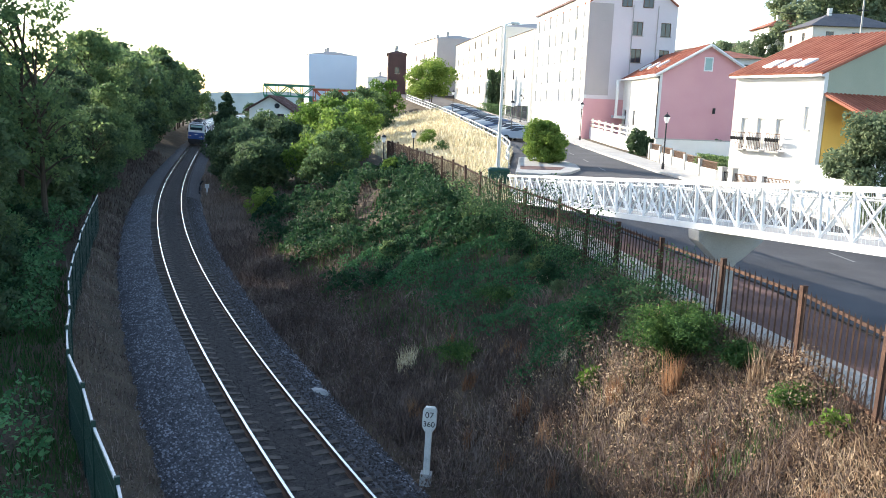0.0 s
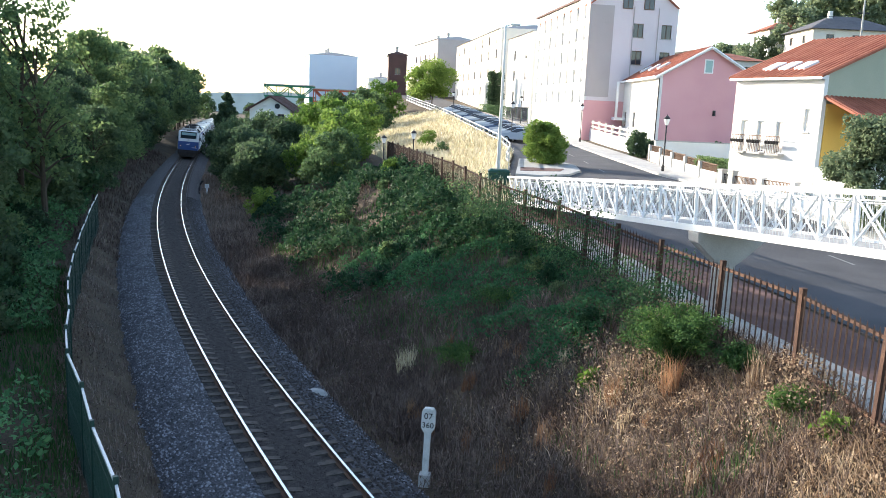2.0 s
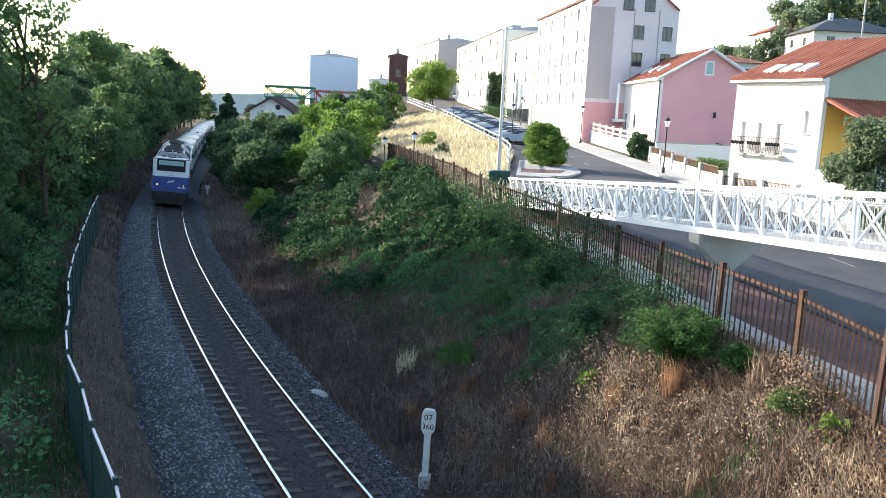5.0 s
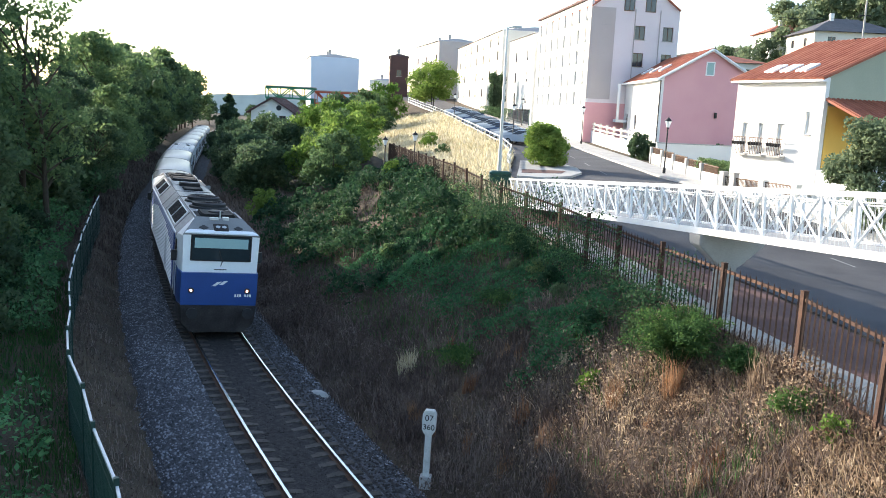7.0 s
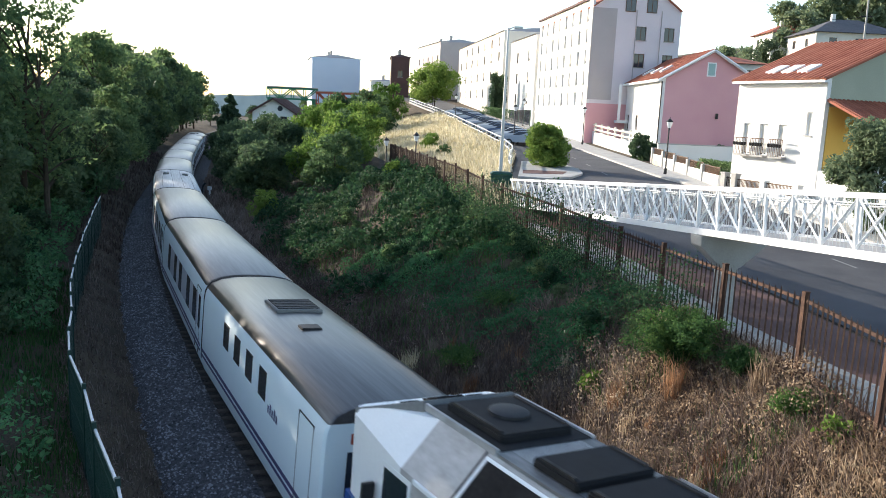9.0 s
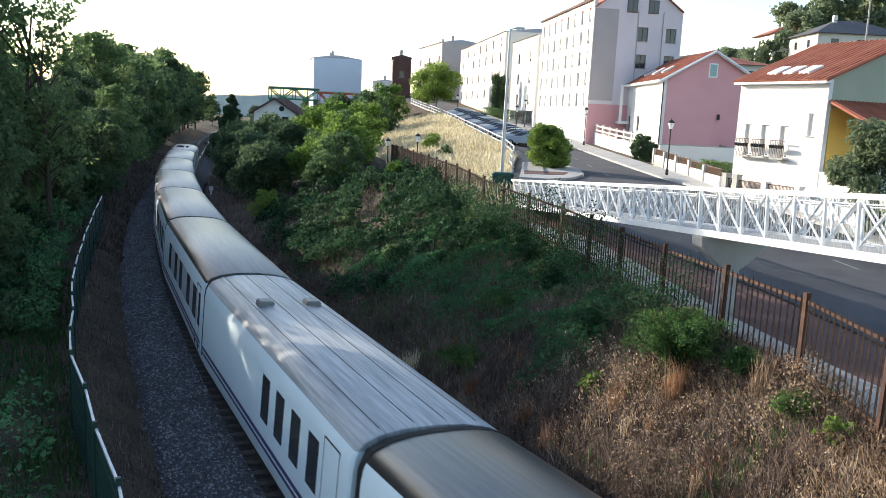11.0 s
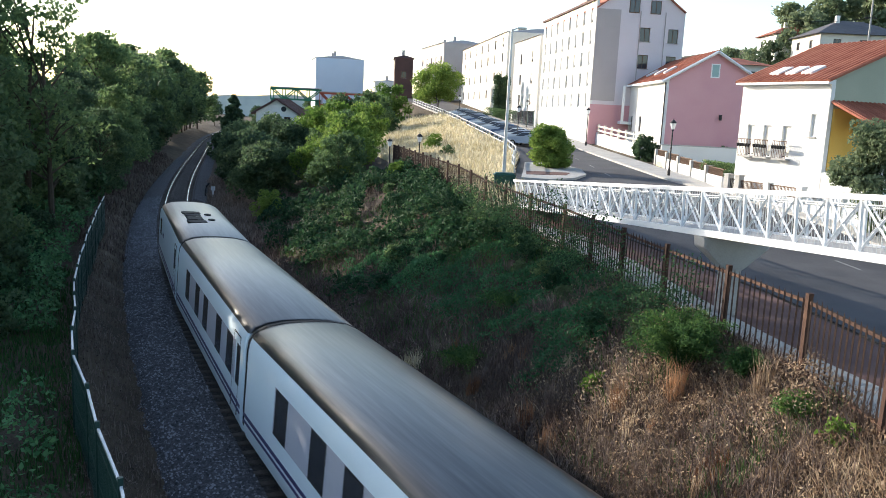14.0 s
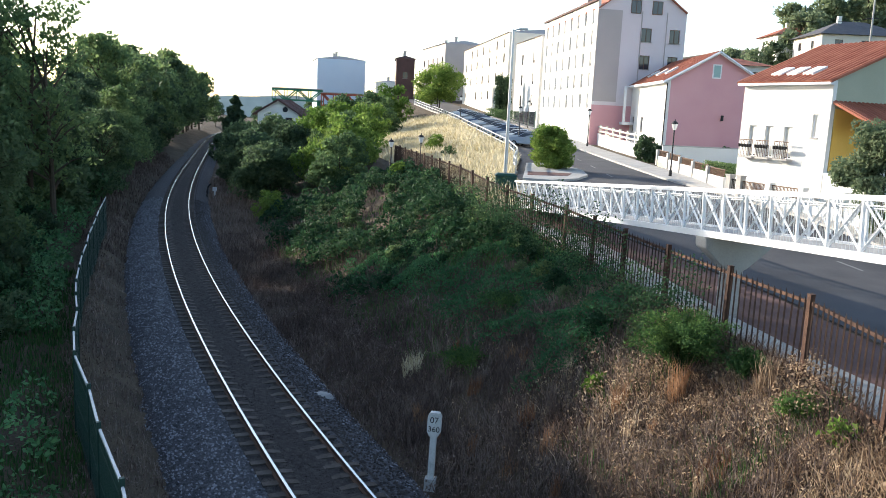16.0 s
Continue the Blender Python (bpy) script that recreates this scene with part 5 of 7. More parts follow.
def pink_house():
    e = thing("pink_house", Matrix.Identity(4), "pink gabled house with white front and orange tiled roof", "house")
    x0, x1, y0, y1, z0, ze, rz = 18.95, 27.6, 74.0, 90.5, 5.0, 12.45, 15.0
    facade(e, (x0, y1), (x0, y0), z0, ze, M_WHITEWALL, (0.2, 0.45), (7.6,), (1.0, 1.5), label="white sunlit front wall")
    gm, gl = facade(e, (x0, y0), (x1, y0), z0, ze, M_PINK, (), (), label="deep pink end wall", extra=((gx0, gx0 + 0.8, 12.0 - 0.15, 12.42) for gx0 in ()))
    facade(e, (x1, y0), (x1, y1), z0, ze, M_PINK)
    facade(e, (x1, y1), (x0, y1), z0, ze, M_PINK)
    xm = (x0 + x1) / 2
    for y, o in ((y0, 0.28), (y1, -0.28)):
        g = Shape()
        g.add([(x0, y, ze), (x1, y, ze), (xm, y, rz), (x0, y + o, ze), (x1, y + o, ze), (xm, y + o, rz)], [(0, 1, 2), (5, 4, 3), (0, 3, 4, 1), (1, 4, 5, 2), (2, 5, 3, 0)])
        part("gable", g, M_PINK, e, "deep pink gable")
    gw = Shape().box(xm - 0.4, xm + 0.4, y0 - 0.05, y0 + 0.02, 12.75, 14.0)
    win = part("window", gw, M_WHITEPAINT, e, "small white-framed attic window")
    part("pane", Shape().box(xm - 0.3, xm + 0.3, y0 - 0.06, y0 - 0.045, 12.85, 13.9), M_BLIND, win)
    k = (rz - ze) / (xm - x0)
    lo = ze - 0.5 * k + 0.15
    tiled_roof(e, (x0 - 0.5, y0 - 0.4, lo), (x0 - 0.5, y1 + 0.4, lo), (xm, y1 + 0.4, rz + 0.15), (xm, y0 - 0.4, rz + 0.15), label="orange tiled roof slope")
    tiled_roof(e, (x1 + 0.5, y0 - 0.4, lo), (x1 + 0.5, y1 + 0.4, lo), (xm, y1 + 0.4, rz + 0.15), (xm, y0 - 0.4, rz + 0.15))
    s = Shape()
    for sx in (-1, 1):
        p, q = Vector((xm + sx * (xm - x0 + 0.5), y0 - 0.42, lo - 0.12)), Vector((xm, y0 - 0.42, rz + 0.03))
        s.tube([p, q], 0.13, 4)
    s.box(x0 - 0.55, x0 + 0.02, y0 - 0.3, y1 + 0.3, ze - 0.28, ze - 0.08)
    part("eave_board", s, M_WHITEPAINT, e, "white eaves board")
    for y in (78.5, 82.0, 85.5):
        s = Shape()
        m = Matrix.Translation((x0 + 1.4, y, ze + 1.4 * k + 0.3)) @ Matrix.Rotation(-math.atan(k), 4, "Y")
        s.box(-0.6, 0.6, -0.4, 0.4, -0.1, 0.08, m)
        part("skylight", s, M_WHITEPAINT, e)
    s = Shape().tube([(x0 - 0.05, y0 - 0.08, ze), (x0 - 0.05, y0 - 0.08, z0)], 0.06, 8)
    part("downpipe", s, M_DARK, e, "dark drainpipe at the corner")
    s = Shape()
    s.box(x0 - 1.2, x0, 87.0, 91.0, 8.2, 8.5)
    bal = part("balcony", s, M_WHITEPAINT, e, "white corner balcony")
    for y in (87.1, 90.9):
        s = Shape().box(x0 - 1.15, x0 - 0.9, y - 0.12, y + 0.12, 8.5, ze - 0.2)
        part("balcony_post", s, M_WHITEPAINT, bal)
    s = Shape().box(24.0, 24.2, y0 - 0.25, y0, 9.0, 9.5)
    part("meter_box", s, M_DARK, e, bevel=0.02)


pink_house()


def apartment_block():
    e = thing("apartment_block", Matrix.Identity(4), "tall pale apartment block with grey cladding on its end wall", "apartment block")
    A, B, C, D = (11.5, 111.5), (14.5, 88.0), (24.3, 89.4), (21.3, 113)
    z0, ze, zs = 5.0, 20.2, 21.2
    rows = (9.9, 12.15, 14.4, 16.65, 18.9)
    facade(e, A, B, z0, zs, M_WHITEWALL, [0.06 + 0.125 * k for k in range(8)], rows, (0.8, 1.5), label="white street facade with rows of windows", frame=M_WHITEPAINT, shutter=0.75, every=2)
    gm, gl = facade(e, B, C, z0, ze, M_PALEPINK, (0.56, 0.88), (11.3, 14.2, 17.05), (1.15, 1.45), label="pale pink end wall", bars=2)
    for c in (0.42, 0.66):
        x = c * gl
        g = Shape().box(x - 0.58, x + 0.58, -0.05, -0.006, 19.95, 21.35, gm)
        w = part("window", g, M_WFRAME, e)
        for k in (0, 1):
            part("pane", Shape().box(x - 0.5 + k * 0.54, x - 0.04 + k * 0.54, -0.062, -0.052, 20.03, 21.27, gm), M_WINDOW, w)
    s = Shape().box(0.02, 2.7, -0.06, -0.006, 10.6, ze, gm)
    part("cladding", s, M_PANEL, e, "grey-pink cladding strip at the corner")
    s = Shape()
    for k in range(1, 5):
        s.box(0.02, 2.7, -0.066, -0.058, 10.6 + k * 1.95, 10.62 + k * 1.95, gm)
    part("cladding_joint", s, M_CONCRETE, e)
    facade(e, C, D, z0, ze, M_PALEPINK)
    facade(e, D, A, z0, ze, M_WHITEWALL)
    # steep roof behind the tall street wall
    g = Shape()
    P, Q = Vector((*B, ze)), Vector((*C, ze))
    n = Vector((A[0] - B[0], A[1] - B[1], 0)).normalized()
    R = (P + Q) / 2 + Vector((0, 0, 3.6))
    g.add([P, Q, R, P + n * 0.3, Q + n * 0.3, R + n * 0.3], [(0, 1, 2), (5, 4, 3), (0, 3, 4, 1), (1, 4, 5, 2), (2, 5, 3, 0)])
    part("gable", g, M_PALEPINK, e)
    part("pink_base", Shape().box(0.02, gl - 0.02, -0.05, -0.006, z0, 10.2, gm), M_PINK, e, "pink painted lower end wall")
    P2, Q2 = Vector((*A, ze)), Vector((*D, ze))
    R2 = (P2 + Q2) / 2 + Vector((0, 0, 3.6))
    up = Vector((0, 0, 0.12))
    tiled_roof(e, P2 + up, P + up - n * 0.3, R + up - n * 0.3, R2 + up, M_TILE, False)
    tiled_roof(e, Q2 + up, Q + up - n * 0.3, R + up - n * 0.3, R2 + up, M_TILE, False)
    wm, wl = side_matrix(A, B)
    s = Shape().box(7.4, 8.3, 3.2, 4.0, ze + 1.5, ze + 3.6, wm)
    part("chimney", s, M_CONCRETE, e)
    s = Shape().box(-0.1, wl + 0.05, -0.25, -0.005, zs - 0.16, zs + 0.04, wm)
    part("cornice", s, M_BROWNWALL, e, "dark red-brown eaves edge")
    part("string_course", Shape().box(-0.1, wl + 0.05, -0.12, -0.005, 9.0, 9.2, wm), M_WHITEPAINT, e)
    # stained streaks have the shape of the downpipes
    s = Shape()
    for x in (4.9, 7.7):
        s.tube([gm @ Vector((x, -0.06, 10.0)), gm @ Vector((x, -0.06, ze))], 0.05, 6)
    part("downpipe", s, M_PANEL, e)


apartment_block()


def plain_block(name, A, B, depth, z0, ze, material, cols, rows, label, roof=1.2, size=(1.2, 1.5), roof_mat=None, frame=None, end_cols=(0.5,)):
    """A terrace house or block: facade from A (far) to B (near), body on the right."""
    e = thing(name, Matrix.Identity(4), label, "apartment block" if ze - z0 > 9 else "house", "buildings along the street")
    d = Vector((B[0] - A[0], B[1] - A[1], 0)).normalized()
    inn = Vector((-d.y, d.x, 0))
    C = (B[0] + inn.x * depth, B[1] + inn.y * depth)
    D = (A[0] + inn.x * depth, A[1] + inn.y * depth)
    facade(e, A, B, z0, ze, material, cols, rows, size, shutter=0.7, frame=frame, every=2)
    facade(e, B, C, z0, ze, material, end_cols, rows[1:], size)
    facade(e, C, D, z0, ze, material)
    facade(e, D, A, z0, ze, material)
    a, b, c, dd = (Vector((*p, ze)) for p in (A, B, C, D))
    s = Shape()
    top = Vector((0, 0, roof))
    i1, i2 = inn * (depth * 0.45), inn * (depth * 0.55)
    s.add([a - inn * 0.3, b - inn * 0.3, c + inn * 0.3, dd + inn * 0.3, a + i1 + top + d, b + i1 + top - d, b + i2 + top - d, a + i2 + top + d],
          [(3, 2, 1, 0), (4, 5, 6, 7), (0, 1, 5, 4), (1, 2, 6, 5), (2, 3, 7, 6), (3, 0, 4, 7)])
    part("roof", s, roof_mat or M_TILE, e)
    wm, wl = side_matrix(A, B)
    for x in (wl * 0.3, wl * 0.7):
        s = Shape().box(x - 0.35, x + 0.35, depth * 0.4, depth * 0.4 + 0.6, ze + 0.3, ze + roof + 1.2, wm)
        s.box(x - 0.42, x + 0.42, depth * 0.4 - 0.07, depth * 0.4 + 0.67, ze + roof + 1.2, ze + roof + 1.3, wm)
        part("chimney", s, M_CONCRETE, e)
    return e


C5 = [0.1 + 0.2 * k for k in range(5)]
C7 = [0.08 + 0.14 * k for k in range(7)]
plain_block("terrace_block", (8.9, 128), (11.2, 112.6), 11, 6.0, 19.6, M_WHITEWALL, (0.3, 0.75), (10.2, 13.2, 16.2), "white four-storey block with brown windows on the street", 0.7, roof_mat=M_PANEL)
plain_block("long_block", (1.2, 182), (8.2, 136), 12, 8.0, 22.2, M_CREAM, C7, (11.5, 14.5, 17.5, 20.0), "long cream apartment block with balconies up the street", 0.8, roof_mat=M_PANEL)
plain_block("grey_block", (-9.5, 214), (-3.2, 190), 10, 10.0, 24.5, M_PANEL, C5, (14.0, 17.0, 20.0), "grey end-walled block up the street", 0.8, roof_mat=M_PANEL, end_cols=())
plain_block("brown_block", (-15.6, 203), (-14.4, 190), 4.2, 9.0, 20.6, M_BROWNWALL, (0.3, 0.7), (13.0, 16.0), "dark brown clad block on the skyline", 0.6, roof_mat=M_BROWNWALL)
plain_block("blue_block", (-42.0, 236), (-38.0, 220), 13, 6.0, 21.5, M_BLUEWALL, (0.3, 0.7), (12.0, 16.0), "pale blue tower block with blank end wall", 0.9, roof_mat=M_PANEL, end_cols=())
plain_block("far_block", (-26.5, 262), (-25.0, 250), 9, 8.0, 17.0, M_CREAM, (0.3, 0.7), (11.0, 14.0), "small pale block on the skyline", 0.5, roof_mat=M_PANEL)


def station_house():
    e = thing("station_house", Matrix.Identity(4), "small white gabled railway house with brown roof", "house")
    x0, x1, y0, y1, z0, ze, rz = -25.8, -20.4, 105.0, 113.0, 1.5, 7.6, 9.2
    facade(e, (x0, y0), (x1, y0), z0, ze, M_WHITEWALL, extra=((3.6, 4.5, 5.6, 7.0),))
    facade(e, (x1, y0), (x1, y1), z0, ze, M_WHITEWALL, (0.3, 0.7), (5.2,))
    facade(e, (x1, y1), (x0, y1), z0, ze, M_WHITEWALL)
    facade(e, (x0, y1), (x0, y0), z0, ze, M_WHITEWALL, (0.3, 0.7), (5.2,))
    xm = (x0 + x1) / 2
    for y, o in ((y0, 0.28), (y1, -0.28)):
        g = Shape()
        g.add([(x0, y, ze), (x1, y, ze), (xm, y, rz), (x0, y + o, ze), (x1, y + o, ze), (xm, y + o, rz)], [(0, 1, 2), (5, 4, 3), (0, 3, 4, 1), (1, 4, 5, 2), (2, 5, 3, 0)])
        part("gable", g, M_WHITEWALL, e)
    w = Shape().tube([(xm + 0.9, y0 + 0.05, 8.0), (xm + 0.9, y0 - 0.06, 8.0)], 0.34, 16)
    part("round_window", w, M_WINDOW, e, "dark round attic window")
    tiled_roof(e, (x0 - 0.6, y0 - 0.5, ze - 0.3), (x0 - 0.6, y1, ze - 0.3), (xm, y1, rz + 0.1), (xm, y0 - 0.5, rz + 0.1), M_BROWNWALL, label="dark brown roof")
    tiled_roof(e, (x1 + 0.6, y0 - 0.5, ze - 0.3), (x1 + 0.6, y1, ze - 0.3), (xm, y1, rz + 0.1), (xm, y0 - 0.5, rz + 0.1), M_BROWNWALL)


station_house()


def shop_front():
    """Glazed ground floor of the white block on the street."""
    m, ln = side_matrix((8.9, 128), (11.2, 112.6))
    e = thing("shop_front", Matrix.Identity(4), "dark glazed shop front under the white block", "shop front")
    for k in range(4):
        x = 0.8 + k * (ln - 1.6) / 4
        w = (ln - 1.6) / 4
        part("pane", Shape().box(x + 0.1, x + w - 0.1, -0.05, -0.02, 7.2, 9.3, m), M_WINDOW, e)
        part("pillar", Shape().box(x + w - 0.1, x + w + 0.1, -0.08, -0.004, 6.6, 9.5, m), M_BIN, e)
    part("sign_board", Shape().box(0.7, ln - 0.7, -0.1, -0.004, 9.34, 9.8, m), M_WHITEPAINT, e)


shop_front()


def steel_span(name, xa, xb, y, z0, z1, material, label):
    """A lattice girder seen across the line, on legs."""
    e = thing(name, Matrix.Identity(4), label, "lattice girder", "steel gantry girders")
    for yy in (y, y + 2.5):
        for z in (z0, z1):
            part("chord", Shape().box(xa, xb, yy - 0.15, yy + 0.15, z - 0.15, z + 0.15), material, e)
        n = int((xb - xa) / 2.2)
        for k in range(n):
            p, q = xa + (xb - xa) * k / n, xa + (xb - xa) * (k + 1) / n
            part("brace", Shape().tube([(p, yy, z0 if k % 2 else z1), (q, yy, z1 if k % 2 else z0)], 0.12, 4), material, e)
            part("strut", Shape().tube([(p, yy, z0), (p, yy, z1)], 0.1, 4), material, e)
    for x in (xa + 0.4, xb - 0.4):
        part("leg", Shape().box(x - 0.3, x + 0.3, y, y + 2.5, gz(x, y + 1) - 0.3, z0), material, e)
    part("deck", Shape().box(xa, xb, y - 0.2, y + 2.7, z1 + 0.15, z1 + 0.3), M_PANEL, e)


steel_span("green_girder", -34.2, -25.2, 150, 9.6, 11.5, M_GREENSTEEL, "green lattice steel girder beyond the bushes")
steel_span("red_girder", -25.0, -13.8, 149.6, 8.9, 11.0, M_REDSTEEL, "rust-red lattice steel girder beyond the bushes")


def hill_house(x, y, w, dp, z0, ze, rz, material, label):
    e = thing("hill_house", Matrix.Identity(4), label, "house", "houses on the hill")
    facade(e, (x, y + dp), (x, y), z0, ze, material, (0.25, 0.7), (ze - 2.1,), (1.2, 1.3))
    facade(e, (x, y), (x + w, y), z0, ze, material, (0.2, 0.5, 0.8), (ze - 2.1,), (1.3, 1.3))
    facade(e, (x + w, y), (x + w, y + dp), z0, ze, material)
    facade(e, (x + w, y + dp), (x, y + dp), z0, ze, material)
    o = 0.7
    c = [Vector(p) for p in ((x - o, y - o, ze), (x + w + o, y - o, ze), (x + w + o, y + dp + o, ze), (x - o, y + dp + o, ze))]
    r = [Vector((x + w * 0.35, y + dp / 2, rz)), Vector((x + w * 0.65, y + dp / 2, rz))]
    s = Shape()
    s.add([*c, *r], [(3, 2, 1, 0), (0, 1, 5, 4), (1, 2, 5), (2, 3, 4, 5), (3, 0, 4)])
    part("roof", s, M_SLATE if material is not M_WHITEWALL else M_TILE, e)
    part("chimney", Shape().box(x + w * 0.3, x + w * 0.3 + 0.6, y + dp * 0.4, y + dp * 0.4 + 0.6, ze, rz + 0.7), M_WHITEWALL, e)


hill_house(58, 133, 14, 11, 12, 23.9, 26.6, M_CREAM, "stone-coloured villa with dark slate hip roof on the hill")
hill_house(57.5, 150, 9, 9, 14, 25.4, 27.2, M_WHITEWALL, "white house with red roof on the hill")
hill_house(33.5, 112, 9, 8, 10, 16.8, 18.0, M_WHITEWALL, "low white house behind the hedge on the hill")



# -- plants --
def make_tree(name, label, height, spread, leaf, material, per, clumps, size, seed, trunk_h=0.35, group="", flat=0.8, shape="round", category="tree", leaf_shape=0.55, tuft=1.0):
    """A tree at the origin: tapered trunk, limbs to the clumps, a crown of single leaves."""
    rng = np.random.default_rng(seed)
    e = thing(name, Matrix.Identity(4), label, category, group)
    cl = []
    for k in range(clumps):
        u = rng.random()
        z = height * (trunk_h + (1 - trunk_h) * u * 0.93)
        if shape == "cone":
            r = spread * (1.02 - u) * 0.9
            rad = spread * (0.42 - 0.3 * u)
        elif shape == "column":
            r, rad = spread * 0.35, spread * 0.6
        else:
            r = spread * math.sqrt(max(0.05, 1 - (2 * u - 0.8) ** 2 / 1.6)) * rng.uniform(0.25, 1.0)
            rad = spread * rng.uniform(0.22, 0.40) * tuft
        a = rng.uniform(0, 2 * math.pi)
        cl.append((r * math.cos(a), r * math.sin(a), z, rad, flat * rng.uniform(0.8, 1.15)))
    t = Shape()
    th = height * (0.75 if shape == "round" else 0.9)
    bend = rng.normal(size=2) * 0.03 * height
    pts = [(bend[0] * s * s, bend[1] * s * s, th * s - (0.4 if s == 0 else 0)) for s in (0, 0.25, 0.5, 0.75, 1)]
    r0 = max(0.04, height * 0.012)
    t.tube(pts, [r0 * 1.3, r0, r0 * 0.75, r0 * 0.5, r0 * 0.2], 8)
    for c in cl[::3]:
        s = min(0.9, max(0.2, c[2] / th * 0.75))
        p = Vector((bend[0] * s * s, bend[1] * s * s, th * s))
        q = Vector(c[:3])
        t.tube([p, p.lerp(q, 0.5) + Vector((0, 0, 0.06 * height * 0.3)), q], [r0 * 0.45, r0 * 0.28, r0 * 0.08], 5)
    part("trunk", t, M_BARK, e, smooth=True)
    pts = crown_points(cl, per, rng)
    v, f = leaf_quads(pts, leaf, rng, 0.3, leaf_shape)
    mesh_np("crown", v, f, material, e)
    return e


def plant(proto, spots, seed):
    """Copies of a few prototypes, each turned its own way; the prototypes take the first spots."""
    rng = random.Random(seed)
    for i, (x, y, sc) in enumerate(spots):
        z = gz(x, y) - 0.1
        p = proto[i % len(proto)]
        if i < len(proto):
            p.scale = (sc, sc, sc * rng.uniform(0.95, 1.08))
            p.location = (x, y, z)
            p.rotation_euler = (0, 0, rng.uniform(0, 6.28))
        else:
            p_scale = p.scale.copy()
            p.scale = (sc, sc, sc * rng.uniform(0.92, 1.1))
            copy_thing(p, pose(x, y, z, 0, 0, rng.uniform(0, 360)))
            p.scale = p_scale


def at_track(s, off):
    p = on_track(s, off)
    return p[0], p[1]


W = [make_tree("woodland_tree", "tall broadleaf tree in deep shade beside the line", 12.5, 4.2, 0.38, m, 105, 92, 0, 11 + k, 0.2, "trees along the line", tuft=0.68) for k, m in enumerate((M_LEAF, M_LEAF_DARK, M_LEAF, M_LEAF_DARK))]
FAR = [make_tree("woodland_tree", "tall broadleaf tree farther along the line", 12.5, 4.2, 0.62, m, 44, 84, 0, 15 + k, 0.2, "trees along the line", tuft=0.7) for k, m in enumerate((M_LEAF, M_LEAF_DARK, M_LEAF))]
spots, far_spots = [], []
wr = random.Random(5)
s = 50
while s < 245:
    big = float(np.interp(s, [50, 66, 84, 91, 108, 116, 200, 240], [0.6, 0.68, 0.78, 1.05, 1.08, 1.08, 1.35, 1.45]))
    into = spots if s < 105 else far_spots
    x, y = at_track(s, -8.2 - wr.uniform(0, 2.0) + (1.2 if s > 130 else 0))
    into.append((x, y, big * wr.uniform(0.8, 1.08)))
    x, y = at_track(s + 3, -15 - wr.uniform(0, 3))
    far_spots.append((x, y, (big if s > 122 else 0.72) * wr.uniform(0.9, 1.1)))
    if s < 112:
        x, y = at_track(s + 6, -23 - wr.uniform(0, 5))
        far_spots.append((x, y, 0.8 * wr.uniform(0.95, 1.1)))
    s += 7.0 if s < 120 else 9.0
# most of these are added out of view, only to shade track and bank
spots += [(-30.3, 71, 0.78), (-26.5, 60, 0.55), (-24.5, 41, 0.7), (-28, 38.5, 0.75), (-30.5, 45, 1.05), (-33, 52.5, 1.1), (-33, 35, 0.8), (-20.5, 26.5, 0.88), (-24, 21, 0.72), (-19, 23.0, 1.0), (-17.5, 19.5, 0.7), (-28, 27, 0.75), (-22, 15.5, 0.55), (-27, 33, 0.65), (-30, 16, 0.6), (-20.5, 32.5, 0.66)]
far_spots += [(-38, 44, 0.8), (-62, 262, 0.6), (-70, 258, 0.6), (-78, 262, 0.7), (-54, 266, 0.5), (-47, 262, 0.5), (-66, 270, 0.6), (-85, 270, 0.8), (-40, 268, 0.6), (-58, 275, 0.7)]
plant(FAR, far_spots, 7)
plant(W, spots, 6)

AIRY = [make_tree("tall_tree", "tall thin-crowned tree with sky showing through", 14.5, 3.3, 0.32, M_LEAF, (84, 40)[k], 64, 0, 31 + k, 0.22, "thin trees by the line", tuft=0.72) for k in range(2)]
plant(AIRY, [(-24.2, 39.5, 0.85), (-22.2, 35.2, 0.65), (-25.5, 35.5, 0.72), (-26.2, 43.5, 1.15), (-29.4, 47.0, 1.25), (-25.0, 46.8, 1.04), (-32.5, 51.5, 1.3), (-23.2, 46.0, 0.9)], 3)

SHRUB = [make_tree("shrub", "leafy green shrub beside the line", 3.2, 1.9, 0.36, m, 56, 26, 0, 51 + k, 0.08, "shrubs beside the line", 0.75, category="shrub") for k, m in enumerate((M_BRAMBLE, M_LEAF, M_LEAF_DARK))]
spots = []
for s in np.arange(14, 60, 2.2):
    for off in (-8.5, -11.5):
        x, y = at_track(s + wr.uniform(-1, 1), off - wr.uniform(0, 1.6))
        if off < -10 or s > 24:
            spots.append((x, y, wr.uniform(0.55, 0.95) * (1.0 if s > 22 else 0.7) * (0.85 if off > -10 else 1.1)))
for s in np.arange(22, 50, 3.0):
    x, y = at_track(s, -7.2 - wr.uniform(0, 1.2))
    spots.append((x, y, wr.uniform(0.4, 0.65)))
for s in np.arange(55, 150, 4.0):
    x, y = at_track(s, -6.8 - wr.uniform(0, 1.2))
    spots.append((x, y, wr.uniform(0.7, 1.2)))
for s in np.arange(20, 40, 1.5):
    x = float(np.interp(s, FY, FX))
    spots.append((x - wr.uniform(0.9, 2.0), s, wr.uniform(0.16, 0.30)))
for s in np.arange(36, 60, 1.6):
    x = float(np.interp(s, FY, FX))
    spots.append((x - wr.uniform(1.8, 7.5), s, wr.uniform(0.2, 0.36)))
plant(SHRUB, spots, 8)

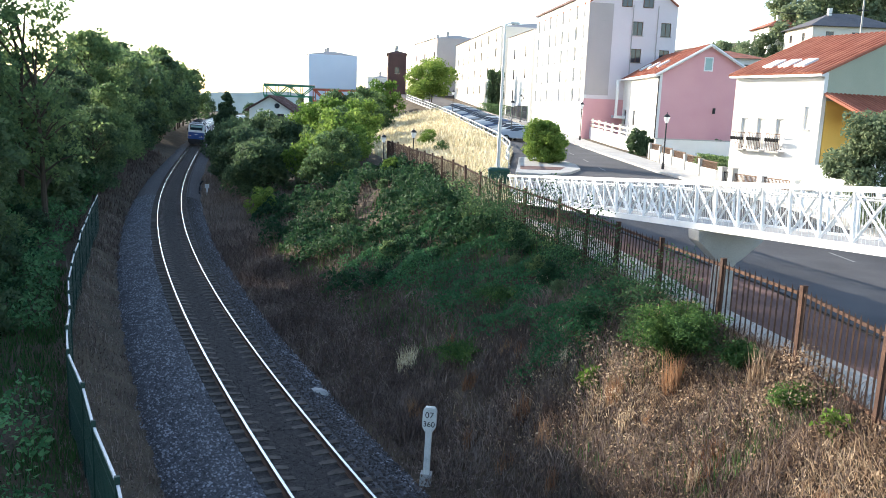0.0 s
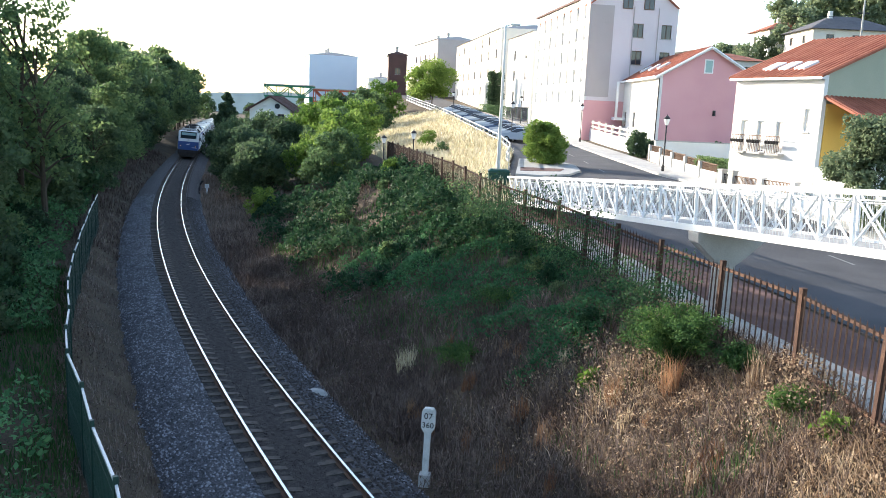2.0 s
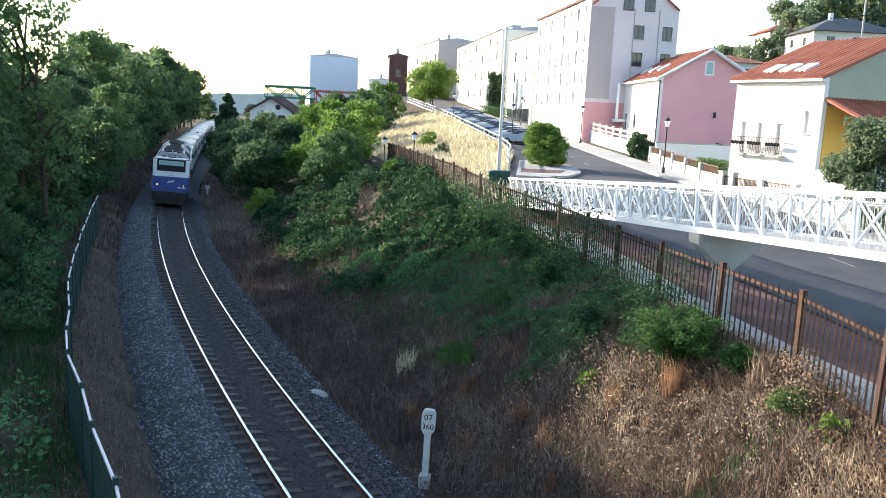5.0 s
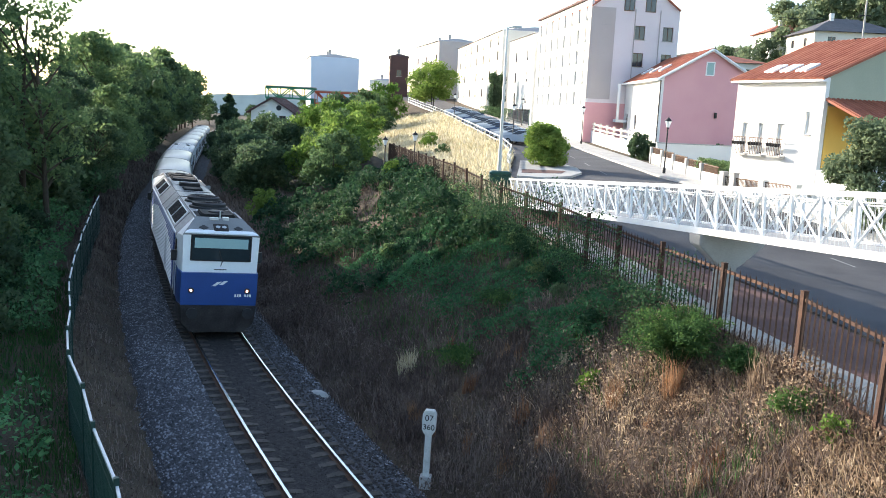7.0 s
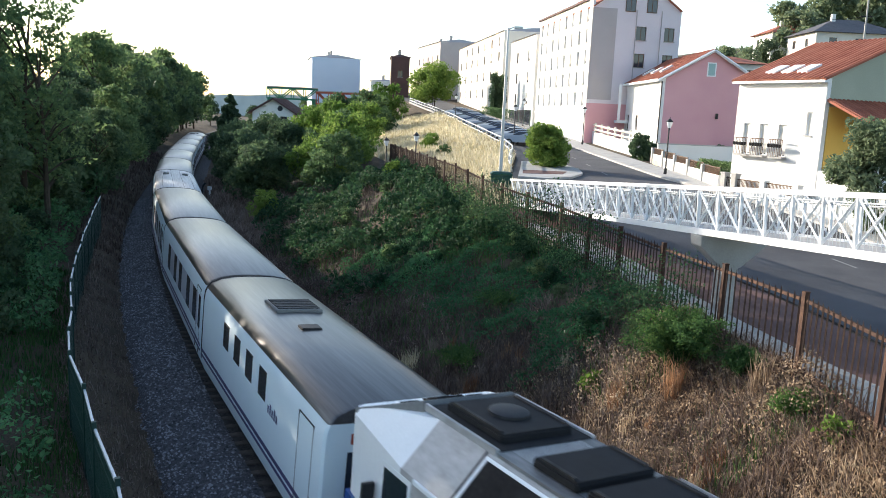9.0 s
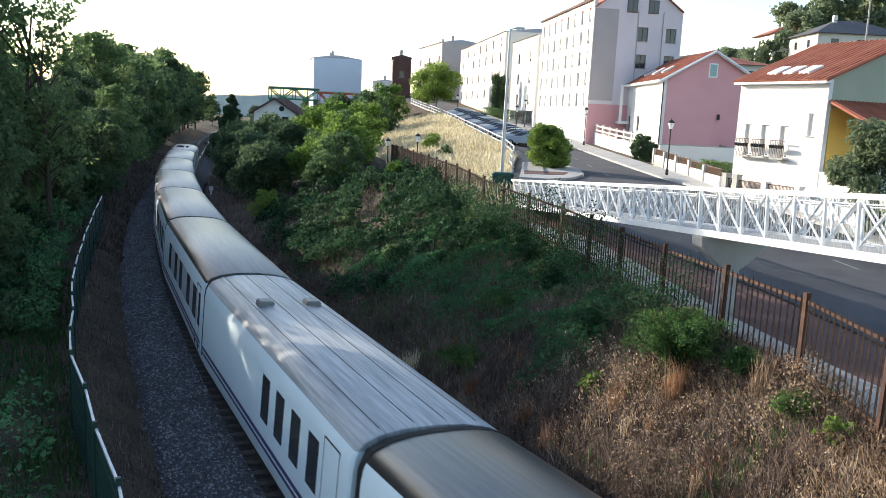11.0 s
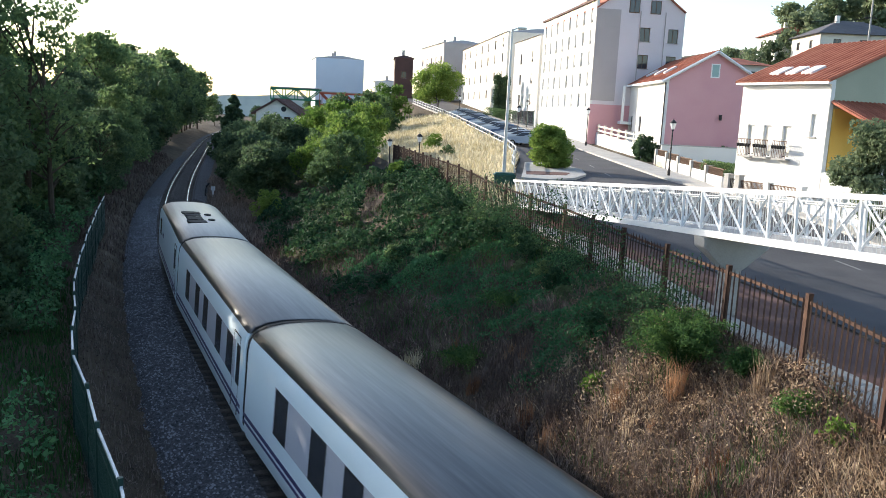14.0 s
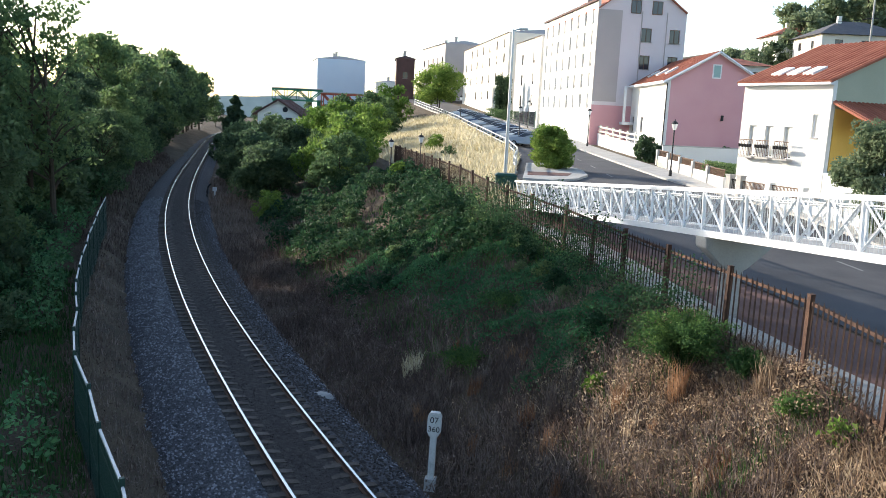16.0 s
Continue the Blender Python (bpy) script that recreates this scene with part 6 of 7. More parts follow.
# trees and bushes on the inner side of the curve
DARKB = [make_tree("dark_tree", "broad dark green tree hanging over the cutting", 6.3, 3.6, 0.37, M_LEAF_DARK, 200, 40, 0, 71 + k, 0.12, "dark trees over the cutting") for k in range(2)]
plant(DARKB, [(-17.9, 73.5, 0.88), (-15.6, 68, 0.82), (-21.5, 84, 1.0), (-24.0, 92, 0.95), (-26.5, 101, 0.9), (-29.5, 118, 0.8), (-33, 132, 0.8), (-20.6, 93, 0.95), (-17.6, 87, 0.85)], 9)
GREENB = [make_tree("green_bush", "sunlit yellow-green bush on the bank", 5.2, 3.0, 0.33, m, 120, 46, 0, 81 + k, 0.08, "bushes on the bank", category="bush", tuft=0.8) for k, m in enumerate((M_LEAF_BRIGHT, M_LEAF, M_LEAF_BRIGHT))]
plant(GREENB, [(-9.6, 72, 1.05), (-9.0, 63.5, 0.8), (-11.6, 80, 1.15), (-11.2, 68, 0.8), (-10.2, 75, 1.0), (-15.5, 90, 1.1), (-10.4, 92, 1.05), (-13.5, 104, 1.2),
               (-18.5, 112, 1.1), (-13.6, 59.5, 0.42), (-12.0, 122, 1.25), (-17.0, 132, 1.2), (-11.5, 140, 1.3), (-21.0, 126, 1.1), (-3.9, 57.5, 0.3), (-2.0, 82, 0.35), (-0.5, 72, 0.25)], 10)
con = make_tree("conifer", "dark narrow conifer on the skyline", 7.5, 2.4, 0.42, M_LEAF_DARK, 150, 40, 0, 91, 0.05, "conifers", 0.8, "cone")
plant([con], [(-35.6, 130, 1.4), (-37.6, 136, 1.1)], 11)
cyp = make_tree("cypress", "slim dark cypress by the street", 7.0, 0.9, 0.3, M_LEAF_DARK, 130, 40, 0, 92, 0.05, "cypresses", 1.3, "column")
plant([cyp], [(6.4, 121, 1.0), (7.4, 123, 0.95)], 12)
st = make_tree("street_tree", "round-crowned green street tree by the parked cars", 8.3, 4.4, 0.34, M_LEAF_BRIGHT, 420, 44, 0, 93, 0.28)
plant([st], [(-3.2, 150, 1.0)], 13)
rb = make_tree("round_bush", "dense rounded evergreen bush on the paved island", 3.3, 1.55, 0.16, M_LEAF_BRIGHT, 560, 44, 0, 94, 0.03, category="bush")
plant([rb], [(6.9, 57.2, 1.0)], 14)
db = make_tree("dark_bush", "small dark rounded bush by the garden wall", 2.1, 1.05, 0.2, M_LEAF_DARK, 150, 30, 0, 95, 0.03, "garden bushes", category="bush")
plant([db], [(16.4, 69.0, 1.0), (18.2, 73.0, 0.6), (24.5, 73.0, 0.5), (22.3, 73.0, 0.45), (16.0, 91.0, 0.8), (17.5, 56.5, 0.5), (17.6, 49.5, 0.75), (18.3, 45.9, 0.6)], 15)
gt = make_tree("garden_tree", "bushy grey-green garden tree beside the porch", 4.9, 1.75, 0.18, M_LEAF_PALE, 420, 44, 0, 96, 0.1)
plant([gt], [(19.5, 36.4, 1.15)], 16)
HT = [make_tree("hill_tree", "tall tree on the wooded hill, haze put into its pale leaves", 13, 4.6, 0.95, M_LEAF_PALE, 62, 36, 0, 101 + k, 0.15, "trees on the hill") for k in range(2)]
plant(HT, [(62, 150, 0.9), (70, 158, 1.1), (78, 160, 1.2), (87, 165, 1.2), (96, 168, 1.25), (105, 165, 1.2), (82, 178, 1.3), (93, 185, 1.3), (70, 175, 1.0), (115, 175, 1.2), (46, 139, 0.55), (51, 143, 0.5), (41, 134, 0.5), (37, 133, 0.45), (56, 147, 0.55), (98, 150, 1.1), (110, 150, 1.2)], 17)


def hedge(x0, y0, x1, y1, h, w, label):
    rng = np.random.default_rng(5)
    n = 5000
    t = rng.random(n)
    c = np.stack([x0 + (x1 - x0) * t + rng.uniform(-w, w, n), y0 + (y1 - y0) * t + rng.uniform(-w, w, n), rng.random(n) ** 0.6 * h], 1)
    c[:, 2] += ground(c[:, 0], c[:, 1])
    v, f = leaf_quads(c, 0.13, rng)
    tagged(mesh_np("hedge", v, f, M_LEAF), label, "hedge", "hedges")


hedge(16.7, 53.0, 18.3, 49.6, 1.5, 0.45, "clipped green garden hedge")
hedge(4.6, 117, 8.0, 112, 2.4, 0.7, "rounded green hedge by the street")
hedge(33, 100, 46, 96, 3.2, 0.9, "long dark hedge on the hillside")
hedge(30, 86, 42, 84, 2.4, 0.8, "long dark hedge on the hillside")


# -- grass, weeds and brambles of the cutting --
def scatter(n, x0, x1, y0, y1, rng, power=1.6):
    y = y0 + (y1 - y0) * rng.random(n) ** power
    x = x0 + (x1 - x0) * rng.random(n)
    return x, y


def patchy(x, y, f, seed):
    return np.array([noise.noise(Vector((a * f, b * f, seed))) for a, b in zip(x, y)])


def weeds(name, n, region, keep, hmin, hmax, wid, material, label, seed, lean=0.35, power=1.6):
    rng = np.random.default_rng(seed)
    x, y = scatter(n, *region, rng, power)
    d, s = lateral(x, y)
    ok = keep(x, y, d, rng)
    x, y = x[ok], y[ok]
    z = ground(x, y)
    pn = patchy(x, y, 0.5, seed * 1.7)
    h = (hmin + (hmax - hmin) * rng.random(len(x)) ** 1.6) * (1 + 0.7 * pn)
    w = wid * (0.7 + 0.045 * y) * rng.uniform(0.6, 1.3, len(x))
    v, f = blades(x, y, z, np.maximum(h, 0.06), w, rng, lean)
    tagged(mesh_np(name, v, f, material), label, "grass", kind="stuff")


def right_bank(x, y, d, rng):
    return (d > 2.25 + 0.55 * rng.random(len(x)) ** 0.7) & (x < np.interp(y, FY, FX) + 0.3)


def near_dry(x, y, d, rng):
    u = np.clip((d - 4.2) / 4.0, 0, 1) * np.clip(1.15 - (y - 13.5) / 8, 0.06, 1) * np.clip(0.75 + 1.1 * patchy(x, y, 0.55, 6.0), 0.15, 1)
    return right_bank(x, y, d, rng) & (rng.random(len(x)) < u)


def brown(x, y, d, rng):
    p = patchy(x, y, 0.18, 3.0)
    far_green = np.clip((d - 7.2) / 3.0, 0, 0.85) * (y > 19)
    return right_bank(x, y, d, rng) & (rng.random(len(x)) > far_green) & (p + 0.4 * rng.random(len(x)) > -0.15)


def left_strip(x, y, d, rng):
    return (d < -2.9) & (d > -5.4) & (rng.random(len(x)) < np.clip((-d - 2.8) / 0.5, 0, 1))


def left_lawn(x, y, d, rng):
    return (d < -5.0) & (d > -16)


weeds("dry_grass", 170000, (-2, 9.2, 9.5, 27), near_dry, 0.10, 0.42, 0.007, M_DRY, "dry tan and straw-coloured grass on the near bank", 21, 1.5, 1.2)
weeds("brown_weeds", 180000, (-16, 8, 8, 56), brown, 0.10, 0.6, 0.008, M_BROWNWEED, "dead brown weeds and stalks on the bank", 22, 1.0)
weeds("trackside_weeds", 80000, (-24, -1, 6, 58), left_strip, 0.08, 0.35, 0.007, M_BROWNWEED, "brown trackside weeds along the fence", 23, 0.6)
weeds("lawn", 65000, (-22, -3, 10, 36), left_lawn, 0.10, 0.34, 0.011, M_GRASS, "shaded green grass behind the mesh fence", 24, 0.5)
weeds("near_brown_weeds", 38000, (-2, 8, 13, 25), lambda x, y, d, r: right_bank(x, y, d, r) & (d > 3.2), 0.12, 0.55, 0.007, M_BROWNWEED, "brittle brown weeds among the dry grass", 27, 0.9, 1.0)
weeds("far_bank_weeds", 45000, (-30, -6, 50, 98), lambda x, y, d, r: (d > 2.6) & (d < 9), 0.15, 0.7, 0.008, M_BROWNWEED, "dead brown weeds along the far foot of the bank", 28, 0.8, 1.2)
weeds("far_verge_weeds", 45000, (-46, -14, 44, 120), lambda x, y, d, r: (d < -2.8) & (d > -9), 0.15, 0.6, 0.008, M_BROWNWEED, "dark brown weeds on the verge below the trees", 29, 0.8, 1.3)
weeds("bank_grass", 45000, (-12, 8, 14, 52), lambda x, y, d, r: right_bank(x, y, d, r) & (d > 5.2) & (patchy(x, y, 0.25, 8.0) > -0.1), 0.12, 0.5, 0.008, M_GRASS, "rough green grass high on the bank", 25, 0.5)


def dry_slope(x, y, d, rng):
    xf, xe = np.interp(y, FY, FX), np.interp(y, EY, EX)
    return (x > xf + 0.2) & (x < xe - 0.2)


weeds("straw_slope", 75000, (-16, 6, 39, 135), dry_slope, 0.25, 0.8, 0.016, M_STRAW, "sunlit pale straw grass on the slope below the street", 26, 0.6, 1.1)


def brambles(name, n, region, keep, material, leaf, lift, label, seed):
    """A low tangle: leaves over the ground in heaps."""
    rng = np.random.default_rng(seed)
    x, y = scatter(n, *region, rng, 1.25)
    d, s = lateral(x, y)
    ok = keep(x, y, d, rng)
    x, y = x[ok], y[ok]
    heap = lift * np.clip(0.45 + 1.25 * patchy(x, y, 0.42, seed * 0.9) + 0.75 * patchy(x, y, 1.3, seed * 0.4), 0.02, 1.6)
    z = ground(x, y) + heap * (0.25 + 0.75 * rng.random(len(x)) ** 0.5) + 0.03
    v, f = leaf_quads(np.stack([x, y, z], 1), leaf * (0.75 + 0.012 * y), rng, 0.7)
    tagged(mesh_np(name, v, f, material), label, "undergrowth", kind="stuff")


brambles("brambles", 68000, (-14, 4, 33, 62), lambda x, y, d, r: (x < np.interp(y, FY, FX) + 0.4) & (d > 5.9 + np.clip(36 - y, 0, 10) * 0.16 + 2.2 * patchy(x, y, 0.3, 14.0) + 1.2 * (r.random(len(x)) - 0.5)) & (patchy(x, y, 0.33, 2.0) > -0.32), M_BRAMBLE, 0.19, 1.2, "tangled green brambles covering the bank", 41)
brambles("green_undergrowth", 115000, (-5, 8, 19, 40), lambda x, y, d, r: (x < np.interp(y, FY, FX) + 0.2) & (d > 6.4 + 1.6 * patchy(x, y, 0.4, 15.0) + r.random(len(x))) & (y > 20.5) & (patchy(x, y, 0.3, 5.0) > -0.3), M_CARPET, 0.1, 0.6, "fresh green leafy undergrowth on the bank", 42)
brambles("fence_weeds", 60000, (0, 8, 19, 40), lambda x, y, d, r: np.abs(x - np.interp(y, FY, FX) + 1.1) < 0.85, M_BRAMBLE, 0.085, 2.3, "tall dark weeds crowding the foot of the palisade fence", 48)
brambles("fence_creepers", 22000, (0, 9, 17, 60), lambda x, y, d, r: np.abs(x - np.interp(y, FY, FX) + 0.5) < 0.55, M_LEAF, 0.12, 1.5, "dark creepers climbing the palisade fence", 43)
brambles("left_undergrowth", 130000, (-40, -4, 10, 66), lambda x, y, d, r: (d < -5.5) & (d > -20) & ((patchy(x, y, 0.2, 9.0) > 0.2) | (y > 25)), M_CARPET, 0.17, 1.5, "shaded green undergrowth behind the mesh fence", 44)
brambles("brown_litter", 110000, (-10, 8.5, 8, 44), lambda x, y, d, r: right_bank(x, y, d, r) & ((d < 7.6) | (y < 21)), M_BROWNWEED, 0.085, 0.42, "withered brown leaves and stalks on the bank", 45)
brambles("verge_litter", 50000, (-22, -1, 6, 52), left_strip, M_BROWNWEED, 0.07, 0.2, "withered brown leaves on the trackside verge", 47)
brambles("dry_litter", 120000, (-1, 9, 10, 24), near_dry, M_DRY, 0.078, 0.5, "dry tan leaves among the near grass", 46)


def clump(name, x, y, n, h, r, material, label, seed, wid=0.009, leaves=0):
    rng = np.random.default_rng(seed)
    a, q = rng.uniform(0, 6.28, n), r * np.sqrt(rng.random(n))
    px, py = x + q * np.cos(a), y + q * np.sin(a)
    z = ground(px, py)
    v, f = blades(px, py, z, h * rng.uniform(0.5, 1.15, n), np.full(n, wid), rng, 0.35)
    e = thing(name, Matrix.Identity(4), label, "weed clump", "weed clumps on the bank")
    mesh_np("tuft", v, f, material, e)
    if leaves:
        c = np.stack([x + rng.normal(size=leaves) * r * 0.6, y + rng.normal(size=leaves) * r * 0.6, gz(x, y) + h * rng.random(leaves)], 1)
        v, f = leaf_quads(c, 0.14, rng)
        mesh_np("foliage", v, f, M_LEAF_BRIGHT, e)


for k in range(46):
    wy = 12 + 14 * wr.random()
    wx = np.interp(wy, TY[np.argsort(TY)], TX[np.argsort(TY)]) + wr.uniform(4.2, 8.0)
    if wx < fence_x(wy) - 0.3:
        clump("weed_clump", float(wx), wy, 40 + int(60 * wr.random()), wr.uniform(0.35, 0.8), wr.uniform(0.08, 0.25), wr.choice((M_BROWNWEED, M_BROWNWEED, M_DRY, M_DOCK)), "withered upright weed stalks on the bank", 200 + k, 0.006)
clump("weed_clump", 5.28, 17.3, 110, 1.0, 0.24, M_DOCK, "tall orange-brown dry dock stalks", 61)
clump("weed_clump", 2.19, 19.8, 80, 0.6, 0.25, M_DOCK, "small rust-coloured dry weed clump", 62)
clump("weed_clump", -1.05, 25.4, 170, 0.7, 0.35, M_STRAW, "pale feathery grass heads", 63)
clump("weed_clump", 3.78, 19.3, 30, 0.5, 0.25, M_GRASS, "broad-leaved bright yellow-green plant", 64, 0.01, 150)
clump("weed_clump", 6.6, 15.8, 120, 0.95, 0.22, M_DRY, "thin pale dry stalks", 65)
clump("weed_clump", 7.0, 13.3, 60, 0.4, 0.25, M_GRASS, "low green plant in the dry grass", 66, 0.01, 130)
clump("weed_clump", 5.3, 14.7, 150, 0.4, 0.35, M_DOCK, "dark red withered dock leaves", 67)
clump("weed_clump", 0.92, 22.3, 120, 0.6, 0.2, M_DOCK, "small rust-coloured dry weed clump", 68)


def feathery_shrub(x, y, h, r, n, seed):
    """Arching stems set with small paired leaflets."""
    rng = np.random.default_rng(seed)
    e = thing("feathery_shrub", pose(x, y, gz(x, y)), "bright feathery green shrub before the fence", "shrub", "feathery shrubs")
    st, pts = Shape(), []
    for k in range(n):
        a, reach, top = rng.uniform(0, 6.28), r * rng.uniform(0.25, 1.0), h * rng.uniform(0.55, 1.05)
        arc = [Vector((math.cos(a) * reach * u ** 1.4, math.sin(a) * reach * u ** 1.4, top * (1 - (1 - u) ** 1.8) - 0.22 * reach * u ** 3)) for u in np.linspace(0, 1, 7)]
        st.tube(arc, [0.014, 0.012, 0.010, 0.008, 0.006, 0.004, 0.002], 4, False)
        for u in np.linspace(0.25, 1.0, 26):
            i = min(5, int(u * 6))
            q = arc[i].lerp(arc[i + 1], u * 6 - i)
            pts += [np.array(q) + rng.normal(size=3) * 0.06 for _ in range(4)]
    part("stem", st, M_BRAMBLE, e)
    v, f = leaf_quads(np.array(pts), 0.085, rng, 0.5, 0.35)
    mesh_np("foliage", v, f, M_FERN, e)


for a in ((5.45, 18.0, 1.6, 1.35, 150, 1), (6.5, 16.6, 0.7, 0.5, 34, 2), (2.2, 26.5, 0.5, 1.5, 40, 4), (6.75, 14.6, 0.5, 0.5, 26, 5), (0.8, 24.0, 0.6, 1.3, 40, 6)):
    feathery_shrub(*a)


def hillside():
    rng = np.random.default_rng(77)
    n = 26000
    x, y = rng.uniform(22, 150, n), rng.uniform(58, 240, n)
    ok = (x > np.interp(y, OY, OX) + 12)
    x, y = x[ok], y[ok]
    heap = np.clip(0.5 + 1.2 * patchy(x, y, 0.09, 4.0), 0.05, 1.4)
    c = np.stack([x, y, ground(x, y) + heap * rng.random(len(x))], 1)
    v, f = leaf_quads(c, 1.2, rng, 0.8)
    tagged(mesh_np("hillside_scrub", v, f, M_LEAF_PALE), "green scrub and gardens on the hillside", "scrub", kind="stuff")


hillside()



# -- smaller things --
def km_post():
    x, y, z = -0.2, 18.86, -0.46
    e = thing("kilometre_post", pose(x, y, z, 0, 1.5, -8), "white concrete kilometre post with black figures", "kilometre post")
    part("shaft", Shape().box(-0.08, 0.08, -0.06, 0.06, -0.4, 1.15), M_POST, e, "weathered white shaft", bevel=0.015)
    p = [(-0.1, 1.1), (0.1, 1.1), (0.17, 1.22), (0.17, 1.62), (0.11, 1.72), (-0.11, 1.72), (-0.17, 1.62), (-0.17, 1.22)]
    s = Shape()
    s.add([(a, -0.075, b) for a, b in p] + [(a, 0.075, b) for a, b in p], [tuple(range(8)), tuple(range(15, 7, -1))] + [(i, i + 8, (i + 1) % 8 + 8, (i + 1) % 8) for i in range(8)])
    head = part("head", s, M_POST, e, "white eight-sided head")
    for txt, zz, size in (("07", 1.46, 0.22), ("360", 1.23, 0.2)):
        cu = bpy.data.curves.new("figures", "FONT")
        cu.body, cu.size, cu.align_x, cu.extrude = txt, size, "CENTER", 0.003
        ob = new("text_tmp", cu)
        dg = bpy.context.evaluated_depsgraph_get()
        me = bpy.data.meshes.new_from_object(ob.evaluated_get(dg))
        bpy.data.objects.remove(ob)
        me.materials.clear()
        me.materials.append(M_RUBBER)
        t = new("numeral", me)
        t.parent = head
        t.matrix_local = pose(0, -0.08, zz, 90, 0, 0)
    part("footing", Shape().box(-0.14, 0.14, -0.12, 0.12, -0.5, -0.02), M_CONCRETE, e)


km_post()


def stone():
    bm = bmesh.new()
    bmesh.ops.create_icosphere(bm, subdivisions=2, radius=0.26)
    for v in bm.verts:
        v.co = Vector((v.co.x * 1.35, v.co.y * 0.8, v.co.z * 0.45)) * (1 + 0.25 * noise.noise(v.co * 5))
    me = bpy.data.meshes.new("boulder")
    bm.to_mesh(me)
    bm.free()
    me.materials.append(M_CONCRETE)
    o = new("boulder", me)
    o.matrix_world = pose(-3.75, 24.3, -0.5, 8, 14, 30)
    tagged(o, "flat pale grey boulder on the ballast edge", "stone")


stone()


def trackside_signal():
    e = thing("trackside_marker", pose(-23.4, 78.2, gz(-23.4, 78.2)), "small white trackside marker beside a bent cable pipe", "trackside marker")
    part("post", Shape().box(-0.07, 0.07, -0.07, 0.07, -0.2, 0.75), M_WHITEPAINT, e, bevel=0.01)
    part("head", Shape().box(-0.2, 0.2, -0.09, 0.09, 0.7, 1.1), M_WHITEPAINT, e, bevel=0.04)
    p = Shape().tube([(-0.75, 0, -0.2), (-0.75, 0, 0.7), (-0.65, 0, 1.1), (-0.4, 0, 1.4)], 0.09, 8)
    part("pipe", p, M_DARK, e, "dark curved cable pipe", smooth=True)


trackside_signal()


def lantern(x, y, h, arm=0.0):
    """A street lantern: post, collar, glass head and cap."""
    e = thing("street_lamp", pose(x, y, gz(x, y)), "dark iron post lantern on the street", "street lamp", "lantern posts")
    s = Shape().lathe([(0.11, 0), (0.11, 0.5), (0.06, 0.6), (0.045, h - 0.75), (0.05, h - 0.7)], 10)
    part("post", s, M_DARK, e, smooth=True)
    part("collar", Shape().lathe([(0.05, h - 0.75), (0.09, h - 0.72), (0.05, h - 0.66)], 10), M_DARK, e)
    part("glass", Shape().lathe([(0.1, h - 0.66), (0.22, h - 0.25), (0.0, h - 0.24)], 8), M_WHITEPAINT, e, "pale lantern glass")
    part("cap", Shape().lathe([(0.26, h - 0.25), (0.14, h - 0.1), (0.03, h - 0.02), (0.03, h + 0.06), (0, h + 0.07)], 8), M_DARK, e)
    return e


for lx, ly, lh in ((14.9, 55.3, 3.95), (6.3, 80.1, 4.0), (13.6, 83.0, 4.0), (0.6, 116, 4.0), (9.6, 108, 4.0), (-3.5, 148, 4.0), (-2.6, 62.0, 3.0), (-5.2, 66.0, 2.6)):
    lantern(lx, ly, lh)


def tall_pole():
    e = thing("lighting_column", pose(3.05, 47.3, gz(3.05, 47.3)), "tall galvanised street lighting column", "street lamp")
    part("column", Shape().lathe([(0.12, -0.2), (0.11, 1.0), (0.055, 9.0), (0, 9.02)], 12), M_GALV, e, "tapered grey steel column", smooth=True)
    part("base_plate", Shape().box(-0.22, 0.22, -0.22, 0.22, 0, 0.04), M_GALV, e)
    part("arm", Shape().tube([(0, 0, 8.9), (0.2, 0.05, 9.02), (0.45, 0.1, 9.05)], 0.035, 8), M_GALV, e)
    part("lamp_head", Shape().box(0.3, 0.85, 0.0, 0.24, 9.0, 9.12), M_GALV, e, bevel=0.03)


tall_pole()


def wire_pole():
    """A slim service pole on the hillside with an overhead wire."""
    e = thing("utility_pole", pose(49.45, 100, gz(49.45, 100)), "slim pale utility pole on the hillside", "utility pole")
    g = gz(49.45, 100)
    part("pole", Shape().tube([(0, 0, -0.3), (-0.02, 0, 12 - g * 0.5), (-0.15, 0, 27 - g)], [0.16, 0.13, 0.10], 8), M_CONCRETE, e, smooth=True)
    part("crossarm", Shape().box(-0.8, 0.6, -0.06, 0.06, 22.05 - g, 22.17 - g), M_DARK, e)
    wire = Shape().tube([(-10.7 + 10.6 * u, 0, 21.5 + 0.6 * u - 1.4 * u * (1 - u) - g) for u in (0, 0.2, 0.4, 0.6, 0.8, 1)], 0.03, 5)
    part("wire", wire, M_DARK, e, "thin dark overhead wire")


wire_pole()


def bin_box():
    e = thing("green_container", pose(3.0, 45.6, gz(3.0, 45.6) - 0.02), "dark green waste container behind the fence", "waste container")
    s = Shape()
    s.loft([[(x * k, y * k, z) for x, y in ((-0.6, -0.45), (0.6, -0.45), (0.6, 0.45), (-0.6, 0.45))] for k, z in ((0.9, 0.12), (1.0, 0.86))])
    part("body", s, M_BIN, e, bevel=0.03)
    s = Shape()
    s.loft([[(x * k, y * k, z) for x, y in ((-0.63, -0.48), (0.63, -0.48), (0.63, 0.48), (-0.63, 0.48))] for k, z in ((1.0, 0.87), (1.0, 0.93), (0.75, 1.04))])
    part("lid", s, M_BIN, e, bevel=0.02)
    for x in (-0.42, 0.42):
        for y in (-0.3, 0.3):
            part("castor", Shape().tube([(x - 0.04, y, 0.08), (x + 0.04, y, 0.08)], 0.08, 10), M_RUBBER, e)


bin_box()


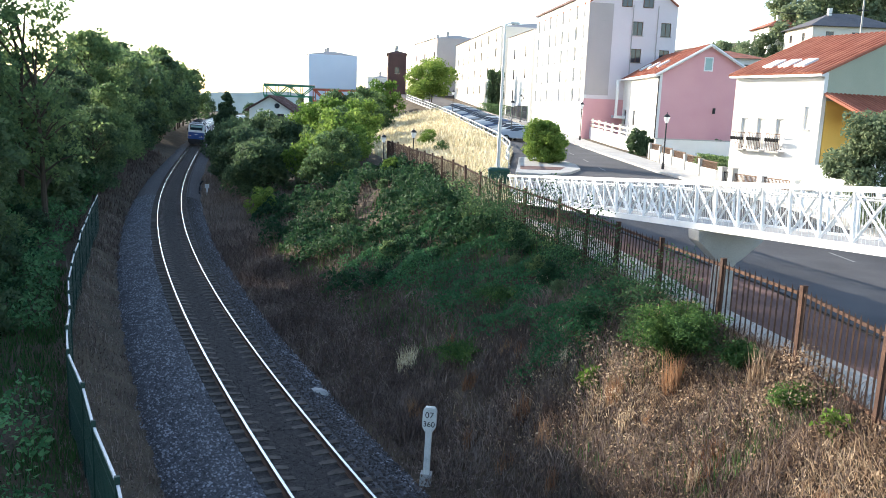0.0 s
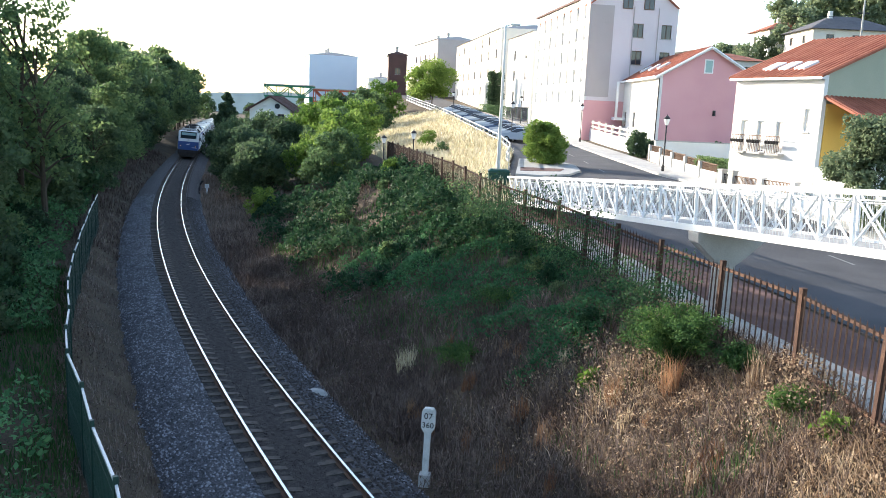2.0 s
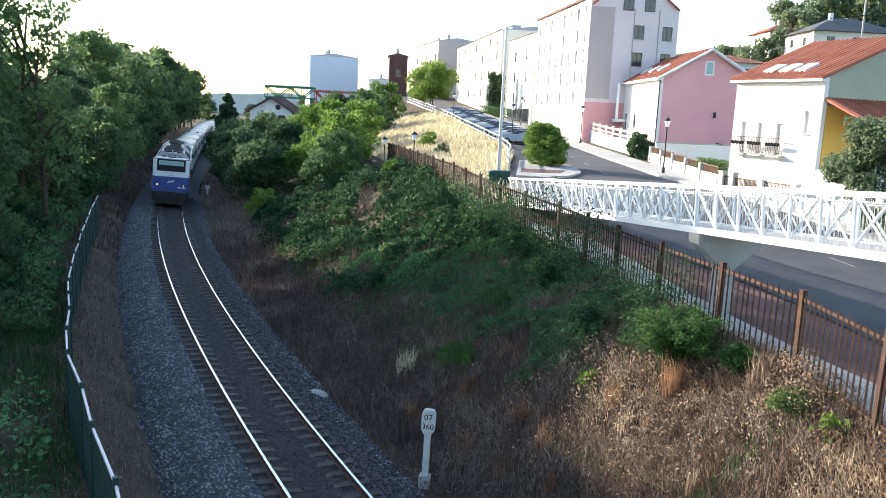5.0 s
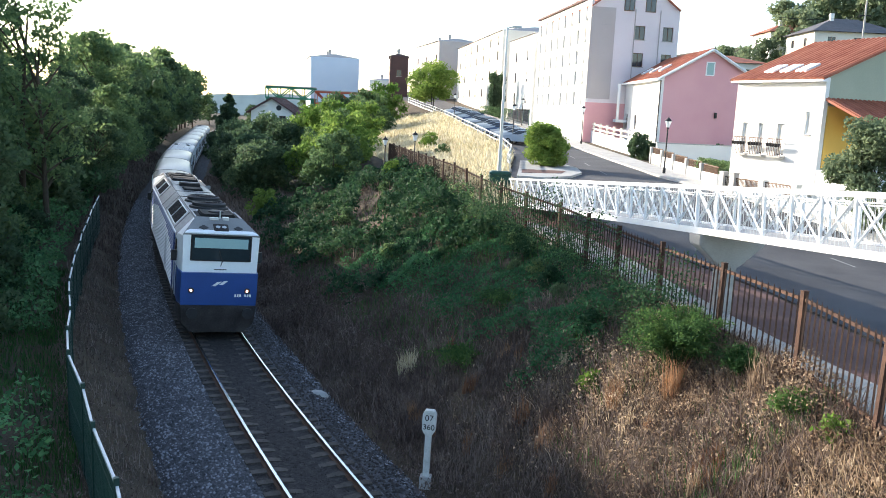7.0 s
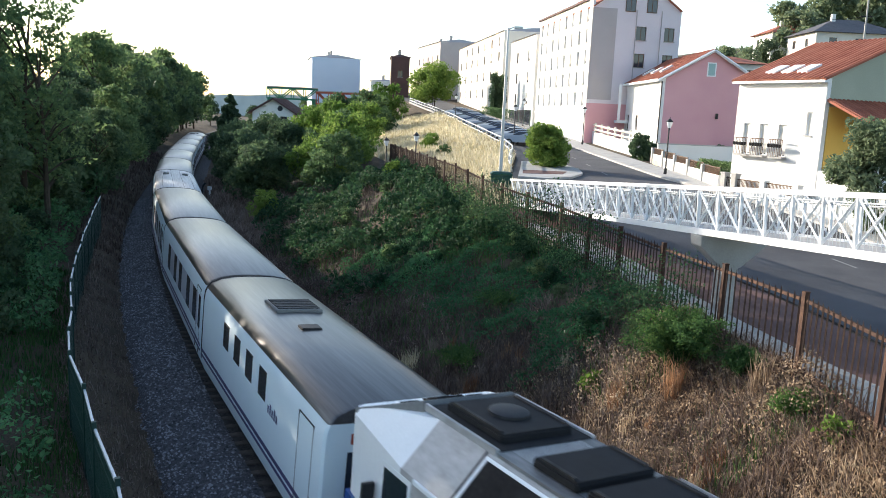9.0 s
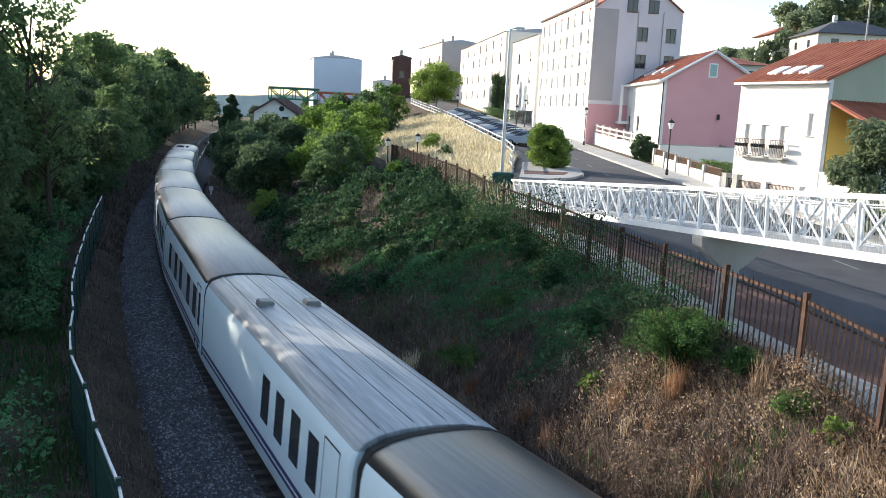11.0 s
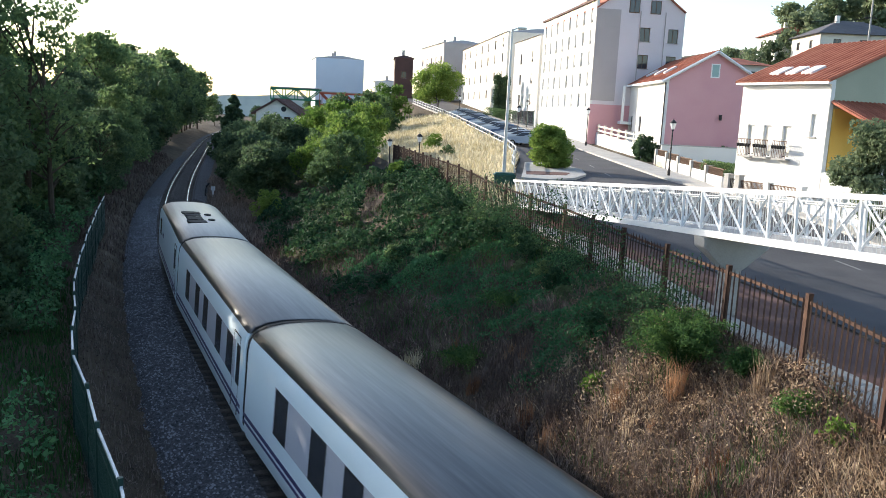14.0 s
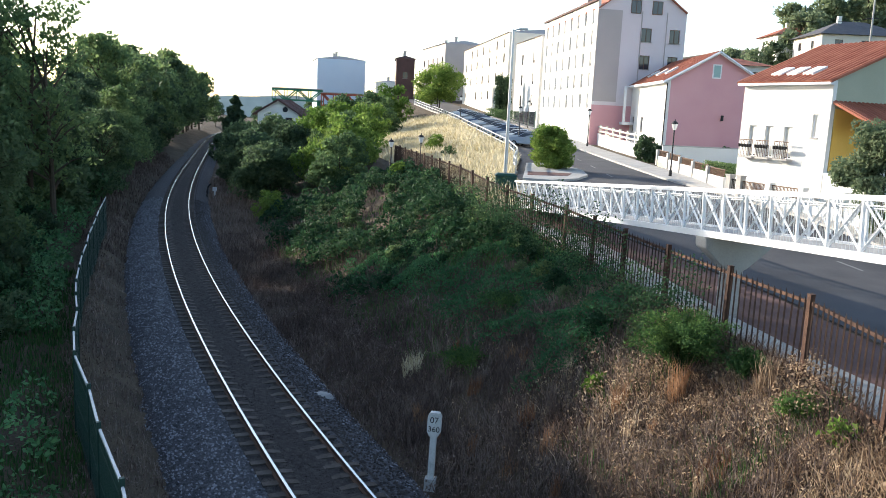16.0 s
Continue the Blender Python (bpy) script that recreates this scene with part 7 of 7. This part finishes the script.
def build_railing():
    e = thing("street_railing", Matrix.Identity(4), "pale tubular railing along the edge of the parking street", "railing")
    ys = list(np.arange(56, 172, 3.0))
    pts = [Vector((road_l(y) - 0.35, y, float(np.interp(y, RY, RZ)) + 0.02)) for y in ys]
    pts = [Vector((road_l(54) - 0.2, 53.6, float(np.interp(53.6, RY, RZ))))] + pts
    for p in pts:
        part("post", Shape().box(p.x - 0.05, p.x + 0.05, p.y - 0.05, p.y + 0.05, p.z - 0.8, p.z + 1.0), M_GALV, e)
    for z in (0.5, 0.95):
        part("rail", Shape().tube([p + Vector((0, 0, z)) for p in pts], 0.05, 6), M_GALV, e)
    w = Shape()
    w.loft([[(p.x - 0.15, p.y, p.z - 1.2), (p.x + 0.15, p.y, p.z - 1.2), (p.x + 0.15, p.y, p.z + 0.12), (p.x - 0.15, p.y, p.z + 0.12)] for p in pts])
    tagged(part("retaining_kerb", w, M_CONCRETE), "pale concrete upstand under the railing", "kerb", kind="structure")


build_railing()


def build_island():
    c = [(4.3, 49.6), (6.0, 49.3), (7.8, 50.6), (8.9, 53.2), (9.1, 56.5), (8.3, 59.5), (6.6, 60.6), (5.4, 60.2), (4.9, 55.0)]
    zf = lambda p: float(np.interp(p[1], RY, RZ))
    mid = (6.6, 55.0)
    s = Shape()
    top = [(x, y, zf((x, y)) + 0.17) for x, y in c]
    s.add(top + [(x, y, z - 0.4) for x, y, z in top] + [(mid[0], mid[1], zf(mid) + 0.17)],
          [(i, (i + 1) % 9, 18) for i in range(9)] + [(i, i + 9, (i + 1) % 9 + 9, (i + 1) % 9) for i in range(9)])
    tagged(part("traffic_island", s, M_CONCRETE), "pale paved traffic island with darker band", "traffic island", kind="structure")
    q = [(4.75, 51.4), (7.4, 51.9), (7.9, 53.6), (4.95, 53.6)]
    s = Shape()
    s.add([(x, y, zf((x, y)) + 0.185) for x, y in q] + [(x, y, zf((x, y)) + 0.12) for x, y in q], [(0, 1, 2, 3), (0, 4, 5, 1), (1, 5, 6, 2), (2, 6, 7, 3), (3, 7, 4, 0)])
    tagged(part("paving_band", s, M_REDPAVE), "reddish paving band on the island", "paving", kind="structure")


build_island()


def build_cars():
    e = thing("parked_car", Matrix.Identity(4), "small hatchback car parked nose-in along the street", "car", "parked cars")
    body = Shape()
    prof = [(-2.0, 0.32), (2.0, 0.32), (2.08, 0.6), (1.98, 0.86), (1.05, 0.98), (0.35, 1.42), (-1.2, 1.46), (-1.85, 1.0), (-2.05, 0.9), (-2.08, 0.5)]
    half = 0.86
    tuck = lambda z: half * (1.0 if z < 0.95 else 1.0 - (z - 0.95) * 0.42)
    body.loft([[(x, sgn * tuck(z), z) for x, z in prof] for sgn in (-1, -0.0, 1)])
    part("body", body, CAR_PAINT[0], e, bevel=0.04, smooth=True)
    for sgn in (-1, 1):
        g = Shape()
        pts = [(0.95, 1.0), (0.35, 1.36), (-1.15, 1.39), (-1.65, 1.02)]
        g.add([(x, sgn * (tuck(z) + 0.006), z) for x, z in pts] + [(x, sgn * (tuck(z) - 0.02), z) for x, z in pts], [(0, 1, 2, 3), (7, 6, 5, 4), (0, 4, 5, 1), (1, 5, 6, 2), (2, 6, 7, 3), (3, 7, 4, 0)])
        part("side_window", g, M_WINDOW, e)
    for x0, z0, x1, z1 in ((1.06, 0.99, 0.37, 1.42), (-1.84, 1.02, -1.22, 1.45)):
        o = 0.012 if x0 > 0 else -0.012
        g = Shape()
        g.add([(x0 + o, -0.72, z0 + 0.012), (x0 + o, 0.72, z0 + 0.012), (x1 + o, 0.62, z1 + 0.012), (x1 + o, -0.62, z1 + 0.012)] + [(x0, -0.72, z0 - 0.02), (x0, 0.72, z0 - 0.02), (x1, 0.62, z1 - 0.02), (x1, -0.62, z1 - 0.02)],
              [(0, 1, 2, 3), (7, 6, 5, 4), (0, 4, 5, 1), (1, 5, 6, 2), (2, 6, 7, 3), (3, 7, 4, 0)])
        part("windscreen" if x0 > 0 else "rear_window", g, M_WINDOW, e)
    for x in (-1.3, 1.3):
        for y in (-0.78, 0.78):
            w = Shape().tube([(x, y - 0.1, 0.31), (x, y + 0.1, 0.31)], 0.31, 16)
            wh = part("wheel", w, M_RUBBER, e, smooth=True)
            part("rim", Shape().tube([(x, y - 0.11, 0.31), (x, y + 0.11, 0.31)], 0.19, 12), M_GALV, wh)
    for y in (-0.6, 0.6):
        part("headlight", Shape().box(1.98, 2.07, y - 0.18, y + 0.18, 0.62, 0.8), M_GALV, e, bevel=0.02)
        part("tail_light", Shape().box(-2.09, -2.02, y - 0.14, y + 0.14, 0.72, 0.95), M_REDSTEEL, e)
    first = True
    rng = random.Random(2)
    labels = ["dusty blue-grey", "pale silver", "dark navy", "charcoal grey", "light blue", "black"]
    for k in range(20):
        y = 79.5 + k * 2.75
        x = road_l(y) + 2.5
        z = float(np.interp(y, RY, RZ)) + 0.035
        m = pose(x, y, z, 0, 0, 148 + rng.uniform(-4, 4))
        if first:
            e.matrix_world = m
            o, first = e, False
        else:
            o = copy_thing(e, m)
        col = (5, 4, 1, 0, 2, 0, 4, 1, 3, 0, 1, 4, 2, 0, 4, 3, 1, 0, 4, 1)[k]
        if k:
            for c in o.children:
                if c.name.startswith("body"):
                    c.data = c.data.copy()
                    c.data.materials.clear()
                    c.data.materials.append(CAR_PAINT[col])
        tagged(o, labels[col] + " hatchback parked nose-in along the street")


build_cars()


def garden_walls():
    # white wall with a wooden rail before the pink house, and its low wall beside the gable
    e = thing("garden_wall", Matrix.Identity(4), "white garden wall topped by a pale ranch rail", "garden wall")
    m, ln = side_matrix((14.9, 95), (16.7, 72))
    z = lambda x: float(np.interp(95 - x * 23 / ln, RY, RZ))
    for k in range(6):
        x = ln * k / 6
        zz = z(x)
        part("wall_panel", Shape().box(x, x + ln / 6, 0, 0.22, zz - 0.6, zz + 1.15, m), M_WHITEWALL, e)
    for k in range(10):
        x = ln * k / 9
        part("post", Shape().box(x - 0.12, x + 0.12, 0.02, 0.2, z(x) + 1.0, z(x) + 2.2, m), M_CREAM, e)
    for h in (1.5, 1.95):
        part("rail", Shape().tube([m @ Vector((ln * k / 6, 0.1, z(ln * k / 6) + h)) for k in range(7)], 0.09, 4), M_CREAM, e)
    e = thing("garden_wall", Matrix.Identity(4), "low pale wall in front of the pink end wall", "garden wall")
    part("wall", Shape().box(17.0, 27.5, 66.0, 66.25, 4.6, 6.75), M_WHITEWALL, e)
    part("coping", Shape().box(16.95, 27.55, 65.95, 66.3, 6.75, 6.83), M_CONCRETE, e)
    e = thing("garden_wall", Matrix.Identity(4), "low white wall with stone pillars along the pavement", "garden wall")
    m, ln = side_matrix((16.6, 66), (16.3, 48.4))
    for k in range(5):
        x = ln * k / 5
        zz = float(np.interp(66 - x, RY, RZ))
        part("wall_panel", Shape().box(x + 0.2, x + ln / 5 - 0.2, 0, 0.2, zz - 0.3, zz + 0.75, m), M_WHITEWALL, e)
        part("pillar", Shape().box(x - 0.2, x + 0.2, -0.08, 0.28, zz - 0.3, zz + 1.25, m), M_CONCRETE, e)
        rl = Shape()
        for j in range(22):
            u = x + 0.25 + j * (ln / 5 - 0.5) / 22
            rl.box(u, u + 0.03, 0.08, 0.11, zz + 0.75, zz + 1.2, m)
        rl.box(x + 0.2, x + ln / 5 - 0.2, 0.07, 0.12, zz + 1.18, zz + 1.23, m)
        part("railing", rl, M_WFRAME, e)
    strip("garden_bed", list(np.arange(50, 66, 1.5)), lambda y: road_r(y) + 3.2, lambda y: road_r(y) + 9, 0.35, M_STRAW, "dry yellow garden grass", "grass", 0.5)


garden_walls()


def road_marks():
    e = thing("road_markings", Matrix.Identity(4), "worn white dashed line on the asphalt", "road marking", kind="structure")
    for k in range(9):
        y = 24 + k * 6.0
        xm = lambda v: road_l(v) * 0.35 + road_r(v) * 0.65
        z = lambda v: float(np.interp(v, RY, RZ)) + 0.036
        s = Shape()
        s.add([(xm(y) - 0.06, y, z(y)), (xm(y) + 0.06, y, z(y)), (xm(y + 2) + 0.06, y + 2, z(y + 2)), (xm(y + 2) - 0.06, y + 2, z(y + 2))], [(0, 1, 2, 3)])
        part("dash", s, M_LINE, e)


road_marks()


def white_arrows():
    """Faded pale figures on the edging strip."""
    e = thing("painted_marks", Matrix.Identity(4), "faded white painted marks on the red walkway", "road marking", kind="structure")
    for y in (15.6, 21.5):
        x = fence_x(y) + 2.4
        z = float(np.interp(y, RY, RZ)) + 0.066
        s = Shape()
        s.add([(x, y, z), (x + 0.5, y + 0.2, z), (x + 0.9, y + 1.6, z), (x + 0.45, y + 1.5, z)], [(0, 1, 2, 3)])
        part("mark", s, M_LINE, e)


white_arrows()


# far wooded hills on the horizon
def far_hills():
    rng = np.random.default_rng(12)
    n = 160
    ang = np.linspace(-1.25, 1.25, n)
    R = 430
    h = 10.5 + 2.5 * np.sin(ang * 5 + 2) + 1.0 * np.sin(ang * 23) + rng.normal(size=n) * 0.35 + np.clip(ang, 0, 1) * 40
    s = Shape()
    for a, z in zip(ang, h):
        s.v += [(R * math.sin(a), R * math.cos(a), -30), (R * math.sin(a), R * math.cos(a), z), ((R + 150) * math.sin(a), (R + 150) * math.cos(a), -30)]
    for i in range(n - 1):
        s.f += [(3 * i, 3 * i + 3, 3 * i + 4, 3 * i + 1), (3 * i + 1, 3 * i + 4, 3 * i + 5, 3 * i + 2)]
    tagged(part("backdrop", s, M_HILL), "wooded hills on the horizon, haze put into their pale colour", "hills", kind="structure")


far_hills()



motions()
